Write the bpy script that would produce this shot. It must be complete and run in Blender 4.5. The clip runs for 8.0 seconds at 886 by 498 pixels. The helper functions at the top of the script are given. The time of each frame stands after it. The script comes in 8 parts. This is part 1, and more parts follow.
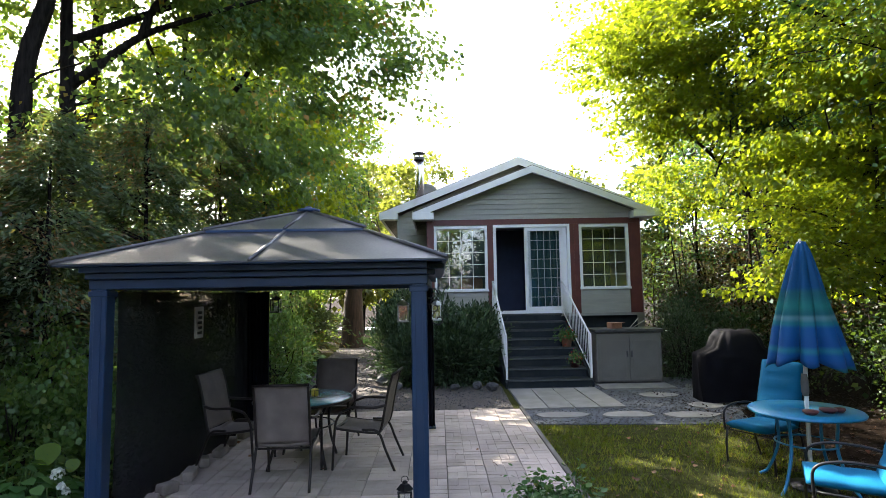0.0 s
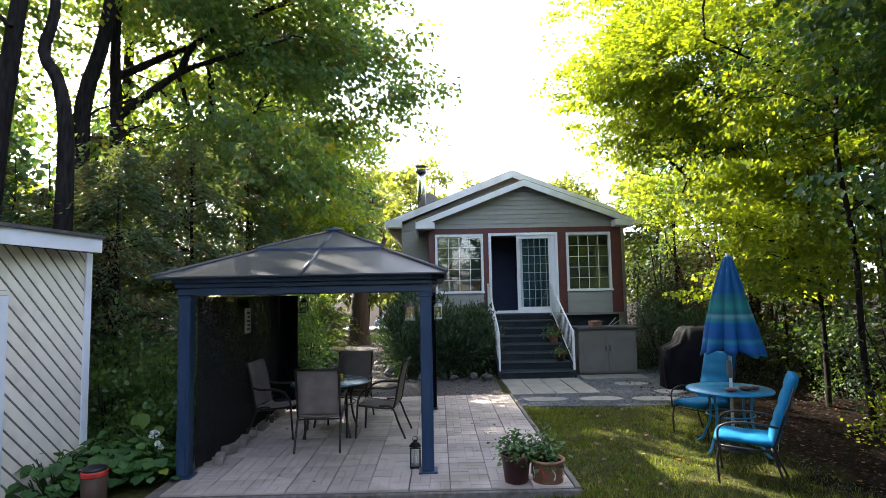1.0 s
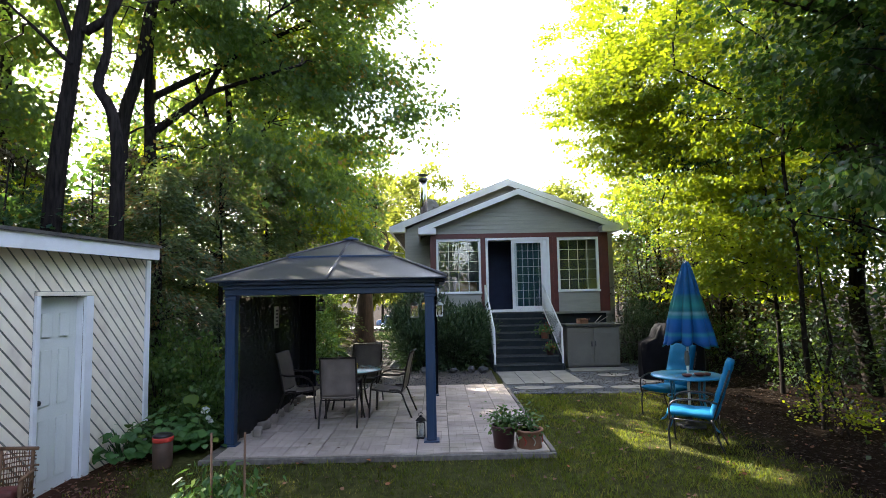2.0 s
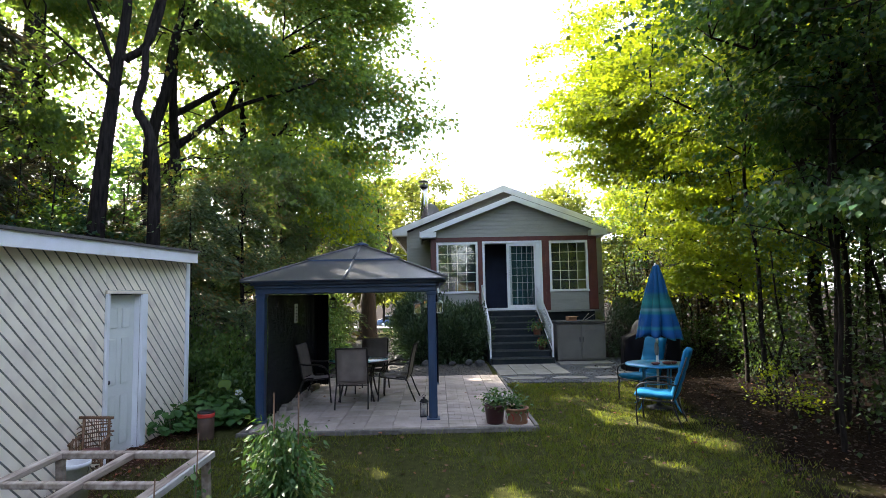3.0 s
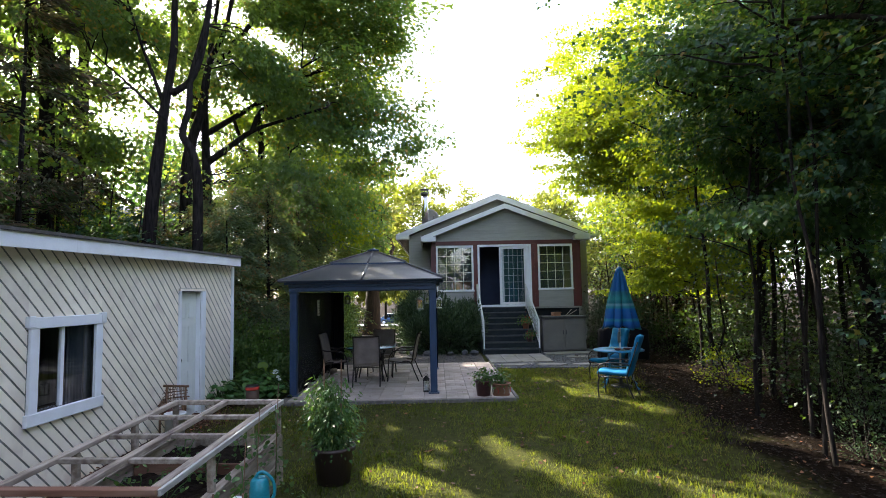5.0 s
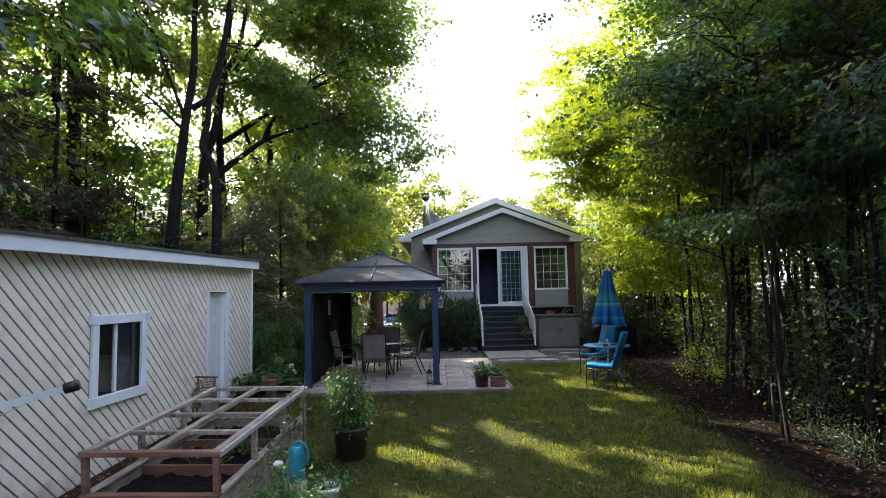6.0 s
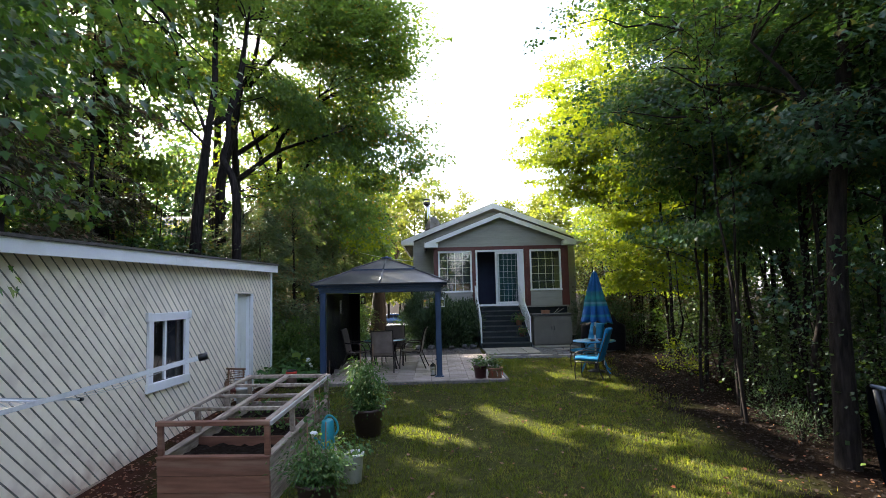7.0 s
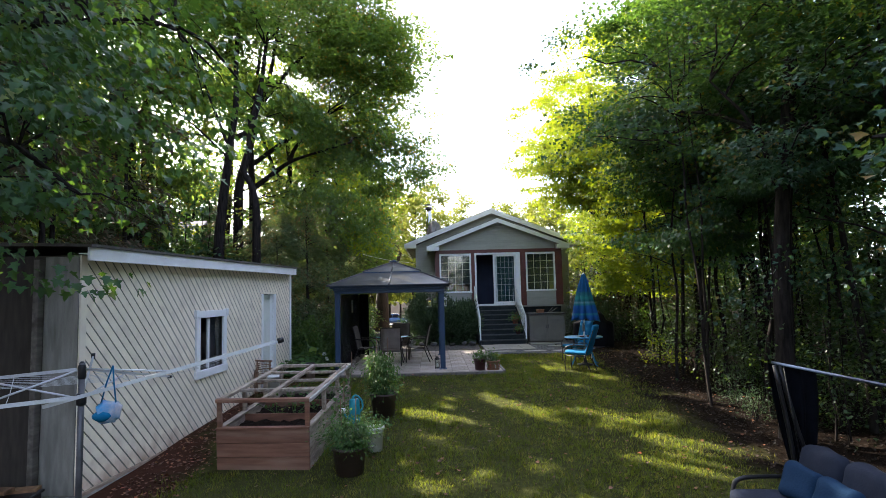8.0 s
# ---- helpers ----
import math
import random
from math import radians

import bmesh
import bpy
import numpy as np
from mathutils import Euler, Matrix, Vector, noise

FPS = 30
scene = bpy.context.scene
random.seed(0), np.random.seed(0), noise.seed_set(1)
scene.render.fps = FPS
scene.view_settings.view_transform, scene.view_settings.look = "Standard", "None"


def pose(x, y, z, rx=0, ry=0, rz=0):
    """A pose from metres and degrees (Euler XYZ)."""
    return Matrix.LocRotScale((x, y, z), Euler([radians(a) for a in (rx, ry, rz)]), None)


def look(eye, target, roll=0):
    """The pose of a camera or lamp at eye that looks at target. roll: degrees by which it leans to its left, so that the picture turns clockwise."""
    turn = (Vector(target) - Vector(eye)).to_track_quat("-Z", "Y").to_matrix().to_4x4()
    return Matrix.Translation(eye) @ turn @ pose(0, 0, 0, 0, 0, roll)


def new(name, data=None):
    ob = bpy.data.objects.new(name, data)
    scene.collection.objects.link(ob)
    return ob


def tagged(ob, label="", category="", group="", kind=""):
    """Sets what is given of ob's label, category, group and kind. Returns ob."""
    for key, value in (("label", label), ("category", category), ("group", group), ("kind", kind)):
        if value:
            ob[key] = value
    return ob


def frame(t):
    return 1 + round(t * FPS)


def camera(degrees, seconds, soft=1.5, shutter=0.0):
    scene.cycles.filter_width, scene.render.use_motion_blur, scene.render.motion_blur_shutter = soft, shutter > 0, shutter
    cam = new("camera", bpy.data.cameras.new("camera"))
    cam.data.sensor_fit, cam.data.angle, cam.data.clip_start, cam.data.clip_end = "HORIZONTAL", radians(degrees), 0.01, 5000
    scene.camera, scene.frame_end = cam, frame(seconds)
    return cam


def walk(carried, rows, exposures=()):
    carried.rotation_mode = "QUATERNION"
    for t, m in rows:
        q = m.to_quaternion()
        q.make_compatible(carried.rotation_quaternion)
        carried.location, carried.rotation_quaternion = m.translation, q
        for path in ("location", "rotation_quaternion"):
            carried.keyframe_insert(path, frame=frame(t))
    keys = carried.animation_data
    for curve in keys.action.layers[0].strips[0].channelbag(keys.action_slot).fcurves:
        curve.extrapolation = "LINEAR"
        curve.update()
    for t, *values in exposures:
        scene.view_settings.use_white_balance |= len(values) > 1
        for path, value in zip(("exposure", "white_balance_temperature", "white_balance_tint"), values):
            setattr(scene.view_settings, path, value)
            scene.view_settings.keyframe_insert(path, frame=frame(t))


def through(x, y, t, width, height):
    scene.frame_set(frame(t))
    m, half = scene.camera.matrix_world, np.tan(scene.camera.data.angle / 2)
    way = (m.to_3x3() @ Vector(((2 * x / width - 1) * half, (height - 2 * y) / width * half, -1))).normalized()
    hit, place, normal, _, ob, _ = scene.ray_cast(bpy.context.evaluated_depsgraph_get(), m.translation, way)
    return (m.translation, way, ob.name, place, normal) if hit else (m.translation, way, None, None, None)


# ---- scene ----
cam = camera(78.0, 8.0, 0.5)
PATH = [
    (0, (0.191, 0.723, 1.912), (0.213, 2.717, 2.073), -1.0),
    (0.5, (0.174, -0.046, 1.951), (0.198, 1.948, 2.111), -1.2),
    (1, (0.17, -0.759, 1.967), (0.192, 1.235, 2.127), -1.1),
    (1.5, (0.164, -1.395, 1.977), (0.185, 0.599, 2.137), -1.1),
    (3, (0.125, -3.185, 1.947), (0.149, -1.192, 2.109), -1.1),
    (3.5, (0.132, -3.715, 1.929), (0.158, -1.722, 2.091), -1.1),
    (4, (0.129, -4.184, 1.924), (0.156, -2.19, 2.086), -1.2),
    (4.5, (0.121, -4.65, 1.918), (0.148, -2.657, 2.078), -1.1),
    (6, (0.063, -6.066, 1.939), (0.091, -4.072, 2.096), -1.2),
    (6.5, (0.023, -6.636, 1.932), (0.052, -4.643, 2.091), -1.3),
    (7, (-0.021, -7.245, 1.936), (0.011, -5.252, 2.096), -1.4),
    (7.5, (-0.086, -7.889, 1.942), (-0.052, -5.895, 2.101), -1.5),
    (8, (-0.175, -8.578, 1.943), (-0.135, -6.585, 2.104), -1.4),
]
EXPOSURE = 2.55
walk(cam, [(t, look(eye, target, roll)) for t, eye, target, roll in PATH], [(0, EXPOSURE + 0.09), (4, EXPOSURE - 0.13), (8, EXPOSURE - 0.32)])

# ---- light: a clear late-summer sky and one sun, low ahead on the left ----
SUN_AZ, SUN_EL = radians(-47), radians(35)  # azimuth from +y towards +x
to_sun = Vector((math.sin(SUN_AZ) * math.cos(SUN_EL), math.cos(SUN_AZ) * math.cos(SUN_EL), math.sin(SUN_EL)))
world = bpy.data.worlds.new("sky")
scene.world = world
world.use_nodes = True
wn = world.node_tree.nodes
sky = wn.new("ShaderNodeTexSky")
sky.sky_type, sky.sun_disc = "NISHITA", False
sky.sun_elevation, sky.sun_rotation = SUN_EL, SUN_AZ
sky.dust_density, sky.ozone_density, sky.air_density = 3.0, 1.0, 1.0
haze = wn.new("ShaderNodeMix")  # thin even haze under the blue
haze.data_type, haze.blend_type, haze.inputs[0].default_value = "RGBA", "ADD", 1.0
haze.inputs[7].default_value = (1.06, 0.98, 1.3, 1.0)
world.node_tree.links.new(sky.outputs[0], haze.inputs[6])
world.node_tree.links.new(haze.outputs[2], wn["Background"].inputs[0])
wn["Background"].inputs[1].default_value = 0.15
sun = new("sun", bpy.data.lights.new("sun", "SUN"))
sun.data.energy, sun.data.angle, sun.data.color = 5.0, radians(0.5), (1.0, 0.93, 0.8)
sun.matrix_world = look(to_sun * 60, (0, 0, 0))


# ---- materials ----
def node_mat(name):
    m = bpy.data.materials.new(name)
    m.use_nodes = True
    return m, m.node_tree.nodes, m.node_tree.links, m.node_tree.nodes["Principled BSDF"]


def rgb(c):
    return (*c, 1.0)


def mat(name, a, b, rough=0.6, scale=6.0, metal=0.0, bump=0.15, stretch=(1, 1, 1), vary=0.0, grime=None, fine=60.0, spec=0.5):
    """Two tones mixed by broad noise, a fine relief, a little change from piece to piece, and optional grime in large blots."""
    m, n, l, p = node_mat(name)
    tc, mp = n.new("ShaderNodeTexCoord"), n.new("ShaderNodeMapping")
    mp.inputs["Scale"].default_value = stretch
    l.new(tc.outputs["Object"], mp.inputs[0])
    shift = n.new("ShaderNodeObjectInfo")
    add = n.new("ShaderNodeVectorMath")
    mul = n.new("ShaderNodeMath")
    mul.operation, mul.inputs[1].default_value = "MULTIPLY", 37.0
    l.new(shift.outputs["Random"], mul.inputs[0])
    l.new(mp.outputs[0], add.inputs[0])
    l.new(mul.outputs[0], add.inputs[1])
    broad, small = n.new("ShaderNodeTexNoise"), n.new("ShaderNodeTexNoise")
    broad.inputs["Scale"].default_value, broad.inputs["Detail"].default_value = scale, 6
    small.inputs["Scale"].default_value, small.inputs["Detail"].default_value = fine, 3
    l.new(add.outputs[0], broad.inputs["Vector"])
    l.new(add.outputs[0], small.inputs["Vector"])
    ramp = n.new("ShaderNodeValToRGB")
    ramp.color_ramp.elements[0].position, ramp.color_ramp.elements[1].position = 0.32, 0.68
    ramp.color_ramp.elements[0].color, ramp.color_ramp.elements[1].color = rgb(a), rgb(b)
    l.new(broad.outputs[0], ramp.inputs[0])
    colour = ramp.outputs[0]
    grain = n.new("ShaderNodeMix")
    grain.data_type, grain.blend_type, grain.inputs[0].default_value = "RGBA", "OVERLAY", 0.22
    l.new(colour, grain.inputs[6])
    l.new(small.outputs[0], grain.inputs[7])
    colour = grain.outputs[2]
    if vary:
        hsv, rng = n.new("ShaderNodeHueSaturation"), n.new("ShaderNodeMapRange")
        rng.inputs[3].default_value, rng.inputs[4].default_value = 1 - vary, 1 + vary
        l.new(shift.outputs["Random"], rng.inputs[0])
        l.new(rng.outputs[0], hsv.inputs["Value"])
        l.new(colour, hsv.inputs["Color"])
        colour = hsv.outputs[0]
    if grime:
        blot, cut, mix = n.new("ShaderNodeTexNoise"), n.new("ShaderNodeValToRGB"), n.new("ShaderNodeMix")
        blot.inputs["Scale"].default_value, blot.inputs["Detail"].default_value = scale * 0.45, 8
        l.new(add.outputs[0], blot.inputs["Vector"])
        cut.color_ramp.elements[0].position, cut.color_ramp.elements[1].position = 0.52, 0.72
        l.new(blot.outputs[0], cut.inputs[0])
        mix.data_type = "RGBA"
        mix.inputs[7].default_value = rgb(grime)
        l.new(cut.outputs[0], mix.inputs[0])
        l.new(colour, mix.inputs[6])
        colour = mix.outputs[2]
    l.new(colour, p.inputs["Base Color"])
    rr = n.new("ShaderNodeMapRange")
    rr.inputs[3].default_value, rr.inputs[4].default_value = max(0.02, rough - 0.1), min(1, rough + 0.1)
    l.new(small.outputs[0], rr.inputs[0])
    l.new(rr.outputs[0], p.inputs["Roughness"])
    p.inputs["Metallic"].default_value = metal
    p.inputs["Specular IOR Level"].default_value = spec
    if bump:
        bp = n.new("ShaderNodeBump")
        bp.inputs["Strength"].default_value, bp.inputs["Distance"].default_value = bump, 0.01
        l.new(small.outputs[0], bp.inputs["Height"])
        l.new(bp.outputs[0], p.inputs["Normal"])
    return m


def leaf_mat(name, stops, glow, through=0.45, rough=0.45, patches=0.0, swing=0.55, gloss=0.3):
    """Leaves: each its own tone, part of the light passing through."""
    m, n, l, p = node_mat(name)
    geo, ramp = n.new("ShaderNodeNewGeometry"), n.new("ShaderNodeValToRGB")
    while len(ramp.color_ramp.elements) < len(stops):
        ramp.color_ramp.elements.new(0.5)
    for e, (pos, c) in zip(ramp.color_ramp.elements, stops):
        e.position, e.color = pos, rgb(c)
    if patches:  # broad patches of lush and dry growth over the blade-by-blade change
        tc, nz, put = n.new("ShaderNodeTexCoord"), n.new("ShaderNodeTexNoise"), n.new("ShaderNodeMapRange")
        nz.inputs["Scale"].default_value, nz.inputs["Detail"].default_value = patches, 6
        l.new(tc.outputs["Object"], nz.inputs["Vector"])
        put.inputs[1].default_value, put.inputs[2].default_value, put.inputs[3].default_value, put.inputs[4].default_value = 0.3, 0.7, -swing, swing
        l.new(nz.outputs[0], put.inputs[0])
        both = n.new("ShaderNodeMath")
        both.use_clamp = True
        l.new(geo.outputs["Random Per Island"], both.inputs[0])
        l.new(put.outputs[0], both.inputs[1])
        l.new(both.outputs[0], ramp.inputs[0])
    else:
        l.new(geo.outputs["Random Per Island"], ramp.inputs[0])
    l.new(ramp.outputs[0], p.inputs["Base Color"])
    p.inputs["Roughness"].default_value = rough
    p.inputs["Specular IOR Level"].default_value = gloss
    tr, mix, tint, sum_ = n.new("ShaderNodeBsdfTranslucent"), n.new("ShaderNodeMixShader"), n.new("ShaderNodeMix"), n["Material Output"]
    tint.data_type, tint.blend_type, tint.inputs[0].default_value = "RGBA", "MIX", 0.6
    tint.inputs[7].default_value = rgb(glow)
    l.new(ramp.outputs[0], tint.inputs[6])
    l.new(tint.outputs[2], tr.inputs[0])
    mix.inputs[0].default_value = through
    l.new(p.outputs[0], mix.inputs[1])
    l.new(tr.outputs[0], mix.inputs[2])
    l.new(mix.outputs[0], sum_.inputs[0])
    return m


def glass_mat(name, tint=(0.9, 0.95, 0.95), gloss=0.25):
    """A thin pane: a mirror at its face, clear behind."""
    m, n, l, p = node_mat(name)
    clear, shine, mix, fr = n.new("ShaderNodeBsdfTransparent"), n.new("ShaderNodeBsdfGlossy"), n.new("ShaderNodeMixShader"), n.new("ShaderNodeFresnel")
    clear.inputs[0].default_value, shine.inputs["Roughness"].default_value = rgb(tint), 0.01
    fr.inputs[0].default_value = 1.5
    add = n.new("ShaderNodeMath")
    add.operation, add.inputs[1].default_value = "ADD", gloss
    l.new(fr.outputs[0], add.inputs[0])
    l.new(add.outputs[0], mix.inputs[0])
    l.new(clear.outputs[0], mix.inputs[1])
    l.new(shine.outputs[0], mix.inputs[2])
    l.new(mix.outputs[0], n["Material Output"].inputs[0])
    return m


GREY_SIDING = mat("grey_lap_siding", (0.30, 0.295, 0.26), (0.35, 0.34, 0.30), 0.6, 2.5, bump=0.1, stretch=(1, 1, 6), vary=0.05)
WHITE_PAINT = mat("white_paint", (0.78, 0.79, 0.80), (0.84, 0.85, 0.86), 0.45, 3, bump=0.05, grime=(0.68, 0.68, 0.66))
RED_TRIM = mat("dark_red_trim", (0.085, 0.02, 0.017), (0.13, 0.03, 0.024), 0.5, 4, bump=0.1)
SHINGLE = mat("asphalt_shingle", (0.06, 0.055, 0.05), (0.11, 0.1, 0.09), 0.9, 12, bump=0.6, fine=160)
STEP_PAINT = mat("dark_green_grey_step_paint", (0.008, 0.013, 0.017), (0.014, 0.021, 0.026), 0.6, 5, grime=(0.022, 0.028, 0.031), spec=0.3)
NOSING = mat("worn_step_edge", (0.04, 0.048, 0.05), (0.07, 0.076, 0.076), 0.6, 12)
INNER_WALL = mat("brown_panelling", (0.11, 0.045, 0.035), (0.17, 0.07, 0.05), 0.6, 3, stretch=(4, 4, 0.6))
NAVY_WALL = mat("dark_navy_wall", (0.012, 0.02, 0.05), (0.02, 0.032, 0.075), 0.7, 3)
INNER_FLOOR = mat("wood_floor", (0.16, 0.09, 0.05), (0.22, 0.13, 0.08), 0.4, 4, stretch=(6, 1, 1))
GLASS = glass_mat("window_glass", gloss=0.11)
CURTAIN_TEAL = mat("teal_curtain", (0.03, 0.09, 0.1), (0.06, 0.16, 0.17), 0.9, 5, stretch=(14, 14, 1))
FABRIC_PALE = mat("pale_fabric", (0.5, 0.5, 0.5), (0.6, 0.6, 0.6), 0.9, 8)
STEEL = mat("stainless_pipe", (0.55, 0.54, 0.52), (0.68, 0.66, 0.63), 0.22, 6, metal=1.0, bump=0.05, stretch=(1, 1, 0.3))
DARK_METAL = mat("dark_cap_metal", (0.05, 0.05, 0.05), (0.09, 0.09, 0.09), 0.5, 8, metal=0.6)
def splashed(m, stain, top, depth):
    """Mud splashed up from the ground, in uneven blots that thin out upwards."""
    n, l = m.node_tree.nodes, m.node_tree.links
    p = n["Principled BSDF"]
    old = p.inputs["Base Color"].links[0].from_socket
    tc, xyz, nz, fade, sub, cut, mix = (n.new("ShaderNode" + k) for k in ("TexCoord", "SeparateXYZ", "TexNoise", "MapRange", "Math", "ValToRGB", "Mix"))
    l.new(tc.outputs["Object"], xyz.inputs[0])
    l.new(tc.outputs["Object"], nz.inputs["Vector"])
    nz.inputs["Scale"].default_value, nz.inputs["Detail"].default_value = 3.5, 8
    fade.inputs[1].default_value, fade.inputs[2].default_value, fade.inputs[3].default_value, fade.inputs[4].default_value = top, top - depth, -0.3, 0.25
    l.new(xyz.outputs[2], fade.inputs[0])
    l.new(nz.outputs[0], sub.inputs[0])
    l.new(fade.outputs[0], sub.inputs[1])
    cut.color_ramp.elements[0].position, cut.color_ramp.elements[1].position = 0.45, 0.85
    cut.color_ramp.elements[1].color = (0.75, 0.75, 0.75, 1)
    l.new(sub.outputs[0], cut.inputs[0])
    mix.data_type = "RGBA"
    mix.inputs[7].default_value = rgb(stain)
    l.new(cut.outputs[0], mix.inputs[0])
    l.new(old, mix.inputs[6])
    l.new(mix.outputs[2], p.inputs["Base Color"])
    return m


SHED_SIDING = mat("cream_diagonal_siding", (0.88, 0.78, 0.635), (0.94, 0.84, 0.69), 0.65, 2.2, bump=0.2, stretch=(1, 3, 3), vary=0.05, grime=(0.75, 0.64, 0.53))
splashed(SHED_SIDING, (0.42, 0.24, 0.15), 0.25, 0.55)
SHED_GROOVE = mat("dark_groove", (0.15, 0.142, 0.12), (0.24, 0.228, 0.195), 0.9, 8)
GREY_DRAPE = mat("grey_blue_drape", (0.1, 0.125, 0.17), (0.14, 0.165, 0.21), 0.9, 8)
SKIRT = mat("mud_stained_board", (0.2, 0.12, 0.08), (0.4, 0.32, 0.25), 0.85, 6, stretch=(3, 0.7, 3))
# near-black brown stands in for the deep shade on the shed's end
SHADE_BOARD = mat("shade_brown_boards", (0.025, 0.02, 0.016), (0.05, 0.04, 0.032), 0.85, 3, stretch=(6, 6, 1))
SHED_END = mat("grey_end_boards", (0.2, 0.19, 0.165), (0.28, 0.265, 0.235), 0.8, 3, stretch=(6, 6, 1), grime=(0.15, 0.14, 0.12))
DOOR_PAINT = mat("pale_blue_grey_door", (0.68, 0.7, 0.65), (0.74, 0.76, 0.71), 0.45, 2, bump=0.05, grime=(0.6, 0.61, 0.56))
CONCRETE = mat("old_concrete", (0.33, 0.31, 0.28), (0.45, 0.43, 0.39), 0.9, 5, bump=0.4, grime=(0.22, 0.2, 0.17))
PAVER = mat("buff_concrete_paver", (0.37, 0.305, 0.26), (0.46, 0.385, 0.335), 0.85, 3, bump=0.45, vary=0.2, grime=(0.25, 0.215, 0.165), fine=120)
BLOCK = mat("worn_edging_block", (0.2, 0.165, 0.14), (0.3, 0.26, 0.22), 0.9, 6, bump=0.4, vary=0.2, grime=(0.12, 0.1, 0.08))
JOINT = mat("sandy_joint", (0.08, 0.07, 0.055), (0.14, 0.12, 0.095), 0.95, 10, bump=0.5)
SLAB = mat("grey_concrete_slab", (0.19, 0.18, 0.165), (0.26, 0.25, 0.23), 0.85, 4, bump=0.35, vary=0.08, grime=(0.2, 0.19, 0.17))
TIMBER = mat("silvered_edging_timber", (0.08, 0.07, 0.06), (0.17, 0.15, 0.13), 0.8, 5, stretch=(3, 0.4, 3), grime=(0.06, 0.05, 0.042))
GRAVEL_BED = mat("gravel_bed", (0.05, 0.056, 0.068), (0.1, 0.108, 0.122), 0.95, 30, bump=0.8, fine=180)
PATH_BED = mat("earthy_path_gravel", (0.05, 0.042, 0.038), (0.11, 0.092, 0.082), 0.95, 26, bump=0.8, fine=160)
STONE = mat("grey_stone", (0.055, 0.057, 0.063), (0.13, 0.13, 0.132), 0.85, 6, bump=0.5, vary=0.2)
GAZ_FRAME = mat("slate_blue_powder_coat", (0.009, 0.031, 0.078), (0.014, 0.042, 0.1), 0.42, 3, metal=0.1, bump=0.05, grime=(0.036, 0.056, 0.1))
GAZ_ROOF = mat("brown_grey_steel_roof", (0.045, 0.045, 0.048), (0.068, 0.067, 0.07), 0.34, 2.5, metal=0.1, bump=0.05, grime=(0.10, 0.095, 0.09), spec=0.4)
BLACK_METAL = mat("black_metal", (0.012, 0.012, 0.014), (0.022, 0.022, 0.024), 0.4, 8, metal=0.4, bump=0.03)
BRONZE = mat("dark_bronze_tube", (0.022, 0.018, 0.016), (0.035, 0.028, 0.025), 0.38, 8, metal=0.5, bump=0.03)
SLING = mat("taupe_sling_mesh", (0.15, 0.122, 0.105), (0.205, 0.168, 0.145), 0.75, 6, bump=0.5, fine=320)
TABLE_GLASS = mat("blue_green_table_glass", (0.06, 0.24, 0.28), (0.13, 0.34, 0.37), 0.2, 14, bump=0.25, fine=90)
SILVER = mat("silver_lantern_metal", (0.6, 0.63, 0.66), (0.72, 0.74, 0.77), 0.4, 9, metal=0.3)
BLUE_CUSHION = mat("bright_blue_cushion", (0.0, 0.11, 0.23), (0.004, 0.145, 0.29), 0.75, 5, bump=0.2, fine=200, spec=0.2)
BLUE_TABLE = mat("sky_blue_table_top", (0.006, 0.145, 0.29), (0.014, 0.19, 0.35), 0.35, 4, bump=0.05)
TERRACOTTA = mat("terracotta", (0.30, 0.14, 0.08), (0.40, 0.21, 0.13), 0.8, 7, bump=0.2, grime=(0.4, 0.34, 0.28))
BROWN_POT = mat("brown_plastic_pot", (0.035, 0.022, 0.018), (0.055, 0.034, 0.028), 0.55, 5)
MAROON_POT = mat("maroon_glazed_pot", (0.06, 0.018, 0.02), (0.09, 0.03, 0.03), 0.4, 5)
WHITE_POT = mat("white_plastic_pot", (0.58, 0.58, 0.57), (0.68, 0.68, 0.66), 0.5, 5, grime=(0.42, 0.4, 0.36))
SOIL = mat("dark_potting_soil", (0.006, 0.004, 0.003), (0.018, 0.012, 0.008), 0.95, 25, bump=0.9, spec=0.08)
BED_WOOD = mat("red_brown_stained_boards", (0.125, 0.052, 0.03), (0.225, 0.1, 0.062), 0.75, 4, stretch=(0.6, 3, 5), vary=0.25, grime=(0.24, 0.14, 0.095))
GREY_WOOD = mat("weathered_grey_wood", (0.21, 0.16, 0.12), (0.4, 0.33, 0.27), 0.8, 6, stretch=(4, 0.7, 4), vary=0.2, grime=(0.11, 0.07, 0.055))
PALE_RAIL = mat("pale_worn_rail", (0.34, 0.32, 0.3), (0.46, 0.44, 0.41), 0.7, 6, stretch=(4, 0.6, 4), grime=(0.24, 0.2, 0.17))
TWIG = mat("peeled_twig_wood", (0.1, 0.05, 0.024), (0.2, 0.105, 0.052), 0.7, 14, vary=0.2)
BARK = mat("grey_brown_bark", (0.009, 0.008, 0.0075), (0.032, 0.026, 0.023), 0.95, 7, bump=1.0, stretch=(3, 3, 0.5), fine=50, spec=0.08)
ROUGH_BARK = mat("deep_furrowed_bark", (0.014, 0.009, 0.007), (0.05, 0.03, 0.021), 0.95, 9, bump=1.0, stretch=(2, 2, 0.35), fine=40)
RESIN = mat("grey_beige_resin", (0.115, 0.112, 0.1), (0.15, 0.143, 0.125), 0.6, 3, bump=0.1, grime=(0.13, 0.12, 0.1))
BLACK_COVER = mat("black_vinyl_cover", (0.003, 0.003, 0.005), (0.006, 0.006, 0.009), 0.65, 4, bump=0.2, spec=0.1)
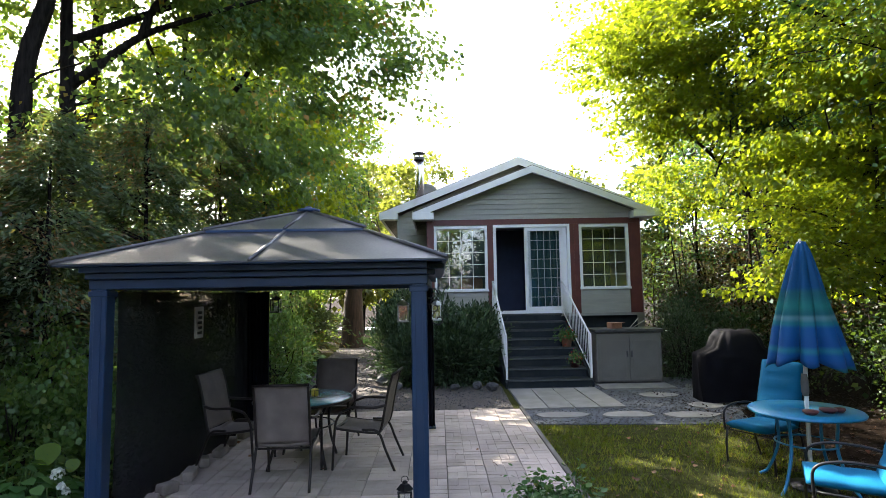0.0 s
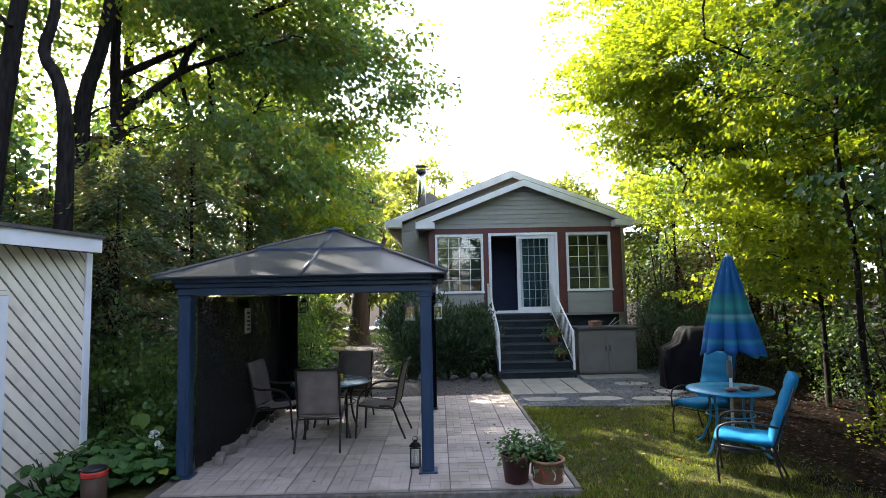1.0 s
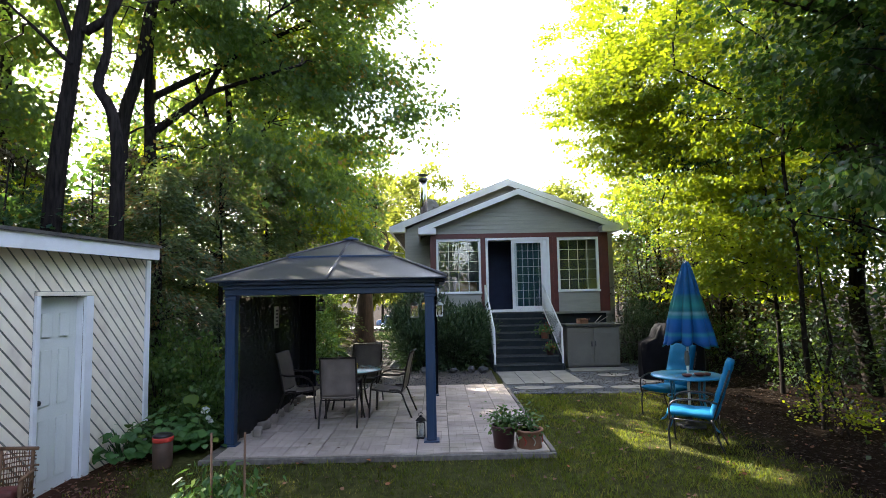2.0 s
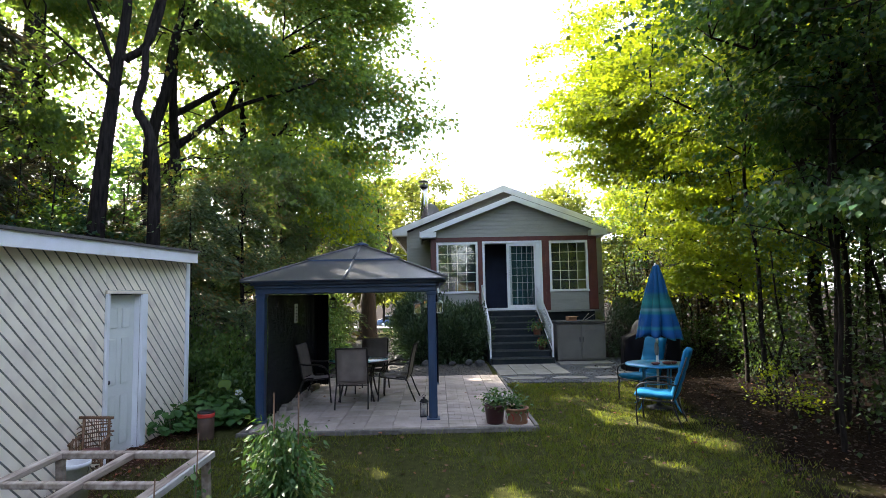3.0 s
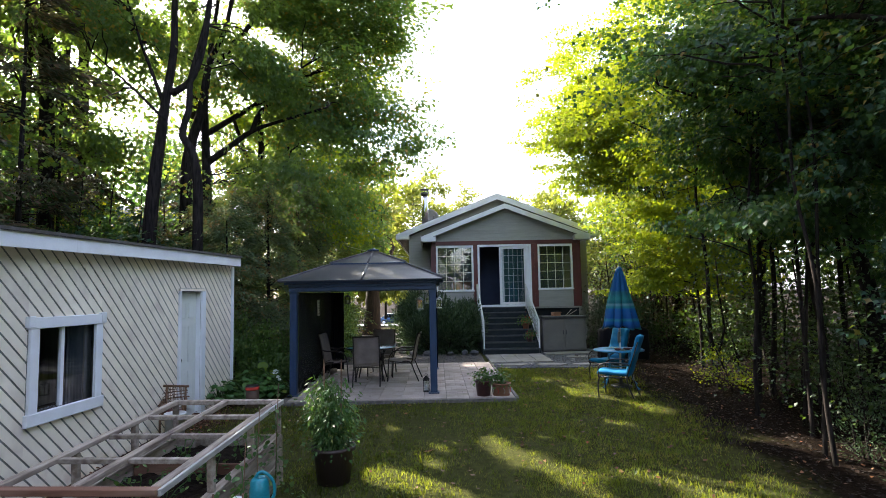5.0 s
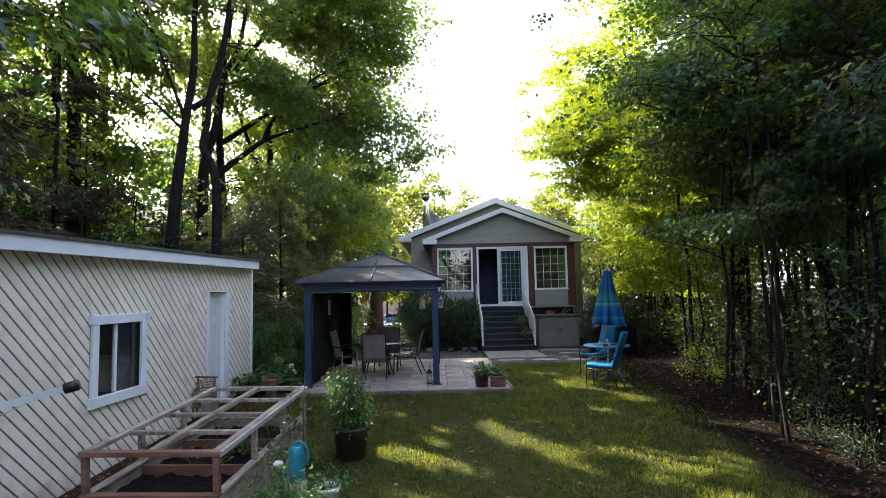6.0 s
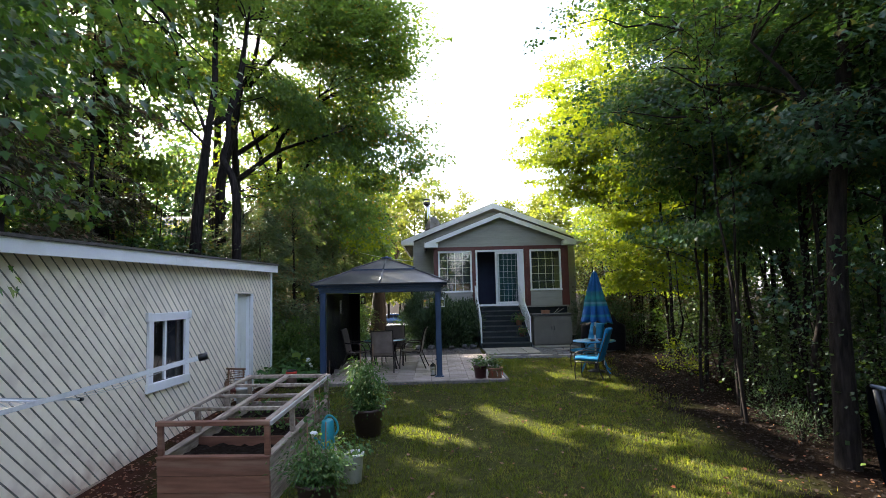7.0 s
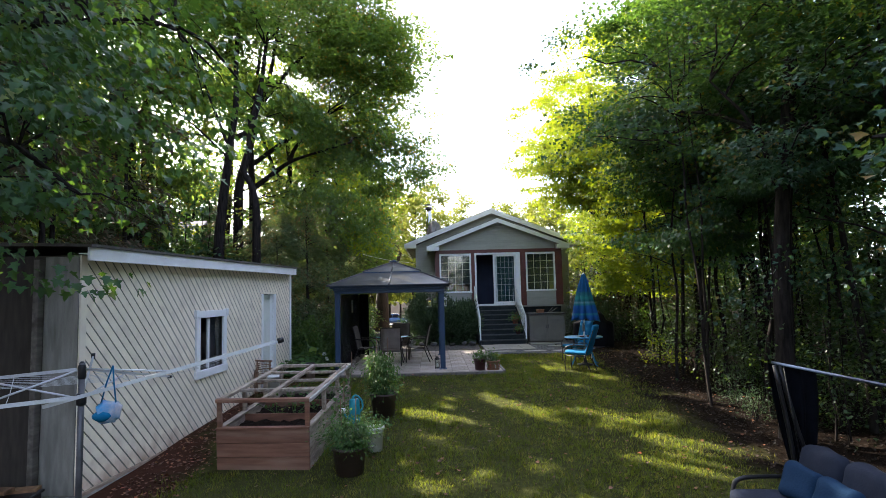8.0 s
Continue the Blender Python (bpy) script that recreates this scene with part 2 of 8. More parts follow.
ALU = mat("grey_aluminium_arm", (0.52, 0.53, 0.56), (0.62, 0.63, 0.66), 0.4, 7, metal=0.6)
LINE = mat("plastic_line", (0.55, 0.56, 0.56), (0.66, 0.66, 0.66), 0.6, 9)
POLE_GREY = mat("dull_grey_pole", (0.2, 0.2, 0.21), (0.27, 0.27, 0.28), 0.5, 7, metal=0.4)
SCREEN_DARK = mat("blue_black_fabric", (0.004, 0.005, 0.008), (0.008, 0.01, 0.015), 0.85, 6, bump=0.2, spec=0.08)
PILLOW_BLUE = mat("blue_cotton_pillow", (0.007, 0.024, 0.055), (0.013, 0.036, 0.078), 0.9, 5, bump=0.3, spec=0.1)
CUSHION_GREY = mat("blue_grey_cushion", (0.013, 0.018, 0.031), (0.024, 0.03, 0.047), 0.9, 4, bump=0.3, spec=0.15)
SWING_BLUE = mat("dark_blue_swing_tube", (0.012, 0.024, 0.055), (0.02, 0.036, 0.08), 0.42, 8, metal=0.2, bump=0.03)
DARK_POLE = mat("dark_grey_pole", (0.06, 0.06, 0.065), (0.1, 0.1, 0.105), 0.45, 7, metal=0.5)
PEG_PRINT = mat("printed_pouch_plastic", (0.02, 0.25, 0.5), (0.42, 0.4, 0.42), 0.35, 9, bump=0.2, grime=(0.02, 0.22, 0.5))
TURQ = mat("turquoise_plastic", (0.004, 0.17, 0.22), (0.01, 0.23, 0.28), 0.4, 6)
RED_PAINT = mat("red_ribbon", (0.45, 0.03, 0.02), (0.6, 0.05, 0.03), 0.6, 10)
TIN_BROWN = mat("brown_tin", (0.06, 0.036, 0.024), (0.1, 0.06, 0.04), 0.55, 8)
CARVED = mat("bleached_sign_board", (0.42, 0.38, 0.33), (0.52, 0.48, 0.42), 0.8, 9)
INK = mat("dark_carving", (0.03, 0.025, 0.02), (0.05, 0.04, 0.03), 0.8, 9)
YELLOW = mat("yellow_plastic", (0.6, 0.5, 0.05), (0.7, 0.6, 0.1), 0.5, 9)
LILAC = mat("pale_lilac_box", (0.35, 0.31, 0.36), (0.42, 0.38, 0.43), 0.7, 9)
NEIGHBOUR_ROOF = mat("far_blue_grey_roof", (0.04, 0.05, 0.07), (0.07, 0.08, 0.1), 0.8, 4)
CAR_PAINT = mat("dark_blue_car_paint", (0.03, 0.06, 0.12), (0.04, 0.08, 0.15), 0.15, 4, metal=0.3, bump=0)
ASPHALT = mat("grey_driveway", (0.22, 0.22, 0.22), (0.3, 0.3, 0.3), 0.95, 8)

GREENS = [(0.0, (0.015, 0.048, 0.028)), (0.35, (0.03, 0.082, 0.04)), (0.7, (0.055, 0.12, 0.044)), (0.93, (0.11, 0.165, 0.03)), (0.975, (0.22, 0.19, 0.03)), (1.0, (0.3, 0.13, 0.03))]
LEAF_MAPLE = leaf_mat("maple_leaf", GREENS, (0.36, 0.5, 0.045), 0.52, patches=0.7, swing=0.3)
# light put into leaf tones: yellow for sunlit maples, dark and shade for unlit
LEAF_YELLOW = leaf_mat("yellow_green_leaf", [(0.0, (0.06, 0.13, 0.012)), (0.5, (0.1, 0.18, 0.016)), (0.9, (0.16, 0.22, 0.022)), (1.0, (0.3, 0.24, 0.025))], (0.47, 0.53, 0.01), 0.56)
LEAF_DARK = leaf_mat("wood_shade_leaf", [(0.0, (0.007, 0.026, 0.024)), (0.5, (0.015, 0.048, 0.041)), (0.95, (0.032, 0.08, 0.052)), (1.0, (0.14, 0.09, 0.025))], (0.18, 0.33, 0.016), 0.32, 0.5, 0.8, 0.25, 0.2)
LEAF_CEDAR = leaf_mat("cedar_spray", [(0.0, (0.024, 0.048, 0.029)), (0.45, (0.058, 0.098, 0.054)), (0.8, (0.098, 0.138, 0.068)), (0.9, (0.15, 0.105, 0.052)), (1.0, (0.19, 0.085, 0.035))], (0.26, 0.33, 0.04), 0.36, 0.5, 1.3, 0.45)
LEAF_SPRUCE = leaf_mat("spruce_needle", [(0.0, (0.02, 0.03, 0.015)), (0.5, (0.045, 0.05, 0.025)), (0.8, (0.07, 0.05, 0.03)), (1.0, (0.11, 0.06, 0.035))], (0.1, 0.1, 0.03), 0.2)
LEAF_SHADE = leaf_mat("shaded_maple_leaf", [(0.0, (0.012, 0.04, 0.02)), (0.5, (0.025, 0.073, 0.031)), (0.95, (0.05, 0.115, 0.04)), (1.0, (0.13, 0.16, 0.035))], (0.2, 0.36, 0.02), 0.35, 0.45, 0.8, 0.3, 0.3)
# thicket leaves kept near-black to stand in for the wood's deep shade
LEAF_UNDERSHADE = leaf_mat("shade_dark_thicket_leaf", [(0.0, (0.006, 0.018, 0.01)), (0.6, (0.016, 0.038, 0.018)), (0.95, (0.036, 0.07, 0.026)), (1.0, (0.1, 0.15, 0.035))], (0.16, 0.26, 0.02), 0.3, 0.5, 1.2, 0.3)
LEAF_YEW = leaf_mat("yew_needle", [(0.0, (0.016, 0.036, 0.018)), (0.6, (0.045, 0.08, 0.04)), (1.0, (0.095, 0.14, 0.065))], (0.08, 0.15, 0.02), 0.2)
LEAF_HOSTA = leaf_mat("hosta_leaf", [(0.0, (0.032, 0.09, 0.028)), (0.6, (0.055, 0.135, 0.036)), (0.96, (0.09, 0.18, 0.045)), (1.0, (0.3, 0.36, 0.06))], (0.2, 0.36, 0.03), 0.35, 0.4)
LEAF_TOMATO = leaf_mat("tomato_leaf", [(0.0, (0.022, 0.066, 0.02)), (0.6, (0.05, 0.12, 0.032)), (0.93, (0.13, 0.2, 0.06)), (1.0, (0.28, 0.27, 0.07))], (0.2, 0.36, 0.04), 0.33)
LEAF_PALE = leaf_mat("poplar_leaf", [(0.0, (0.09, 0.13, 0.03)), (0.5, (0.14, 0.18, 0.04)), (1.0, (0.22, 0.21, 0.05))], (0.34, 0.36, 0.03), 0.45)
LEAF_LITTER = leaf_mat("fallen_leaf", [(0.0, (0.06, 0.022, 0.014)), (0.6, (0.14, 0.05, 0.026)), (0.9, (0.25, 0.13, 0.06)), (1.0, (0.4, 0.1, 0.04))], (0.2, 0.1, 0.03), 0.15)
# litter leaves darkened to stand in for the shade under the trees
LEAF_MOULD = leaf_mat("shade_dark_mould", [(0.0, (0.008, 0.006, 0.005)), (0.7, (0.022, 0.014, 0.01)), (1.0, (0.05, 0.03, 0.02))], (0.03, 0.02, 0.01), 0.1, 0.8)
LEAF_THICKET = leaf_mat("dry_thicket_leaf", [(0.0, (0.012, 0.014, 0.008)), (0.5, (0.03, 0.032, 0.014)), (0.85, (0.06, 0.04, 0.018)), (1.0, (0.12, 0.06, 0.025))], (0.16, 0.12, 0.02), 0.28)
LEAF_UNDER = leaf_mat("undergrowth_leaf", [(0.0, (0.038, 0.095, 0.028)), (0.5, (0.075, 0.15, 0.045)), (0.9, (0.125, 0.21, 0.062)), (1.0, (0.17, 0.2, 0.05))], (0.26, 0.4, 0.03), 0.38, 0.4, 2.0, 0.4, 0.35)
PETAL_RED = leaf_mat("red_petal", [(0.0, (0.4, 0.01, 0.015)), (1.0, (0.6, 0.04, 0.03))], (0.6, 0.05, 0.03), 0.3)
LEAF_PALM = leaf_mat("white_flower", [(0.0, (0.65, 0.68, 0.6)), (1.0, (0.78, 0.8, 0.72))], (0.7, 0.75, 0.6), 0.4)
GRASS = leaf_mat("grass_blade", [(0.0, (0.015, 0.041, 0.012)), (0.4, (0.033, 0.075, 0.02)), (0.7, (0.06, 0.099, 0.025)), (0.88, (0.098, 0.112, 0.028)), (1.0, (0.23, 0.18, 0.06))], (0.44, 0.48, 0.02), 0.46, 0.5, 3.0, 0.5)


def ground_mat():
    """Turf soil with moss and bare earth; leaf mould, its near-black tone standing in for shade, towards the wood on +x
    and along the shed.
    """
    m, n, l, p = node_mat("lawn_soil")
    tc = n.new("ShaderNodeTexCoord")
    a, b, c = (n.new("ShaderNodeTexNoise") for _ in range(3))
    for node, s, d in ((a, 1.1, 6), (b, 14, 5), (c, 90, 3)):
        node.inputs["Scale"].default_value, node.inputs["Detail"].default_value = s, d
        l.new(tc.outputs["Object"], node.inputs["Vector"])
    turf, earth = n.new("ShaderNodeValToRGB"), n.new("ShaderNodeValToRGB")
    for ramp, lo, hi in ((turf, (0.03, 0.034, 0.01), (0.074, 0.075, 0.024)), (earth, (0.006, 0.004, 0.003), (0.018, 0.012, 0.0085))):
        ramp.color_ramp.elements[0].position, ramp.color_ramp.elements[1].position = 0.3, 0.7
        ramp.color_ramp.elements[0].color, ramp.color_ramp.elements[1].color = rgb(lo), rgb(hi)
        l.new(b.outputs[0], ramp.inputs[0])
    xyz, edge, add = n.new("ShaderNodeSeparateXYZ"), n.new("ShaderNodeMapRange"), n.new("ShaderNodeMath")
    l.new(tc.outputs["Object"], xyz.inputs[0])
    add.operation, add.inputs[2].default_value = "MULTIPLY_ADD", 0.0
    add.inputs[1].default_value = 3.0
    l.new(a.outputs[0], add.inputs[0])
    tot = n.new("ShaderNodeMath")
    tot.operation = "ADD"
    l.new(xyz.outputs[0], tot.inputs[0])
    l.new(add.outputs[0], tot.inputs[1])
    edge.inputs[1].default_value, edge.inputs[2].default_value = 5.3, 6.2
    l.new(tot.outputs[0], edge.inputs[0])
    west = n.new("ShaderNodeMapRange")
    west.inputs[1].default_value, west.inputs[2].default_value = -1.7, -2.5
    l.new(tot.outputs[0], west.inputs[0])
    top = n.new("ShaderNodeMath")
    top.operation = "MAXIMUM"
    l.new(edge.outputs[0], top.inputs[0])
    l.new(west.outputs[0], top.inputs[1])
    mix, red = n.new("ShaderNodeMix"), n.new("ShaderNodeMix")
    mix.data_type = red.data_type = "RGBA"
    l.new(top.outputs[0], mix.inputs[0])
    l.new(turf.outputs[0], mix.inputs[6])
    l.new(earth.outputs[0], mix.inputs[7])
    clay = n.new("ShaderNodeValToRGB")  # red-brown soil beside the shed
    clay.color_ramp.elements[0].color, clay.color_ramp.elements[1].color = rgb((0.03, 0.013, 0.009)), rgb((0.085, 0.038, 0.024))
    l.new(b.outputs[0], clay.inputs[0])
    near = n.new("ShaderNodeMapRange")  # the clay ends short of the cedars
    near.inputs[1].default_value, near.inputs[2].default_value = 6.4, 5.4
    l.new(xyz.outputs[1], near.inputs[0])
    both = n.new("ShaderNodeMath")
    both.operation = "MULTIPLY"
    l.new(west.outputs[0], both.inputs[0])
    l.new(near.outputs[0], both.inputs[1])
    l.new(both.outputs[0], red.inputs[0])
    l.new(mix.outputs[2], red.inputs[6])
    l.new(clay.outputs[0], red.inputs[7])
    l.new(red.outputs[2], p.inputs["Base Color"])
    p.inputs["Roughness"].default_value, p.inputs["Specular IOR Level"].default_value = 0.95, 0.03
    bp = n.new("ShaderNodeBump")
    bp.inputs["Strength"].default_value, bp.inputs["Distance"].default_value = 0.8, 0.03
    l.new(c.outputs[0], bp.inputs["Height"])
    l.new(bp.outputs[0], p.inputs["Normal"])
    return m


def striped_blue():
    """Umbrella cloth: bands of blues and greens round the canopy."""
    m, n, l, p = node_mat("striped_blue_canvas")
    tc, xyz, ramp, nz = n.new("ShaderNodeTexCoord"), n.new("ShaderNodeSeparateXYZ"), n.new("ShaderNodeValToRGB"), n.new("ShaderNodeTexNoise")
    nz.inputs["Scale"].default_value = 9
    l.new(tc.outputs["Object"], xyz.inputs[0])
    l.new(tc.outputs["Object"], nz.inputs["Vector"])
    stops = [(0.0, (0.012, 0.17, 0.2)), (0.08, (0.012, 0.15, 0.19)), (0.11, (0.0, 0.07, 0.24)), (0.18, (0.0, 0.1, 0.32)), (0.22, (0.01, 0.19, 0.28)), (0.26, (0.0, 0.08, 0.27)), (0.38, (0.0, 0.1, 0.32)), (0.42, (0.012, 0.2, 0.24)), (0.46, (0.12, 0.29, 0.32)), (0.49, (0.01, 0.15, 0.17)), (0.55, (0.015, 0.22, 0.2)), (0.64, (0.01, 0.14, 0.17)), (0.7, (0.0, 0.09, 0.24)), (1.0, (0.0, 0.095, 0.25))]
    ramp.color_ramp.interpolation = "EASE"
    while len(ramp.color_ramp.elements) < len(stops):
        ramp.color_ramp.elements.new(0.5)
    for e, (pos, c) in zip(ramp.color_ramp.elements, stops):
        e.position, e.color = pos, rgb(c)
    rng = n.new("ShaderNodeMapRange")
    rng.inputs[1].default_value, rng.inputs[2].default_value = 1.08, 2.4
    l.new(xyz.outputs[2], rng.inputs[0])
    l.new(rng.outputs[0], ramp.inputs[0])
    l.new(ramp.outputs[0], p.inputs["Base Color"])
    p.inputs["Roughness"].default_value = 0.75
    tr, mix = n.new("ShaderNodeBsdfTranslucent"), n.new("ShaderNodeMixShader")
    l.new(ramp.outputs[0], tr.inputs[0])
    mix.inputs[0].default_value = 0.3
    l.new(p.outputs[0], mix.inputs[1])
    l.new(tr.outputs[0], mix.inputs[2])
    l.new(mix.outputs[0], n["Material Output"].inputs[0])
    return m


def netting():
    """Dark insect netting, a little of what is behind shows through."""
    m, n, l, p = node_mat("dark_netting")
    p.inputs["Base Color"].default_value, p.inputs["Roughness"].default_value = (0.01, 0.01, 0.012, 1), 0.9
    clear, mix = n.new("ShaderNodeBsdfTransparent"), n.new("ShaderNodeMixShader")
    mix.inputs[0].default_value = 0.3
    l.new(p.outputs[0], mix.inputs[1])
    l.new(clear.outputs[0], mix.inputs[2])
    l.new(mix.outputs[0], n["Material Output"].inputs[0])
    return m


GROUND, CANVAS, NETTING = ground_mat(), striped_blue(), netting()


# ---- building helpers ----
def thing(name, at=(0, 0, 0), rz=0.0, label="", category="", group="", kind=""):
    """An empty that carries the parts of one thing."""
    ob = new(name)
    ob.empty_display_size = 0.2
    ob.matrix_world = pose(*at, 0, 0, rz)
    return tagged(ob, label, category, group, kind)


def part(name, bm, material, parent=None, label="", smooth=False):
    me = bpy.data.meshes.new(name)
    bm.normal_update()
    bm.to_mesh(me)
    bm.free()
    return link_mesh(name, me, material, parent, label, smooth)


def link_mesh(name, me, material, parent=None, label="", smooth=False):
    if not me.materials:
        me.materials.append(material)
    if smooth:
        me.shade_smooth()
    ob = new(name, me)
    if parent:
        ob.parent = parent
    return tagged(ob, label)


def raw(name, verts, faces, material, parent=None, label="", smooth=False):
    """A mesh from arrays whose faces all have one number of corners."""
    verts, faces = np.asarray(verts, np.float32), np.asarray(faces, np.int32)
    me = bpy.data.meshes.new(name)
    me.vertices.add(len(verts))
    me.vertices.foreach_set("co", verts.ravel())
    me.loops.add(faces.size)
    me.loops.foreach_set("vertex_index", faces.ravel())
    me.polygons.add(len(faces))
    me.polygons.foreach_set("loop_start", np.arange(0, faces.size, faces.shape[1], dtype=np.int32))
    me.update(calc_edges=True)
    return link_mesh(name, me, material, parent, label, smooth)


def quad(bm, *pts):
    bm.faces.new([bm.verts.new(p) for p in pts])


def prism(bm, outline, lift, m=None):
    """A solid: the outline, a closed loop of points, moved by lift."""
    m = m or Matrix.Identity(4)
    lift = Vector(lift)
    lo = [bm.verts.new(m @ Vector(p)) for p in outline]
    hi = [bm.verts.new(m @ (Vector(p) + lift)) for p in outline]
    k = len(lo)
    bm.faces.new(lo[::-1])
    bm.faces.new(hi)
    for i in range(k):
        bm.faces.new((lo[i], lo[(i + 1) % k], hi[(i + 1) % k], hi[i]))


def box(bm, x0, x1, y0, y1, z0, z1, m=None):
    prism(bm, [(x0, y0, z0), (x1, y0, z0), (x1, y1, z0), (x0, y1, z0)], (0, 0, z1 - z0), m)


def soft_box(bm, x0, x1, y0, y1, z0, z1, r=0.01, seg=2):
    """A box with rounded edges."""
    start = len(bm.verts)
    box(bm, x0, x1, y0, y1, z0, z1)
    bm.verts.ensure_lookup_table()
    mine = set(bm.verts[start:])
    edges = [e for e in bm.edges if e.verts[0] in mine]
    bmesh.ops.recalc_face_normals(bm, faces=bm.faces[:])
    bmesh.ops.bevel(bm, geom=edges, offset=r, segments=seg, affect="EDGES", profile=0.5)


def boxed(name, dims, material, parent=None, r=0.008, label="", seg=1):
    bm = bmesh.new()
    soft_box(bm, *dims, r=r, seg=seg)
    return part(name, bm, material, parent, label)


def tube(bm, pts, r, n=8, caps=True):
    """A round bar through the points; r is one radius or one for each point."""
    pts = [Vector(p) for p in pts]
    rs = [r] * len(pts) if isinstance(r, (int, float)) else list(r)
    rings, ref = [], None
    for i, p in enumerate(pts):
        d = (pts[min(i + 1, len(pts) - 1)] - pts[max(i - 1, 0)]).normalized()
        if ref is None:
            ref = d.orthogonal().normalized()
        ref = (ref - d * ref.dot(d)).normalized()
        side = d.cross(ref)
        rings.append([bm.verts.new(p + (ref * math.cos(2 * math.pi * k / n) + side * math.sin(2 * math.pi * k / n)) * rs[i]) for k in range(n)])
    for a, b in zip(rings, rings[1:]):
        for k in range(n):
            bm.faces.new((a[k], a[(k + 1) % n], b[(k + 1) % n], b[k]))
    if caps:
        bm.faces.new(rings[0][::-1])
        bm.faces.new(rings[-1])


def curve(pts, k=6):
    """More points on a smooth line through the given ones."""
    p = [Vector(q) for q in pts]
    p = [p[0] * 2 - p[1], *p, p[-1] * 2 - p[-2]]
    out = []
    for i in range(1, len(p) - 2):
        for j in range(k):
            t = j / k
            out.append(0.5 * (2 * p[i] + (p[i + 1] - p[i - 1]) * t + (2 * p[i - 1] - 5 * p[i] + 4 * p[i + 1] - p[i + 2]) * t * t + (3 * p[i] - 3 * p[i + 1] + p[i + 2] - p[i - 1]) * t**3))
    return out + [p[-2]]


def tubed(name, pts, r, material, parent=None, label="", n=8):
    bm = bmesh.new()
    tube(bm, pts, r, n)
    return part(name, bm, material, parent, label, True)


def lathe(bm, profile, n=24, at=(0, 0, 0), wave=None):
    """A turned shape; profile: radius and height from the bottom up. wave(angle, k) scales a ring's radius."""
    rings = []
    for k, (r, z) in enumerate(profile):
        ring = []
        for i in range(n):
            a = 2 * math.pi * i / n
            s = wave(a, k) if wave else 1
            ring.append(bm.verts.new((at[0] + r * s * math.cos(a), at[1] + r * s * math.sin(a), at[2] + z)))
        rings.append(ring)
    for a, b in zip(rings, rings[1:]):
        for i in range(n):
            bm.faces.new((a[i], a[(i + 1) % n], b[(i + 1) % n], b[i]))
    bm.faces.new(rings[0][::-1])
    bm.faces.new(rings[-1])


def turned(name, profile, material, parent=None, at=(0, 0, 0), n=24, label="", wave=None):
    bm = bmesh.new()
    lathe(bm, profile, n, at, wave)
    return part(name, bm, material, parent, label, True)


def ground_z(x, y):
    """The lawn falls gently from the patio towards -y."""
    if y > 22:
        return -0.048 * (min(y, 110) - 22)
    dip = 0.05 * max(0.0, min(x, 6) - 2.2) * min(1.0, max(0.0, (8.6 - y) / 1.5))
    if y > 4.6:
        return -dip
    if y > -1.2:
        return -0.33 * (4.6 - y) / 5.8 - dip
    return -0.33 - 0.15 * min(1.0, (-1.2 - y) / 5) - dip


def ground_zs(x, y):
    dip = 0.05 * np.clip(x - 2.2, 0, 3.8) * np.clip((8.6 - y) / 1.5, 0, 1)
    return np.where(y > 4.6, 0.0, np.where(y > -1.2, -0.33 * (4.6 - y) / 5.8, -0.33 - 0.15 * np.clip((-1.2 - y) / 5, 0, 1))) - dip


def spread(rng, n):
    v = rng.normal(size=(n, 3))
    return v / np.linalg.norm(v, axis=1, keepdims=True)


LEAF_SHAPES = {
    # outline of one half, from stalk to tip: (across, along)
    "broad": ((0.0, 0.0), (0.42, 0.12), (0.5, 0.5), (0.0, 1.0)),
    "maple": ((0.0, 0.0), (0.55, 0.18), (0.38, 0.6), (0.0, 1.0)),
    "oval": ((0.0, 0.0), (0.36, 0.28), (0.34, 0.66), (0.0, 1.0)),
}


LOBES = ((0.0, 0.0), (0.34, 0.0), (0.27, 0.2), (0.6, 0.44), (0.24, 0.52), (0.2, 0.72), (0.0, 1.0))  # half of a five-lobed leaf
KITES = {"kite": (0.48, 0.42), "spray": (0.15, 0.4), "narrow": (0.2, 0.4)}  # half width and where it is widest


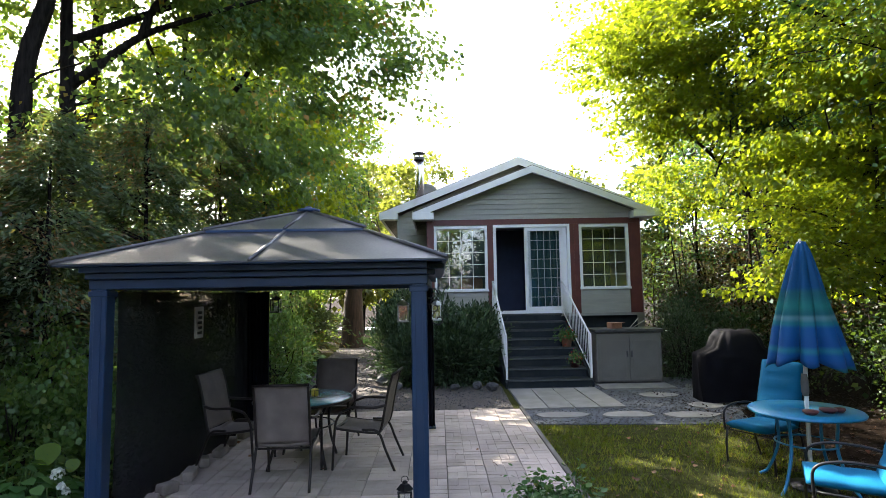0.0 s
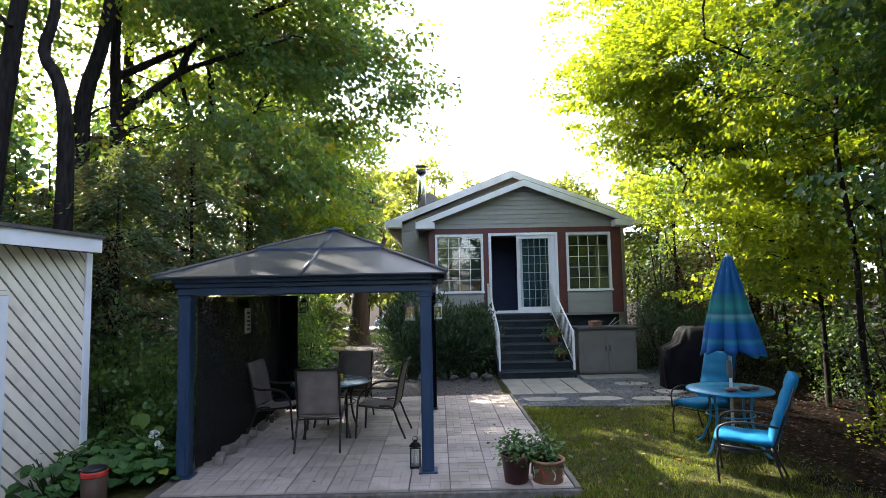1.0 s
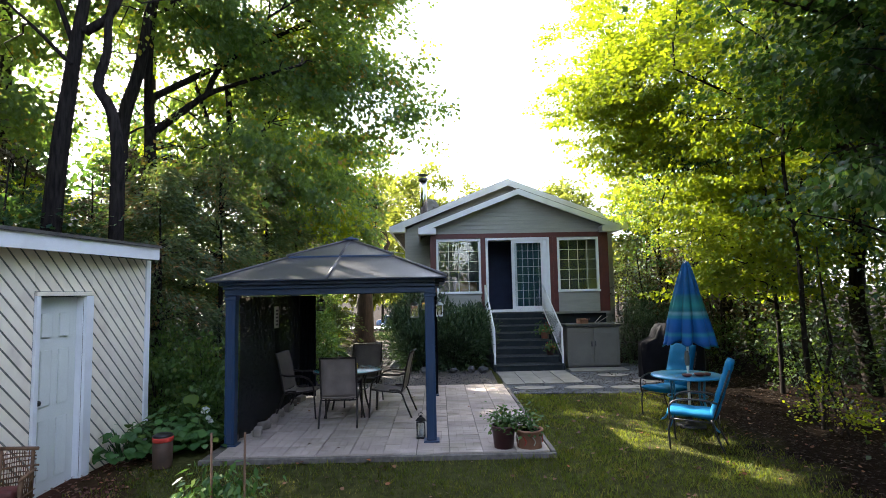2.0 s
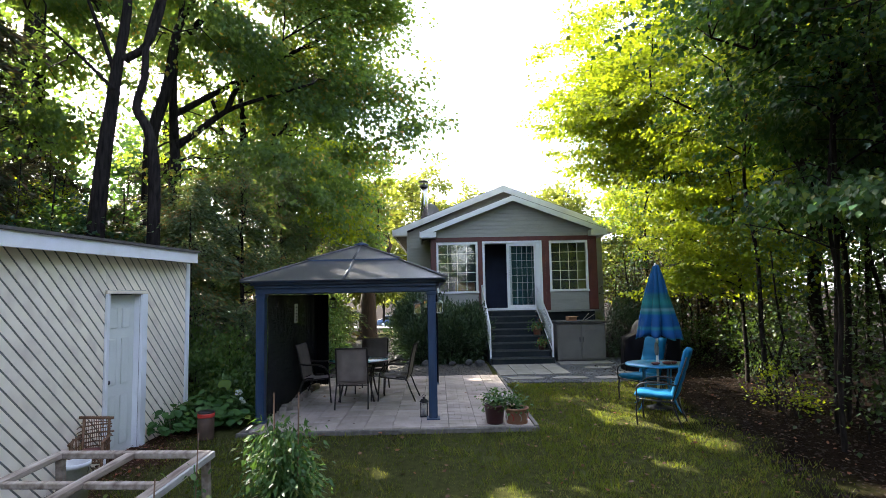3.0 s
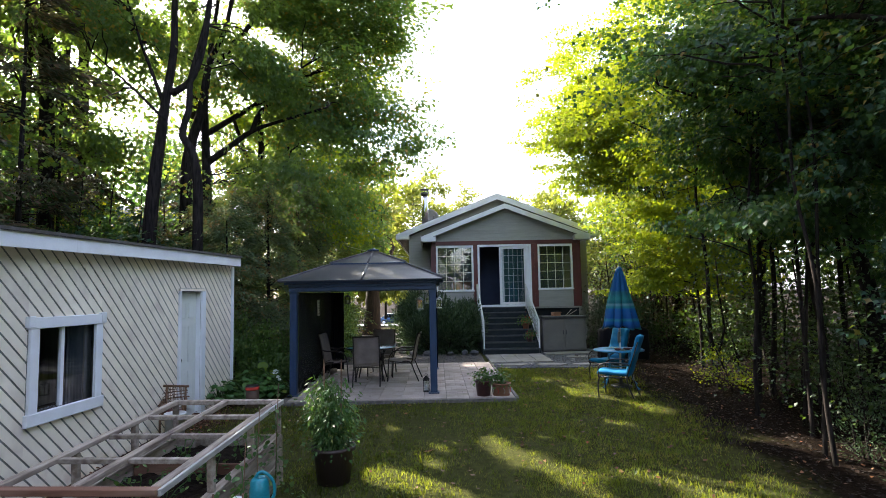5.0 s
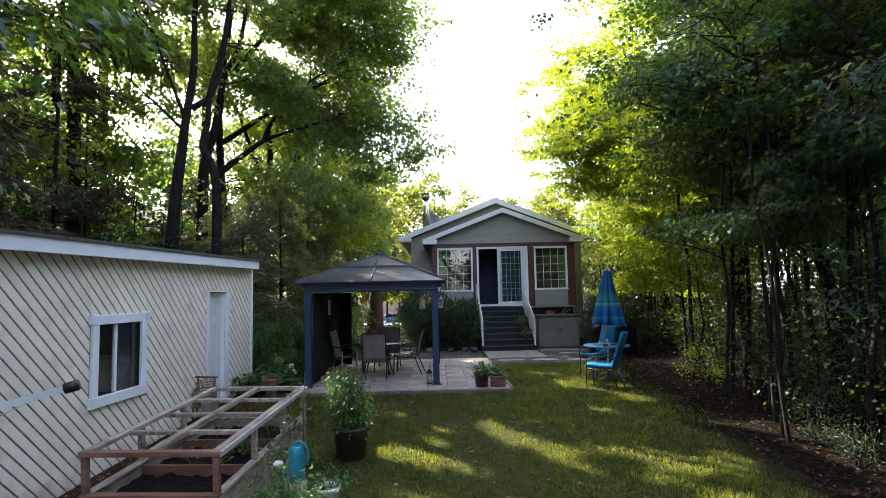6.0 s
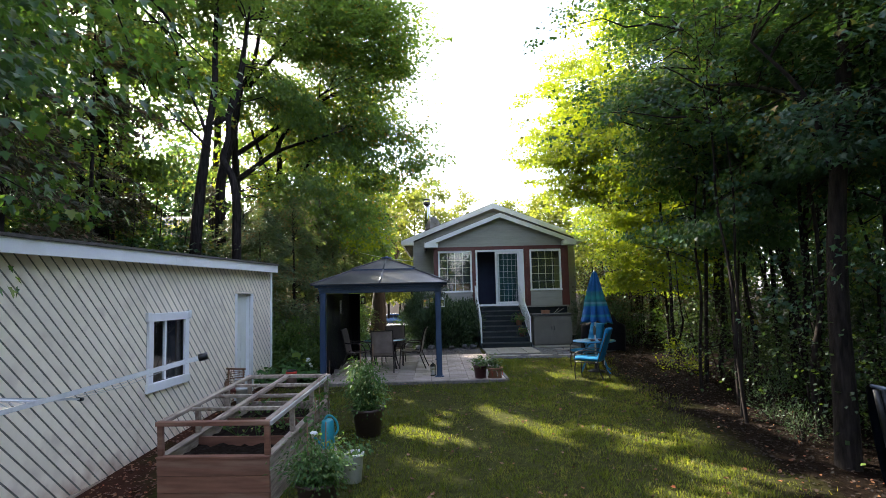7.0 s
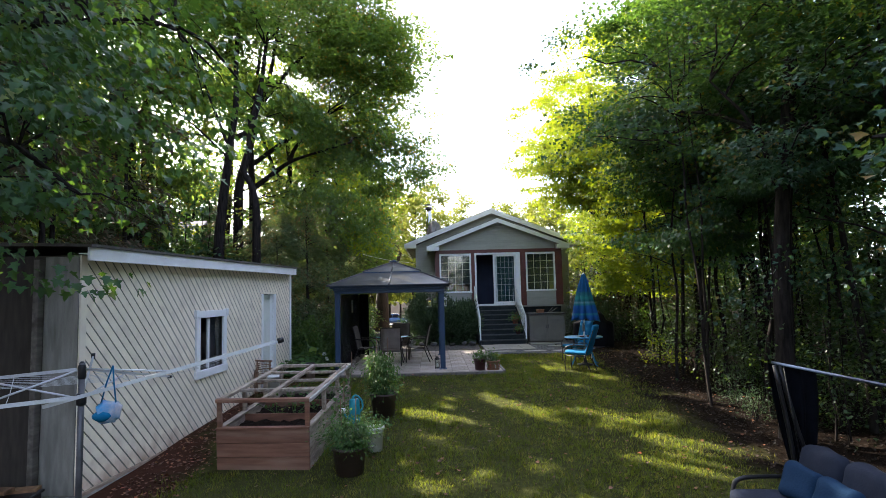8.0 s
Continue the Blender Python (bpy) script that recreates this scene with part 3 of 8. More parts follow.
def leaves(name, at, tip, up, size, material, parent=None, shape="maple", fold=0.22, label=""):
    """Many leaves in one mesh: places, tip directions, upper sides and sizes as arrays. Each leaf is two folded halves."""
    tip = tip / np.linalg.norm(tip, axis=1, keepdims=True)
    side = np.cross(tip, up)
    side /= np.linalg.norm(side, axis=1, keepdims=True) + 1e-9
    up = np.cross(side, tip)
    s = np.asarray(size, float).reshape(-1, 1)
    if shape in KITES:
        w, v = KITES[shape]
        pts = [at, at + s * (tip * v + side * w + up * w * fold), at + s * tip, at + s * (tip * v - side * w + up * w * fold)]
        base = np.arange(len(at))[:, None] * 4
        return raw(name, np.stack(pts, 1).reshape(-1, 3), np.concatenate([base + [0, 1, 2], base + [0, 2, 3]], 0), material, parent, label)
    if shape == "tri":  # three-pointed
        pts = [at] + [at + s * (tip * v + side * u + up * abs(u) * fold) for u, v in ((0.56, 0.4), (0.2, 0.56), (0.0, 1.0), (-0.2, 0.56), (-0.56, 0.4))]
        base = np.arange(len(at))[:, None] * 6
        return raw(name, np.stack(pts, 1).reshape(-1, 3), np.concatenate([base + [0, i, i + 1] for i in range(1, 5)], 0), material, parent, label)
    if shape == "lobed":
        rim = [(u * sign, v) for sign, row in ((1, LOBES), (-1, LOBES[-2:0:-1])) for u, v in row]
        pts = [at + s * tip * 0.3] + [at + s * (tip * v + side * u + up * (abs(u) * fold - 0.25 * max(0.0, v - 0.4))) for u, v in rim]
        k = len(rim)
        base = np.arange(len(at))[:, None] * (k + 1)
        fan = [base + [0, 1 + i, 1 + (i + 1) % k] for i in range(k)]
        return raw(name, np.stack(pts, 1).reshape(-1, 3), np.concatenate(fan, 0), material, parent, label)
    o = LEAF_SHAPES[shape]
    def corner(u, v, sign):
        return at + s * (tip * v + side * (u * sign) + up * (u * fold))
    pts = [corner(*o[0], 1), corner(*o[1], 1), corner(*o[2], 1), corner(*o[3], 1), corner(*o[2], -1), corner(*o[1], -1)]
    n = len(at)
    verts = np.stack(pts, 1).reshape(-1, 3)
    base = np.arange(n)[:, None] * 6
    faces = np.concatenate([base + [0, 1, 2, 3], base + [0, 3, 4, 5]], 0)
    return raw(name, verts, faces, material, parent, label)


def cluster_leaves(rng, centres, per, radius, flat=0.45, up_bias=1.0, droop=0.35, out_from=None):
    """Leaves about twig ends: layered tufts that turn their faces to the sky and hang their tips outwards."""
    n = len(centres) * per
    c = np.repeat(centres, per, 0)
    off = spread(rng, n) * (rng.random((n, 1)) ** 0.5) * radius * rng.uniform(0.6, 1.25, (len(centres), 1)).repeat(per, 0)
    off[:, 2] *= flat
    away = off.copy()
    if out_from is not None:
        away = away / radius + 0.8 * (c - out_from) / (np.linalg.norm(c - out_from, axis=1, keepdims=True) + 1e-6)
    tip = away / (np.linalg.norm(away, axis=1, keepdims=True) + 1e-6) + spread(rng, n) * 0.6 + [0, 0, -droop]
    up = spread(rng, n) * 0.75 + [0, 0, up_bias]
    return c + off, tip, up


def wander(rng, a, b, k=5, amount=0.12):
    """A crooked line from a to b."""
    a, b = np.asarray(a, float), np.asarray(b, float)
    pts = a + (b - a) * np.linspace(0, 1, k)[:, None]
    pts[1:-1] += rng.normal(size=(k - 2, 3)) * amount * np.linalg.norm(b - a) * 0.35
    return pts


# ---- ground, one sheet to the horizon ----
def build_ground():
    bm = bmesh.new()
    xs = [-900, -300, -100, -40, -20] + [-14 + i * 0.5 for i in range(57)] + [20, 40, 100, 300, 900]
    ys = [-900, -300, -100, -40, -20] + [-14 + i * 0.5 for i in range(74)] + [24, 26, 30, 40, 55, 75, 110, 300, 900]
    grid = [[bm.verts.new((x, y, ground_z(x, y) + (0.03 * noise.noise((x * 0.5, y * 0.5, 0)) + 0.025 * noise.noise((x * 1.9, y * 1.9, 4)) * (x > 4.6) if abs(x) < 15 and -15 < y < 4 else 0))) for y in ys] for x in xs]
    for i in range(len(xs) - 1):
        for j in range(len(ys) - 1):
            bm.faces.new((grid[i][j], grid[i + 1][j], grid[i + 1][j + 1], grid[i][j + 1]))
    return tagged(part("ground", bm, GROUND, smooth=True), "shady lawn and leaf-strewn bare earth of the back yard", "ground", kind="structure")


ground = build_ground()

# ---- patio bed, edging, gravel, slabs (the paving stones themselves come last) ----
PX0, PX1, PY0, PY1, PZ = -2.72, 1.47, 4.75, 9.6, 0.06
patio = boxed("patio", (PX0, PX1, PY0, PY1, -0.12, PZ - 0.018), JOINT, r=0.004)
tagged(patio, "buff concrete paver patio under and beside the gazebo", "patio", kind="structure")
for name, dims in (("patio_edging", (PX1 + 0.003, PX1 + 0.06, PY0 - 0.05, PY1 + 0.1, -0.12, PZ + 0.012)), ("patio_edging", (PX0, PX1 + 0.06, PY0 - 0.105, PY0 - 0.053, -0.14, PZ - 0.005))):
    tagged(boxed(name, dims, TIMBER, r=0.006), "silvered timber edging board along the patio", "edging", kind="structure")


def gravel_patch(name, outline, n, seed, label, bed_material):
    """A bed with loose stones on it."""
    rng = np.random.default_rng(seed)
    bm = bmesh.new()
    prism(bm, [(x, y, -0.05) for x, y in outline], (0, 0, 0.062))
    bed = tagged(part(name, bm, bed_material), label, "gravel", kind="structure")
    x0, y0 = np.min(outline, 0)
    x1, y1 = np.max(outline, 0)
    pts = rng.uniform((x0, y0), (x1, y1), (n * 2, 2))
    inside = np.zeros(len(pts), bool)
    for (ax, ay), (bx, by) in zip(outline, outline[1:] + outline[:1]):
        cross = ((ay > pts[:, 1]) != (by > pts[:, 1])) & (pts[:, 0] < (bx - ax) * (pts[:, 1] - ay) / (by - ay + 1e-9) + ax)
        inside ^= cross
    pts = pts[inside][:n]
    k = len(pts)
    s = rng.uniform(0.009, 0.024, (k, 1))
    octa = np.array([(1, 0, 0), (0, 1, 0), (-1, 0, 0), (0, -1, 0), (0, 0, 0.7), (0, 0, -0.7)], float)
    jit = rng.uniform(0.7, 1.3, (k, 6, 3))
    turn = rng.uniform(0, 6.28, k)
    v = octa[None] * jit * s[:, None]
    c, sn = np.cos(turn)[:, None], np.sin(turn)[:, None]
    v[..., 0], v[..., 1] = v[..., 0] * c - v[..., 1] * sn, v[..., 0] * sn + v[..., 1] * c
    v += np.concatenate([pts, np.full((k, 1), 0.016)], 1)[:, None]
    f = np.array([(0, 1, 4), (1, 2, 4), (2, 3, 4), (3, 0, 4), (1, 0, 5), (2, 1, 5), (3, 2, 5), (0, 3, 5)])
    faces = (np.arange(k)[:, None, None] * 6 + f[None]).reshape(-1, 3)
    tagged(raw("gravel_stones", v.reshape(-1, 3), faces, STONE), "loose grey gravel stones", "gravel", kind="stuff")
    return bed


gravel_patch("gravel_bed", [(1.54, 8.75), (4.6, 8.55), (4.9, 9.4), (5.6, 10.0), (5.9, 12.6), (3.4, 13.2), (1.54, 11.9)], 3800, 3, "grey gravel bed before the porch steps", GRAVEL_BED)
gravel_patch("gravel_path", [(-2.7, 9.62), (1.4, 9.62), (1.45, 12.0), (-0.9, 12.3), (-1.0, 17.0), (-1.6, 21.5), (-3.4, 21.5), (-3.1, 16), (-2.6, 12.6), (-3.3, 11.2)], 4200, 4, "grey-brown gravel path leading round the house", PATH_BED)


def slab(name, dims, seed, label):
    """A cast slab with slightly chipped, uneven edges."""
    rng = random.Random(seed)
    x0, x1, y0, y1, z = dims
    pts = []
    for a, b in (((x0, y0), (x1, y0)), ((x1, y0), (x1, y1)), ((x1, y1), (x0, y1)), ((x0, y1), (x0, y0))):
        for i in range(4):
            t = i / 4
            pts.append((a[0] + (b[0] - a[0]) * t + rng.uniform(-0.008, 0.008), a[1] + (b[1] - a[1]) * t + rng.uniform(-0.008, 0.008), 0.0))
    bm = bmesh.new()
    prism(bm, pts, (0, 0, z))
    return tagged(part(name, bm, SLAB), label, "paving slab", "slabs before the steps", "structure")


for i in range(4):
    slab("paving_slab", (1.55 + i * 0.42, 1.95 + i * 0.42, 9.72, 11.5, 0.035 + 0.004 * (i % 2)), i, "long grey concrete slab at the foot of the steps")
slab("paving_slab", (3.35, 4.75, 11.32, 11.9, 0.04), 9, "grey concrete slab before the storage cabinet")


def flagstone(x, y, rx, ry, seed):
    rng = random.Random(seed)
    pts = [(x + rx * math.cos(a) * rng.uniform(0.85, 1.1), y + ry * math.sin(a) * rng.uniform(0.85, 1.1), 0.0) for a in [2 * math.pi * i / 11 for i in range(11)]]
    bm = bmesh.new()
    prism(bm, pts, (0, 0, 0.032))
    tagged(part("stepping_stone", bm, SLAB), "flat grey stepping stone set in gravel", "stepping stone", "stepping stones in the gravel", "structure")


for i, (x, y, rx, ry) in enumerate(((2.05, 9.25, 0.42, 0.2), (3.05, 9.2, 0.42, 0.2), (4.0, 9.1, 0.4, 0.22), (4.1, 10.7, 0.36, 0.24), (4.55, 9.75, 0.3, 0.24))):
    flagstone(x, y, rx, ry, i + 20)

# ---- house ----
HW = 14.27  # front wall of the sunroom
house = thing("house", (0, 0, 0), label="small grey-sided cottage with white fascia and dark red trim", category="house", kind="thing")


def lap(bm, x0, x1, z0, z1, y, slope=None):
    """One lap-siding board on a wall that faces -y: thick at its lower edge. slope: (cx, top, k) trims its ends to a gable."""
    def ends(z):
        if not slope:
            return x0, x1
        half = max(0.02, (slope[1] - z) / slope[2])
        return max(x0, slope[0] - half), min(x1, slope[0] + half)
    a, b = ends(z0), ends(z1)
    lo, hi = z0 - 0.012, z1
    v = [bm.verts.new(p) for p in ((a[0], y - 0.034, lo), (a[1], y - 0.034, lo), (b[1], y - 0.006, hi), (b[0], y - 0.006, hi), (a[0], y, lo), (a[1], y, lo), (b[1], y, hi), (b[0], y, hi))]
    for f in ((0, 1, 2, 3), (4, 7, 6, 5), (0, 4, 5, 1), (3, 2, 6, 7), (0, 3, 7, 4), (1, 5, 6, 2)):
        bm.faces.new([v[i] for i in f])


def wall_blocks(name, blocks, material, label=""):
    for b in blocks:
        bm = bmesh.new()
        box(bm, *b)
        part(name, bm, material, house, label)


# sunroom walls: openings go through the front
WY = (HW, HW + 0.14)
wall_blocks("wall", [(-0.03, 0.12, *WY, 1.3, 3.72), (1.44, 1.59, *WY, 1.3, 3.72), (3.49, 3.73, *WY, 1.3, 3.72), (4.96, 5.25, *WY, 1.3, 3.72),
                             (0.12, 1.44, *WY, 1.3, 1.94), (3.73, 4.96, *WY, 1.3, 1.95), (1.59, 3.49, *WY, 1.3, 1.375), (0.12, 1.44, *WY, 3.56, 3.72), (1.59, 3.49, *WY, 3.58, 3.72), (3.73, 4.96, *WY, 3.56, 3.72)], GREY_SIDING)
wall_blocks("wall", [(-0.03, 0.1, HW + 0.14, 16.3, 1.3, 3.72), (5.12, 5.25, HW + 0.14, 16.3, 1.3, 3.72)], GREY_SIDING)
# this dark sheet stands in for the unlit open space below the floor
wall_blocks("porch_skirt", [(0.05, 5.2, HW + 0.25, HW + 0.3, 0.0, 1.3)], STEP_PAINT, "dark sheet standing in for the open shade under the sunroom")
bm = bmesh.new()
prism(bm, [(-0.03, HW, 3.72), (5.25, HW, 3.72), (5.25, HW, 3.78), (2.56, HW, 4.9), (-0.03, HW, 3.85)], (0, 0.12, 0))
part("gable_wall", bm, GREY_SIDING, house)
wall_blocks("red_trim", [(-0.035, 5.255, HW - 0.03, HW - 0.002, 3.585, 3.73)], RED_TRIM, "dark red header board over the windows")
for x0, x1 in ((-0.035, 0.118), (1.442, 1.588), (3.492, 3.6), (3.602, 3.728), (4.962, 5.255)):
    wall_blocks("red_trim", [(x0, x1, HW - 0.028, HW - 0.002, 1.36, 3.583)], RED_TRIM, "dark red corner board")
wall_blocks("red_trim", [(-0.06, -0.032, HW, HW + 0.3, 1.36, 3.72)], RED_TRIM, "dark red corner board")
for x0, x1, top in ((0.13, 1.43, 1.93), (3.74, 4.95, 1.94)):
    z, k = 1.38, 5
    for i in range(k):
        bm = bmesh.new()
        lap(bm, x0, x1, z + i * (top - z) / k, z + (i + 1) * (top - z) / k, HW - 0.002)
        part("siding_board", bm, GREY_SIDING, house)
for i in range(9):
    z0 = 3.735 + i * 0.126
    bm = bmesh.new()
    lap(bm, -0.02, 5.24, z0, min(z0 + 0.126, 4.875), HW - 0.002, (2.58, 4.93, 0.40))
    part("siding_board", bm, GREY_SIDING, house)

# main body behind, wider and taller
MY = 16.3
wall_blocks("main_wall", [(-0.93, 6.05, MY, MY + 0.15, 0.3, 4.15), (-0.93, -0.78, MY + 0.15, 25, 0.3, 4.15), (5.9, 6.05, MY + 0.15, 25, 0.3, 4.15), (-0.93, 6.05, 25, 25.15, 0.3, 4.15)], GREY_SIDING)
wall_blocks("foundation", [(-0.9, 6.0, MY + 0.05, 25.1, 0.0, 0.3)], CONCRETE)
bm = bmesh.new()
prism(bm, [(-0.93, MY, 4.1), (6.05, MY, 4.1), (2.54, MY, 5.58)], (0, 0.15, 0))
part("gable_wall", bm, GREY_SIDING, house)
for i in range(22):
    z0 = 0.35 + i * 0.17
    bm = bmesh.new()
    lap(bm, -0.93, -0.04, z0, min(z0 + 0.17, 4.09), MY - 0.002)
    part("siding_board", bm, GREY_SIDING, house)
for i in range(9):
    z0 = 4.1 + i * 0.16
    bm = bmesh.new()
    lap(bm, -0.93, 6.05, z0, min(z0 + 0.16, 5.55), MY - 0.002, (2.54, 5.58, 0.42))
    part("siding_board", bm, GREY_SIDING, house)


def gable_roof(cx, apex, left, right, eave_z, y0, y1, thick, depth):
    """Two roof planes, white rake boards with boxed ends, and eave fascias."""
    for ex in (left, right):
        bm = bmesh.new()
        prism(bm, [(cx, y0 + 0.02, apex), (ex, y0 + 0.02, eave_z), (ex, y0 + 0.02, eave_z - thick), (cx, y0 + 0.02, apex - thick)], (0, y1 - y0, 0))
        part("roof_plane", bm, SHINGLE, house, "grey asphalt shingle roof")
        bm = bmesh.new()
        prism(bm, [(cx, y0 - 0.01, apex - 0.02), (ex, y0 - 0.01, eave_z - 0.02), (ex, y0 - 0.01, eave_z - 0.02 - depth), (cx, y0 - 0.01, apex - 0.03 - depth)], (0, 0.028, 0))
        part("rake_board", bm, WHITE_PAINT, house, "white painted rake board")
        s = 1 if ex < cx else -1
        boxed("eave_return", (min(ex, ex + s * 0.5), max(ex, ex + s * 0.5), y0 - 0.014, HW - 0.01 if y0 < 15 else MY - 0.01, eave_z - 0.2, eave_z - 0.03), WHITE_PAINT, house, 0.004)
        boxed("eave_fascia", (min(ex, ex - s * 0.02), max(ex, ex - s * 0.02), y0, y1, eave_z - 0.19, eave_z + 0.005), WHITE_PAINT, house, 0.003)
        bm = bmesh.new()
        prism(bm, [(cx, y0 + 0.02, apex - thick - 0.004), (ex, y0 + 0.02, eave_z - thick - 0.004), (ex, y0 + 0.02, eave_z - thick - 0.02), (cx, y0 + 0.02, apex - thick - 0.02)], (0, 0.36, 0))
        part("soffit", bm, WHITE_PAINT, house)


gable_roof(2.56, 5.02, -0.38, 5.5, 3.9, 13.9, 16.4, 0.09, 0.16)
gable_roof(2.54, 5.74, -1.4, 6.48, 4.2, 15.95, 25.4, 0.09, 0.21)

# rooms behind the glass
wall_blocks("room_floor", [(0.1, 5.12, HW + 0.14, MY, 1.3, 1.36)], INNER_FLOOR)
wall_blocks("room_ceiling", [(0.1, 5.12, HW + 0.14, MY, 3.66, 3.71)], WHITE_PAINT)
wall_blocks("room_back_wall", [(0.1, 5.12, MY - 0.04, MY - 0.005, 1.36, 3.66)], NAVY_WALL)


def muntins(bm, x0, x1, z0, z1, y, cols, rows, w=0.014):
    for i in range(1, cols):
        x = x0 + (x1 - x0) * i / cols
        box(bm, x - w / 2, x + w / 2, y - 0.012, y + 0.004, z0, z1)
    for j in range(1, rows):
        z = z0 + (z1 - z0) * j / rows
        box(bm, x0, x1, y - 0.0105, y + 0.0025, z - w / 2, z + w / 2)


def frame_bars(bm, x0, x1, z0, z1, y0, y1, w):
    box(bm, x0, x0 + w, y0, y1, z0, z1)
    box(bm, x1 - w, x1, y0, y1, z0, z1)
    box(bm, x0 + w, x1 - w, y0, y1, z0, z0 + w)
    box(bm, x0 + w, x1 - w, y0, y1, z1 - w, z1)


def pane(name, x0, x1, z0, z1, y, parent):
    bm = bmesh.new()
    quad(bm, (x0, y, z0), (x1, y, z0), (x1, y, z1), (x0, y, z1))
    ob = part(name, bm, GLASS, parent)
    ob.visible_shadow = False
    return ob


def house_window(x0, x1, z0, z1):
    win = thing("window", (0, 0, 0))
    win.parent = house
    tagged(win, "white-framed window with a grid of muntins")
    bm = bmesh.new()
    frame_bars(bm, x0, x1, z0, z1, HW - 0.05, HW + 0.06, 0.065)
    part("window_frame", bm, WHITE_PAINT, win)
    boxed("window_sill", (x0 - 0.02, x1 + 0.02, HW - 0.075, HW - 0.051, z0 - 0.005, z0 + 0.05), WHITE_PAINT, win, 0.004)
    bm = bmesh.new()
    muntins(bm, x0 + 0.066, x1 - 0.066, z0 + 0.066, z1 - 0.066, HW - 0.004, 4, 5)
    part("muntin_grid", bm, WHITE_PAINT, win)
    pane("pane", x0 + 0.06, x1 - 0.06, z0 + 0.06, z1 - 0.06, HW + 0.006, win)


house_window(0.12, 1.44, 1.94, 3.56)
house_window(3.73, 4.96, 1.95, 3.56)

door = thing("patio_door", (0, 0, 0))
door.parent = house
tagged(door, "white sliding glass patio door, slid half open")
bm = bmesh.new()
frame_bars(bm, 1.59, 3.49, 1.38, 3.58, HW - 0.06, HW + 0.1, 0.07)
part("door_frame", bm, WHITE_PAINT, door)
for nm, x0, x1, y in (("sliding_panel", 2.36, 3.32, HW - 0.03), ("fixed_panel", 2.44, 3.42, HW + 0.035)):
    bm = bmesh.new()
    frame_bars(bm, x0, x1, 1.455, 3.505, y, y + 0.04, 0.085)
    part(nm, bm, WHITE_PAINT, door)
bm = bmesh.new()
muntins(bm, 2.53, 3.335, 1.54, 3.42, HW + 0.03, 5, 8)
part("muntin_grid", bm, WHITE_PAINT, door)
pane("pane", 2.44, 3.24, 1.53, 3.43, HW - 0.01, door)
tubed("handle", [(2.40, HW - 0.05, 2.35), (2.40, HW - 0.085, 2.38), (2.40, HW - 0.085, 2.6), (2.40, HW - 0.05, 2.63)], 0.012, WHITE_PAINT, door)


def drape(name, x0, x1, y, z0, z1, folds, depth, material, label, category, parent=None):
    bm = bmesh.new()
    n = folds * 8
    cols = []
    for i in range(n + 1):
        t = i / n
        yy = y + depth * math.sin(t * folds * 2 * math.pi) + 0.3 * depth * math.sin(t * 17)
        cols.append([bm.verts.new((x0 + (x1 - x0) * t, yy + 0.1 * depth * math.sin(5 * t + k), z0 + (z1 - z0) * k / 6)) for k in range(7)])
    for a, b in zip(cols, cols[1:]):
        for k in range(6):
            bm.faces.new((a[k], b[k], b[k + 1], a[k + 1]))
    ob = part(name, bm, material, parent, smooth=True)
    mod = ob.modifiers.new("thickness", "SOLIDIFY")
    mod.thickness = 0.004
    return tagged(ob, label, category)


drape("curtain", 2.5, 3.45, HW + 0.22, 1.42, 3.5, 9, 0.04, CURTAIN_TEAL, "teal vertical-fold curtain behind the patio door", "curtain")
armchair = thing("armchair", (1.2, 15.6, 1.36), 20, "reddish-brown armchair inside the sunroom", "chair")
boxed("seat", (-0.35, 0.35, -0.35, 0.35, 0.0, 0.42), INNER_WALL, armchair, 0.05, seg=3)
boxed("backrest", (-0.35, 0.35, 0.2, 0.42, 0.43, 0.95), INNER_WALL, armchair, 0.06, seg=3)
for x in (-0.44, 0.36):
    boxed("armrest", (x, x + 0.08, -0.35, 0.3, 0.0, 0.6), INNER_WALL, armchair, 0.03, seg=2)

# chimney pipe and dish on the roof
chimney = thing("chimney_pipe", (-0.3, 16.75, 4.55), label="shiny stainless steel chimney pipe with a rain cap", category="chimney")
turned("pipe", [(0.13, 0.0), (0.13, 1.35)], STEEL, chimney)
turned("collar", [(0.17, 0.0), (0.17, 0.08), (0.14, 0.12)], DARK_METAL, chimney)
turned("band", [(0.155, 1.3), (0.16, 1.33), (0.155, 1.4)], DARK_METAL, chimney)
for k in range(4):
    a = k * math.pi / 2
    tubed("stay", [(0.12 * math.cos(a), 0.12 * math.sin(a), 1.38), (0.14 * math.cos(a), 0.14 * math.sin(a), 1.54)], 0.008, DARK_METAL, chimney, n=5)
turned("cap", [(0.17, 1.5), (0.2, 1.52), (0.02, 1.58)], DARK_METAL, chimney)
dish = thing("satellite_dish", (-0.1, 19.2, 4.72), label="grey satellite dish mounted on the roof slope", category="satellite dish")
bm = bmesh.new()
lathe(bm, [(0.02, 0.0), (0.15, 0.02), (0.28, 0.06), (0.36, 0.11), (0.365, 0.115), (0.27, 0.075), (0.02, 0.015)], 28)
bmesh.ops.transform(bm, matrix=pose(0, 0.02, 0.56, 70, 0, 20), verts=bm.verts)
part("reflector", bm, RESIN, dish, smooth=True)
tubed("mast", [(0, 0, 0), (0, 0.06, 0.3), (0, 0.05, 0.52)], 0.025, DARK_METAL, dish)
tubed("feed_arm", [(0, 0.0, 0.36), (0.12, -0.3, 0.36), (0.16, -0.38, 0.55)], 0.014, DARK_METAL, dish)
boxed("feed_horn", (0.12, 0.2, -0.43, -0.34, 0.53, 0.6), RESIN, dish, 0.015)

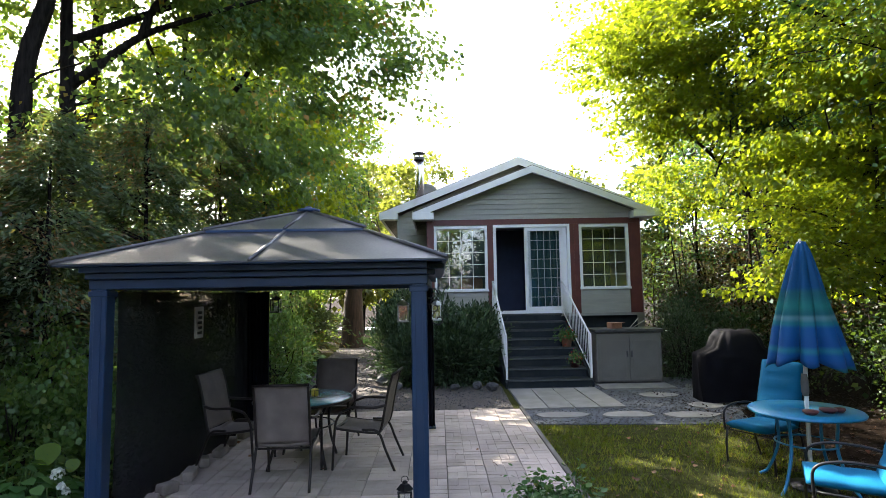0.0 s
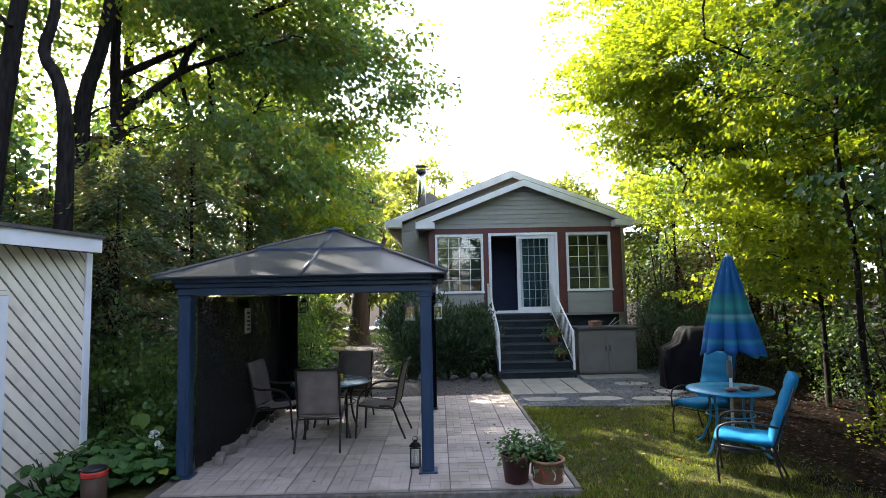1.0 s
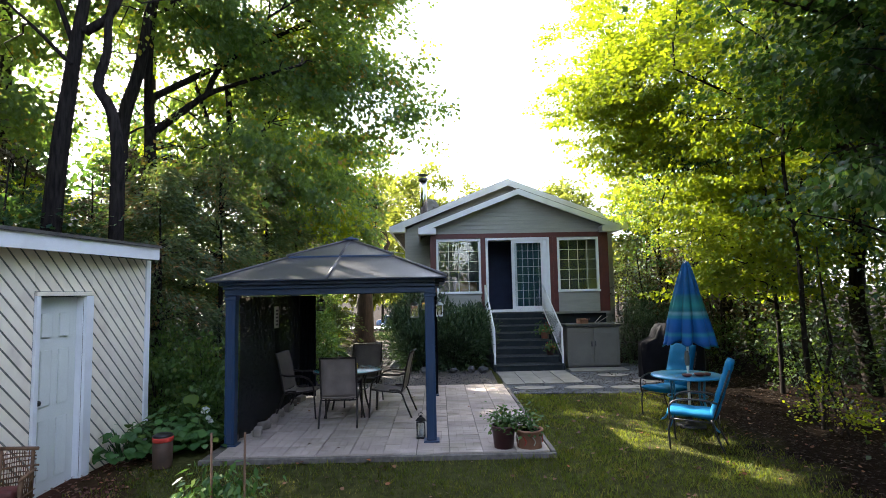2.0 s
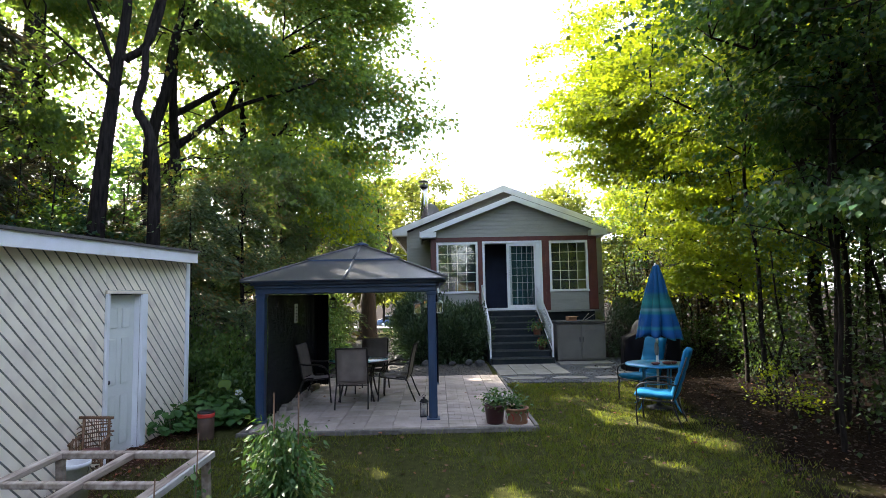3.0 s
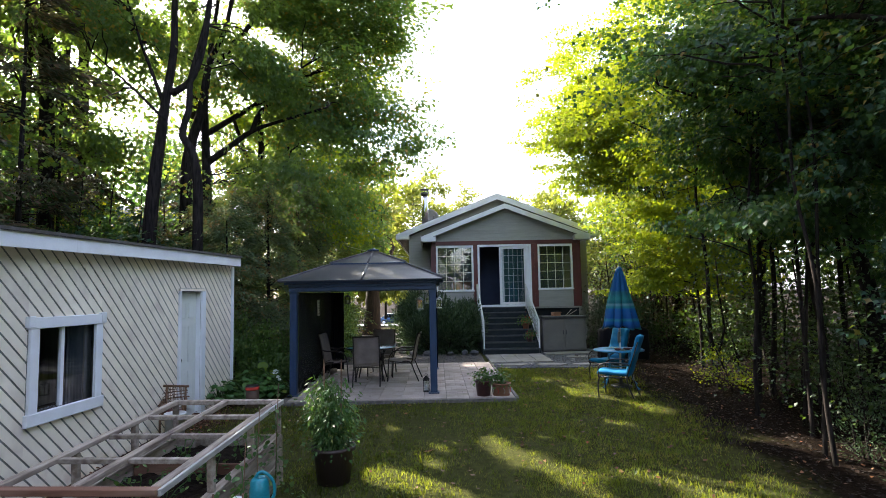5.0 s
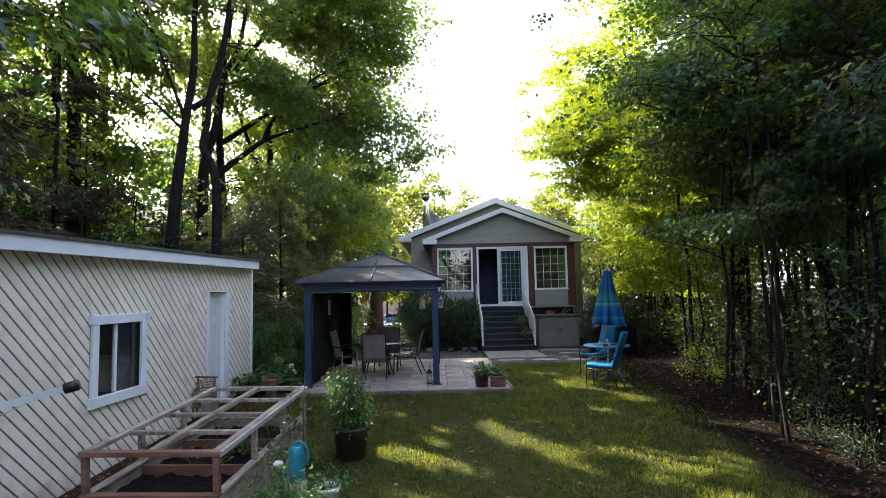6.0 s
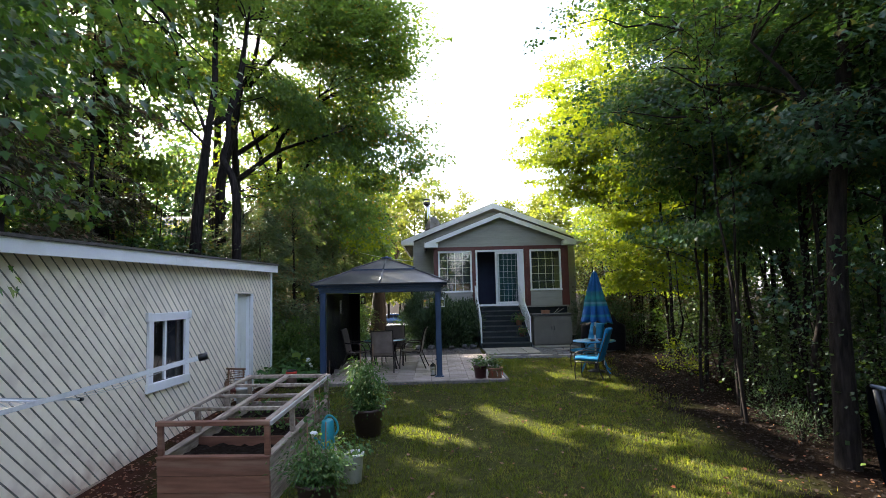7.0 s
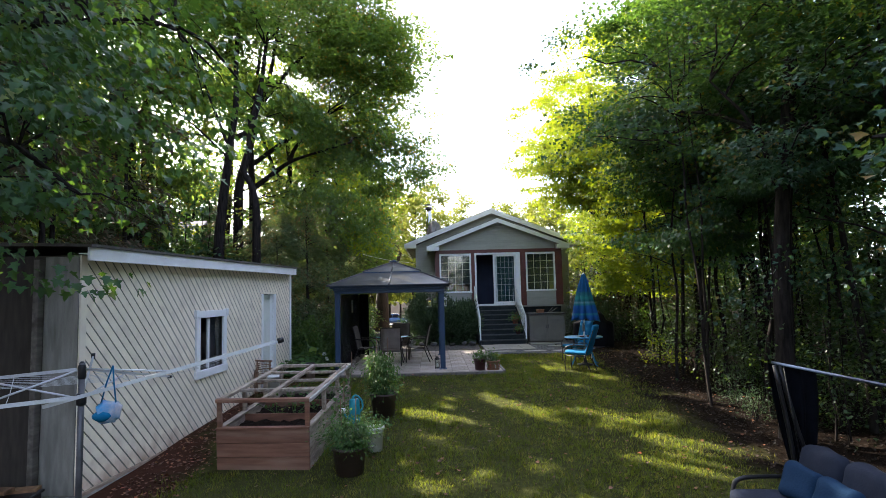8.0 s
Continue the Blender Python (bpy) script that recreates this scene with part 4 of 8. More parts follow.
# ---- porch steps: eight risers ----
SX0, SX1, SY0, RUN, RISE = 1.55, 3.22, 11.72, 0.35, 0.1715
steps = thing("porch_steps", (0, 0, 0), label="dark grey-green painted porch steps with worn edges", category="stairs", kind="structure")
for i in range(8):
    z = RISE * (i + 1)
    y1 = SY0 + RUN * (i + 1) if i < 7 else HW - 0.08
    boxed("tread", (SX0, SX1, SY0 + RUN * i - 0.02, y1 + 0.012, z - 0.04, z), STEP_PAINT, steps, 0.006)
    boxed("nosing", (SX0 + 0.01, SX1 - 0.01, SY0 + RUN * i - 0.026, SY0 + RUN * i - 0.0215, z - 0.03, z - 0.004), NOSING, steps, 0.001)
    boxed("riser", (SX0 + 0.01, SX1 - 0.01, SY0 + RUN * i, SY0 + RUN * i + 0.02, z - RISE, z - 0.041), STEP_PAINT, steps, 0.002)
for x in (SX0 - 0.045, SX1 + 0.003):
    bm = bmesh.new()
    prism(bm, [(x, SY0 - 0.02, 0.0), (x, HW - 0.32, 0.0), (x, HW - 0.32, RISE * 7 - 0.04), (x, SY0 - 0.02, RISE - 0.05)], (0.042, 0, 0))
    part("stringer", bm, STEP_PAINT, steps)


def railing(x, label):
    r = thing("stair_railing", (0, 0, 0), label=label, category="railing", group="railings of the steps", kind="structure")
    low, high = (x, SY0 + 0.08, 1.03), (x, HW - 0.12, 2.16)
    for (px, py, pz), z0 in ((low, RISE), (high, RISE * 8)):
        boxed("post", (px - 0.022, px + 0.022, py - 0.022, py + 0.022, z0, pz + 0.03), WHITE_PAINT, r, 0.004)
    for dz in (0.0, -0.72):
        tubed("rail", [(low[0], low[1], low[2] + dz), (high[0], high[1], high[2] + dz)], 0.022 if dz == 0 else 0.014, WHITE_PAINT, r)
    for i in range(1, 18):
        t = i / 18
        y, z = low[1] + (high[1] - low[1]) * t, low[2] + (high[2] - low[2]) * t
        tubed("baluster", [(x, y, z - 0.72), (x, y, z)], 0.008, WHITE_PAINT, r, n=5)
    return r


railing(SX0 - 0.005, "white metal stair railing beside the shrubs")
railing(SX1 + 0.02, "white metal stair railing with thin balusters")

# ---- shed ----
shed = thing("shed", (-4.109, 1.5, 0), -3.75, "long cream shed with diagonal board siding and white trim", "shed", kind="thing")
UA, UB, SD, ZB, ZT = -3.53, 4.1, 3.3, -0.27, 2.5  # along the wall, depth, siding foot and top
WIN, DR = (-0.73, 0.27, 0.69, 1.68), (2.19, 2.85, -0.1, 2.02)


def shed_wall(name, blocks, material):
    for b in blocks:
        bm = bmesh.new()
        box(bm, *b)
        part(name, bm, material, shed)


shed_wall("front_wall", [(-0.12, 0, UA, WIN[0], ZB, ZT), (-0.12, 0, WIN[0], WIN[1], ZB, WIN[2]), (-0.12, 0, WIN[0], WIN[1], WIN[3], ZT), (-0.12, 0, WIN[1], DR[0], ZB, ZT), (-0.12, 0, DR[0], DR[1], DR[3], ZT), (-0.12, 0, DR[1], UB, ZB, ZT)], SHED_GROOVE)
shed_wall("end_wall", [(-SD, -0.12, UA, UA + 0.1, ZB, ZT)], SHADE_BOARD)
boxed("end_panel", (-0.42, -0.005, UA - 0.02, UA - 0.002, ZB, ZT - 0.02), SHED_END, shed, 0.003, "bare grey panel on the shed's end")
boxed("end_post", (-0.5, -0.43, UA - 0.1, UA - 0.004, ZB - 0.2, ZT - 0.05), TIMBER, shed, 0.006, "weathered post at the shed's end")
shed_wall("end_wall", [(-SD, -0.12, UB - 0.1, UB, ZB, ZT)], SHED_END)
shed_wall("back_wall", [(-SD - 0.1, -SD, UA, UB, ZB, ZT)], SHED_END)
shed_wall("shed_floor", [(-SD, -0.12, UA + 0.1, UB - 0.1, ZB, ZB + 0.05)], INNER_FLOOR)
shed_wall("foundation", [(-SD - 0.1, 0.03, UA - 0.02, UB + 0.02, -0.7, ZB - 0.012)], CONCRETE)
bm = bmesh.new()
prism(bm, [(0.2, UA - 0.1, 2.585), (0.2, UB - 0.03, 2.66), (-SD - 0.3, UB - 0.03, 2.8), (-SD - 0.3, UA - 0.1, 2.73)], (0, 0, 0.035))
part("roof", bm, SHINGLE, shed, "low dark shingle roof")
for u0, u1 in ((UA - 0.1, -0.35), (-0.348, UB - 0.05)):  # two lengths, butted
    za, zb = (2.585 + 0.0098 * (u - UA + 0.1) for u in (u0, u1))
    bm = bmesh.new()
    prism(bm, [(0.15, u0, za - 0.16), (0.15, u1, zb - 0.16), (0.15, u1, zb - 0.002), (0.15, u0, za - 0.002)], (0.026, 0, 0))
    part("fascia", bm, WHITE_PAINT, shed, "white painted fascia board")
boxed("soffit", (0.04, 0.148, UA - 0.1, UB - 0.08, 2.503, 2.515), WHITE_PAINT, shed, 0.002)
boxed("skirt_board", (0.002, 0.034, UA - 0.015, UB, ZB - 0.045, ZB - 0.002), SKIRT, shed, 0.004, "mud-stained skirting board under the siding")
for u0, u1 in ((UA - 0.015, UA + 0.09), (UB - 0.085, UB + 0.015)):
    boxed("corner_board", (0.0, 0.024, u0, u1, ZB, ZT - 0.002), WHITE_PAINT if u0 > 0 else SHED_SIDING, shed, 0.004)


def clip(poly, axis, value, keep_above):
    out = []
    for a, b in zip(poly, poly[1:] + poly[:1]):
        ia, ib = ((p[axis] >= value) == keep_above for p in (a, b))
        if ia:
            out.append(a)
        if ia != ib:
            t = (value - a[axis]) / (b[axis] - a[axis])
            out.append((a[0] + (b[0] - a[0]) * t, a[1] + (b[1] - a[1]) * t))
    return out


REGIONS = [(UA + 0.092, WIN[0] - 0.07, ZB, ZT), (WIN[0] - 0.07, WIN[1] + 0.07, ZB, WIN[2] - 0.06), (WIN[0] - 0.07, WIN[1] + 0.07, WIN[3] + 0.06, ZT), (WIN[1] + 0.07, DR[0] - 0.06, ZB, ZT),
           (DR[0] - 0.06, DR[1] + 0.13, DR[3] + 0.05, ZT), (DR[1] + 0.13, UB - 0.087, ZB, ZT)]


def diagonal_siding():
    """Boards at 45 degrees, each standing proud of a dark groove."""
    pitch, gap = 0.165, 0.03
    k = -1
    while True:
        k += 1
        s0 = UA + ZB + k * pitch  # along + height is constant on a board's edge
        s1 = s0 + pitch - gap
        if s0 > UB + ZT:
            break
        for u0, u1, z0, z1 in REGIONS:
            poly = [(s0 - ZB + 1, ZB - 1), (s1 - ZB + 1, ZB - 1), (s1 - ZT - 1, ZT + 1), (s0 - ZT - 1, ZT + 1)]
            for axis, value, above in ((0, u0, True), (0, u1, False), (1, z0, True), (1, z1, False)):
                poly = clip(poly, axis, value, above) if poly else poly
            if len(poly) > 2:
                bm = bmesh.new()
                prism(bm, [(0.001, u, z) for u, z in poly], (0.004, 0, 0))
                bmesh.ops.recalc_face_normals(bm, faces=bm.faces[:])
                part("siding_board", bm, SHED_SIDING, shed)


diagonal_siding()
shed_window = thing("shed_window", (0, 0, 0))
shed_window.parent = shed
tagged(shed_window, "white-trimmed sliding window of the shed")
for dims in ((0.0, 0.04, WIN[0] - 0.06, WIN[0] + 0.06, WIN[2], WIN[3]), (0.0, 0.04, WIN[1] - 0.06, WIN[1] + 0.06, WIN[2], WIN[3]), (0.0, 0.046, WIN[0] - 0.09, WIN[1] + 0.09, WIN[3] - 0.06, WIN[3] + 0.06), (0.0, 0.05, WIN[0] - 0.09, WIN[1] + 0.09, WIN[2] - 0.08, WIN[2] + 0.05)):
    boxed("casing", dims, WHITE_PAINT, shed_window, 0.005)
boxed("meeting_stile", (-0.05, -0.01, -0.3, -0.25, WIN[2] + 0.05, WIN[3] - 0.06), WHITE_PAINT, shed_window, 0.004)
bm = bmesh.new()
quad(bm, (-0.035, WIN[0], WIN[2]), (-0.035, WIN[1], WIN[2]), (-0.035, WIN[1], WIN[3]), (-0.035, WIN[0], WIN[3]))
glass = part("pane", bm, GLASS, shed_window)
glass.visible_shadow = False
bm = bmesh.new()
folds_ = [(-0.17 + 0.018 * math.sin(i * 0.8) + 0.008 * math.sin(i * 2.3), -0.02 + i * 0.0062) for i in range(46)]
for (xa, ua), (xb, ub) in zip(folds_, folds_[1:]):
    quad(bm, (xa, ua, WIN[2]), (xb, ub, WIN[2]), (xb, ub, WIN[3]), (xa, ua, WIN[3]))
bmesh.ops.remove_doubles(bm, verts=bm.verts, dist=0.0005)
bmesh.ops.solidify(bm, geom=bm.faces[:], thickness=0.004)
part("inner_curtain", bm, GREY_DRAPE, shed_window, "grey-blue curtain behind the shed window", True)
for u in (WIN[0] - 0.105, WIN[1] + 0.015):
    boxed("corner_block", (0.0, 0.054, u, u + 0.09, WIN[3] - 0.045, WIN[3] + 0.075), WHITE_PAINT, shed_window, 0.006)
shed_door = thing("shed_door", (0, 0, 0))
shed_door.parent = shed
tagged(shed_door, "pale blue-grey six-panel door")
boxed("door_leaf", (-0.11, -0.07, DR[0] + 0.01, DR[1] - 0.01, DR[2] + 0.02, DR[3] - 0.01), DOOR_PAINT, shed_door, 0.004)
dw = DR[1] - DR[0]
for u0, u1 in ((DR[0] + 0.13, DR[0] + dw / 2 - 0.05), (DR[0] + dw / 2 + 0.05, DR[1] - 0.13)):
    for z0, z1 in ((0.1, 0.72), (0.86, 1.45), (1.58, 1.84)):
        boxed("raised_panel", (-0.07, -0.058, u0, u1, z0, z1), DOOR_PAINT, shed_door, 0.01, seg=2)
bm = bmesh.new()
lathe(bm, [(0.012, 0.0), (0.012, 0.03), (0.028, 0.045), (0.028, 0.065), (0.01, 0.075)], 14)
bmesh.ops.transform(bm, matrix=pose(-0.07, DR[0] + 0.07, 0.92, 0, 90, 0), verts=bm.verts)
part("knob", bm, BLACK_METAL, shed_door, "black door knob", True)
boxed("casing", (0.0, 0.036, DR[1], DR[1] + 0.125, ZB + 0.05, DR[3]), WHITE_PAINT, shed_door, 0.004)
boxed("casing", (0.0, 0.036, DR[0] - 0.055, DR[0], ZB + 0.05, DR[3]), WHITE_PAINT, shed_door, 0.004)
boxed("casing", (0.0, 0.036, DR[0] - 0.055, DR[1] + 0.125, DR[3] + 0.002, DR[3] + 0.045), SHED_SIDING, shed_door, 0.004)
boxed("jamb", (-0.12, -0.002, DR[1] - 0.008, DR[1] + 0.002, DR[2], DR[3]), WHITE_PAINT, shed_door, 0.001)
boxed("threshold", (-0.12, 0.05, DR[0], DR[1], DR[2] - 0.06, DR[2] + 0.015), CONCRETE, shed_door, 0.005)


# ---- sawn lumber leaning by the shed's end ----
for k, (dx, dz, rz, ln) in enumerate(((0.0, 0.0, 8, 1.3), (0.06, 0.046, 3, 1.15), (-0.05, 0.092, 12, 1.25), (0.02, 0.138, -4, 0.9), (0.05, 0.184, 6, 1.2), (0.0, 0.23, 2, 1.0), (0.1, 0.276, 14, 1.1), (0.06, 0.322, -6, 0.8))):
    plank = thing("lumber", (-5.15 + dx, -2.42 - 0.01 * k, ground_z(-5.1, -2.7) + dz), rz, "sawn brown timber offcut stacked by the shed's end", "lumber", "timber offcuts")
    boxed("board", (-ln / 2, ln / 2, -0.07, 0.07, 0.0, 0.045), TWIG, plank, 0.004)
tub = thing("storage_tub", (-4.68, -2.5, ground_z(-4.6, -2.7)), 6, "black plastic storage tub beside the shed's end", "tub")
boxed("body", (-0.2, 0.2, -0.16, 0.16, 0.0, 0.26), BLACK_METAL, tub, 0.02, seg=2)
boxed("rim", (-0.22, 0.22, -0.18, 0.18, 0.262, 0.29), BLACK_METAL, tub, 0.008)


# ---- service cable to the house ----
tagged(tubed("power_cable", curve([(-0.96, 16.28, 3.32), (-2.7, 16.3, 3.62), (-6.0, 16.6, 4.6)], 6), 0.009, LINE, n=6), "thin pale service cable running to the house wall", "cable")


# ---- gazebo ----
GX0, GX1, GY0, GY1 = -2.575, 0.035, 5.29, 8.5  # post centres
gazebo = thing("gazebo", (0, 0, 0), label="slate-blue metal hardtop gazebo with a two-tier roof", category="gazebo")
for x in (GX0, GX1):
    for y in (GY0, GY1):
        boxed("post", (x - 0.065, x + 0.065, y - 0.065, y + 0.065, PZ + 0.02, 2.02), GAZ_FRAME, gazebo, 0.008)
        boxed("post_rib", (x - 0.03, x + 0.03, y - 0.071, y - 0.066, PZ + 0.03, 1.98), GAZ_FRAME, gazebo, 0.002)
        boxed("base_plate", (x - 0.1, x + 0.1, y - 0.1, y + 0.1, PZ, PZ + 0.02), GAZ_FRAME, gazebo, 0.004)
        boxed("post_cap", (x - 0.078, x + 0.078, y - 0.078, y + 0.078, 1.93, 1.975), GAZ_FRAME, gazebo, 0.006)


def beam(x0, x1, y0, y1, out):
    """A header with a stepped cornice that grows outwards."""
    dx, dy = out
    for k, (z0, z1, o) in enumerate(((1.99, 2.07, 0.0), (2.071, 2.12, 0.06), (2.121, 2.17, 0.14))):
        boxed("header", (x0 - 0.075 - (o if dx < 0 else 0), x1 + 0.075 + (o if dx > 0 else 0), y0 - 0.075 - (o if dy < 0 else 0), y1 + 0.075 + (o if dy > 0 else 0), z0, z1), GAZ_FRAME, gazebo, 0.006)


beam(GX0, GX1, GY0, GY0, (0, -1))
beam(GX0, GX1, GY1, GY1, (0, 1))
beam(GX0, GX0, GY0 + 0.16, GY1 - 0.16, (-1, 0))
beam(GX1, GX1, GY0 + 0.16, GY1 - 0.16, (1, 0))
RX0, RX1, RY0, RY1, RZ = -2.79, 0.27, 4.95, 8.84, 2.175
RC = Vector(((RX0 + RX1) / 2, (RY0 + RY1) / 2, 2.84))
for dims in ((RX0, RX1, RY0, RY0 + 0.05), (RX0, RX1, RY1 - 0.05, RY1), (RX0, RX0 + 0.05, RY0 + 0.05, RY1 - 0.05), (RX1 - 0.05, RX1, RY0 + 0.05, RY1 - 0.05)):
    boxed("gutter", (*dims, 2.165, RZ + 0.005), GAZ_FRAME, gazebo, 0.008)


def at_tier(c, t, lift=0.0):
    p = Vector(c).lerp(RC, t)
    return Vector((p.x, p.y, p.z + lift))


corners = [Vector(c) for c in ((RX0, RY0, RZ), (RX1, RY0, RZ), (RX1, RY1, RZ), (RX0, RY1, RZ))]
SPLIT = 0.53
for a, b in zip(corners, corners[1:] + corners[:1]):
    mid = (a + b) / 2
    for p, q in ((a, mid), (mid, b)):
        bm = bmesh.new()
        prism(bm, [at_tier(p, 0), at_tier(q, 0), at_tier(q, SPLIT), at_tier(p, SPLIT)], (0, 0, 0.012))
        part("roof_panel", bm, GAZ_ROOF, gazebo, "brown-grey steel roof panel")
        bm = bmesh.new()
        prism(bm, [at_tier(p, SPLIT - 0.03, 0.03), at_tier(q, SPLIT - 0.03, 0.03), at_tier(q, 0.985, 0.012), at_tier(p, 0.985, 0.012)], (0, 0, 0.012))
        part("roof_panel", bm, GAZ_ROOF, gazebo, "brown-grey steel roof panel")
    bm = bmesh.new()
    prism(bm, [at_tier(a, SPLIT - 0.034, 0.018), at_tier(b, SPLIT - 0.034, 0.018), at_tier(b, SPLIT - 0.026, 0.02), at_tier(a, SPLIT - 0.026, 0.02)], (0, 0, 0.02))
    part("tier_lip", bm, GAZ_FRAME, gazebo)
    tubed("hip_rib", [at_tier(a, 0.0, 0.018), at_tier(a, SPLIT, 0.018)], 0.022, GAZ_ROOF, gazebo)
    tubed("hip_rib", [at_tier(a, SPLIT - 0.03, 0.046), at_tier(a, 1.0, 0.028)], 0.022, GAZ_ROOF, gazebo)
    tubed("seam_rib", [at_tier(mid, 0.0, 0.016), at_tier(mid, SPLIT - 0.03, 0.016)], 0.018, GAZ_ROOF, gazebo)
    tubed("seam_rib", [at_tier(mid, SPLIT - 0.03, 0.044), at_tier(mid, 1.0, 0.026)], 0.018, GAZ_ROOF, gazebo)
turned("finial", [(0.13, 0.0), (0.13, 0.03), (0.05, 0.05), (0.02, 0.07)], GAZ_FRAME, gazebo, (RC.x, RC.y, RC.z + 0.012), 16)
for x, s in ((GX0, 1), (GX1, -1)):
    for y, d in ((GY0, 1), (GY1, -1)):
        pts = [(x, y + d * (0.075 + 0.26 * (1 - math.cos(t * math.pi / 2))), 1.7 + 0.28 * math.sin(t * math.pi / 2)) for t in (0, 0.3, 0.6, 0.85, 1.0)]
        tubed("corner_bracket", curve(pts, 4), 0.01, BLACK_METAL, gazebo)
for k in range(3):
    pts = [(GX1 + 0.1 + 0.03 * k + 0.07 * (1 - t / 9) * math.cos(t * 0.9 + k), GY0 - 0.02, 1.9 - 0.1 * k + 0.07 * (1 - t / 9) * math.sin(t * 0.9 + k)) for t in range(9)]
    tubed("scroll_ornament", pts, 0.006, BLACK_METAL, gazebo, n=5)


def hung_cloth(name, p, q, z0, z1, folds, depth, material, label):
    """A curtain hung between two points, in folds."""
    p, q = Vector((*p, 0)), Vector((*q, 0))
    along = (q - p).normalized()
    side = Vector((-along.y, along.x, 0))
    n = folds * 6
    bm = bmesh.new()
    cols = []
    for i in range(n + 1):
        t = i / n
        w = depth * (math.sin(t * folds * 2 * math.pi) + 0.4 * math.sin(t * 23 + 1))
        cols.append([bm.verts.new(p.lerp(q, t) + side * w * (0.7 + 0.3 * math.sin(k * 0.9 + t * 9)) + Vector((0, 0, z0 + (z1 - z0) * k / 8))) for k in range(9)])
    for a, b in zip(cols, cols[1:]):
        for k in range(8):
            bm.faces.new((a[k], b[k], b[k + 1], a[k + 1]))
    ob = part(name, bm, material, smooth=True)
    mod = ob.modifiers.new("thickness", "SOLIDIFY")
    mod.thickness = 0.003
    return tagged(ob, label, "curtain")


hung_cloth("gazebo_curtain", (GX0 + 0.08, GY0 + 0.1), (GX0 + 0.08, GY1 + 0.03), 0.1, 1.97, 16, 0.025, NETTING, "dark insect-netting curtain drawn along the gazebo's side")
hung_cloth("gazebo_curtain", (GX0 + 0.09, GY1 - 0.02), (GX0 + 0.4, GY1 - 0.02), 0.1, 1.97, 6, 0.05, SCREEN_DARK, "dark curtain gathered at the gazebo's rear corner post")
hung_cloth("gazebo_curtain", (GX1 - 0.02, GY1 - 0.1), (GX1 + 0.09, GY1 - 0.1), 0.1, 1.97, 3, 0.03, SCREEN_DARK, "dark curtain tied against the rear post")

sign = thing("hanging_sign", (GX0 + 0.14, 6.8, 1.64), label="narrow bleached wooden sign hung on the netting", category="sign")
boxed("board", (-0.008, 0.008, -0.1, 0.1, -0.17, 0.17), CARVED, sign, 0.003)
for i in range(5):
    boxed("carved_mark", (0.0085, 0.012, -0.055 + 0.02 * (i % 2), 0.055, -0.13 + i * 0.055, -0.1 + i * 0.055), INK, sign, 0.001)


def lantern(x, y, z, w, h, material, label, hang=0.0):
    """A four-sided lantern with posts, panes, roof and ring."""
    t = thing("lantern", (x, y, z), label=label, category="lantern")
    boxed("base", (-w / 2, w / 2, -w / 2, w / 2, 0, h * 0.08), material, t, 0.003)
    for a in (-1, 1):
        for b in (-1, 1):
            boxed("corner_post", (a * w * 0.43 - 0.006, a * w * 0.43 + 0.006, b * w * 0.43 - 0.006, b * w * 0.43 + 0.006, h * 0.08, h * 0.66), material, t, 0.001)
    boxed("top_frame", (-w / 2, w / 2, -w / 2, w / 2, h * 0.66, h * 0.7), material, t, 0.002)
    bm = bmesh.new()
    lathe(bm, [(w * 0.62, h * 0.7), (w * 0.3, h * 0.84), (w * 0.16, h * 0.86), (w * 0.16, h * 0.9), (0.01, h * 0.93)], 4)
    part("roof", bm, material, t)
    tubed("ring", [(0.03 * math.cos(k), 0, h * 0.95 + 0.03 * math.sin(k)) for k in np.linspace(-1.5, 4.7, 12)], 0.003, material, t, n=5)
    turned("candle", [(w * 0.16, h * 0.08), (w * 0.16, h * 0.36)], FABRIC_PALE, t, n=12)
    for b in (-1, 1):
        bm = bmesh.new()
        quad(bm, (-w * 0.4, b * w * 0.43, h * 0.09), (w * 0.4, b * w * 0.43, h * 0.09), (w * 0.4, b * w * 0.43, h * 0.65), (-w * 0.4, b * w * 0.43, h * 0.65))
        part("pane", bm, GLASS, t)
    if hang:
        tubed("hook", [(0, 0, h * 0.97), (0, 0, h + hang)], 0.003, BLACK_METAL, t, n=5)
    return t


lantern(-0.3, 8.45, 1.52, 0.16, 0.34, SILVER, "silver metal lantern hung from the gazebo beam", 0.16)
lantern(-0.12, 8.45, 1.66, 0.1, 0.22, SILVER, "small silver lantern hung beside the gazebo post", 0.11)
lantern(0.17, 8.3, 1.54, 0.13, 0.31, SILVER, "silver metal lantern hung outside the gazebo post", 0.15)
lantern(-2.08, 8.45, 1.68, 0.13, 0.26, BLACK_METAL, "black carriage lantern hung at the gazebo's rear", 0.05)
lantern(-0.11, 5.44, PZ, 0.12, 0.32, BLACK_METAL, "black iron floor lantern standing beside the gazebo post")


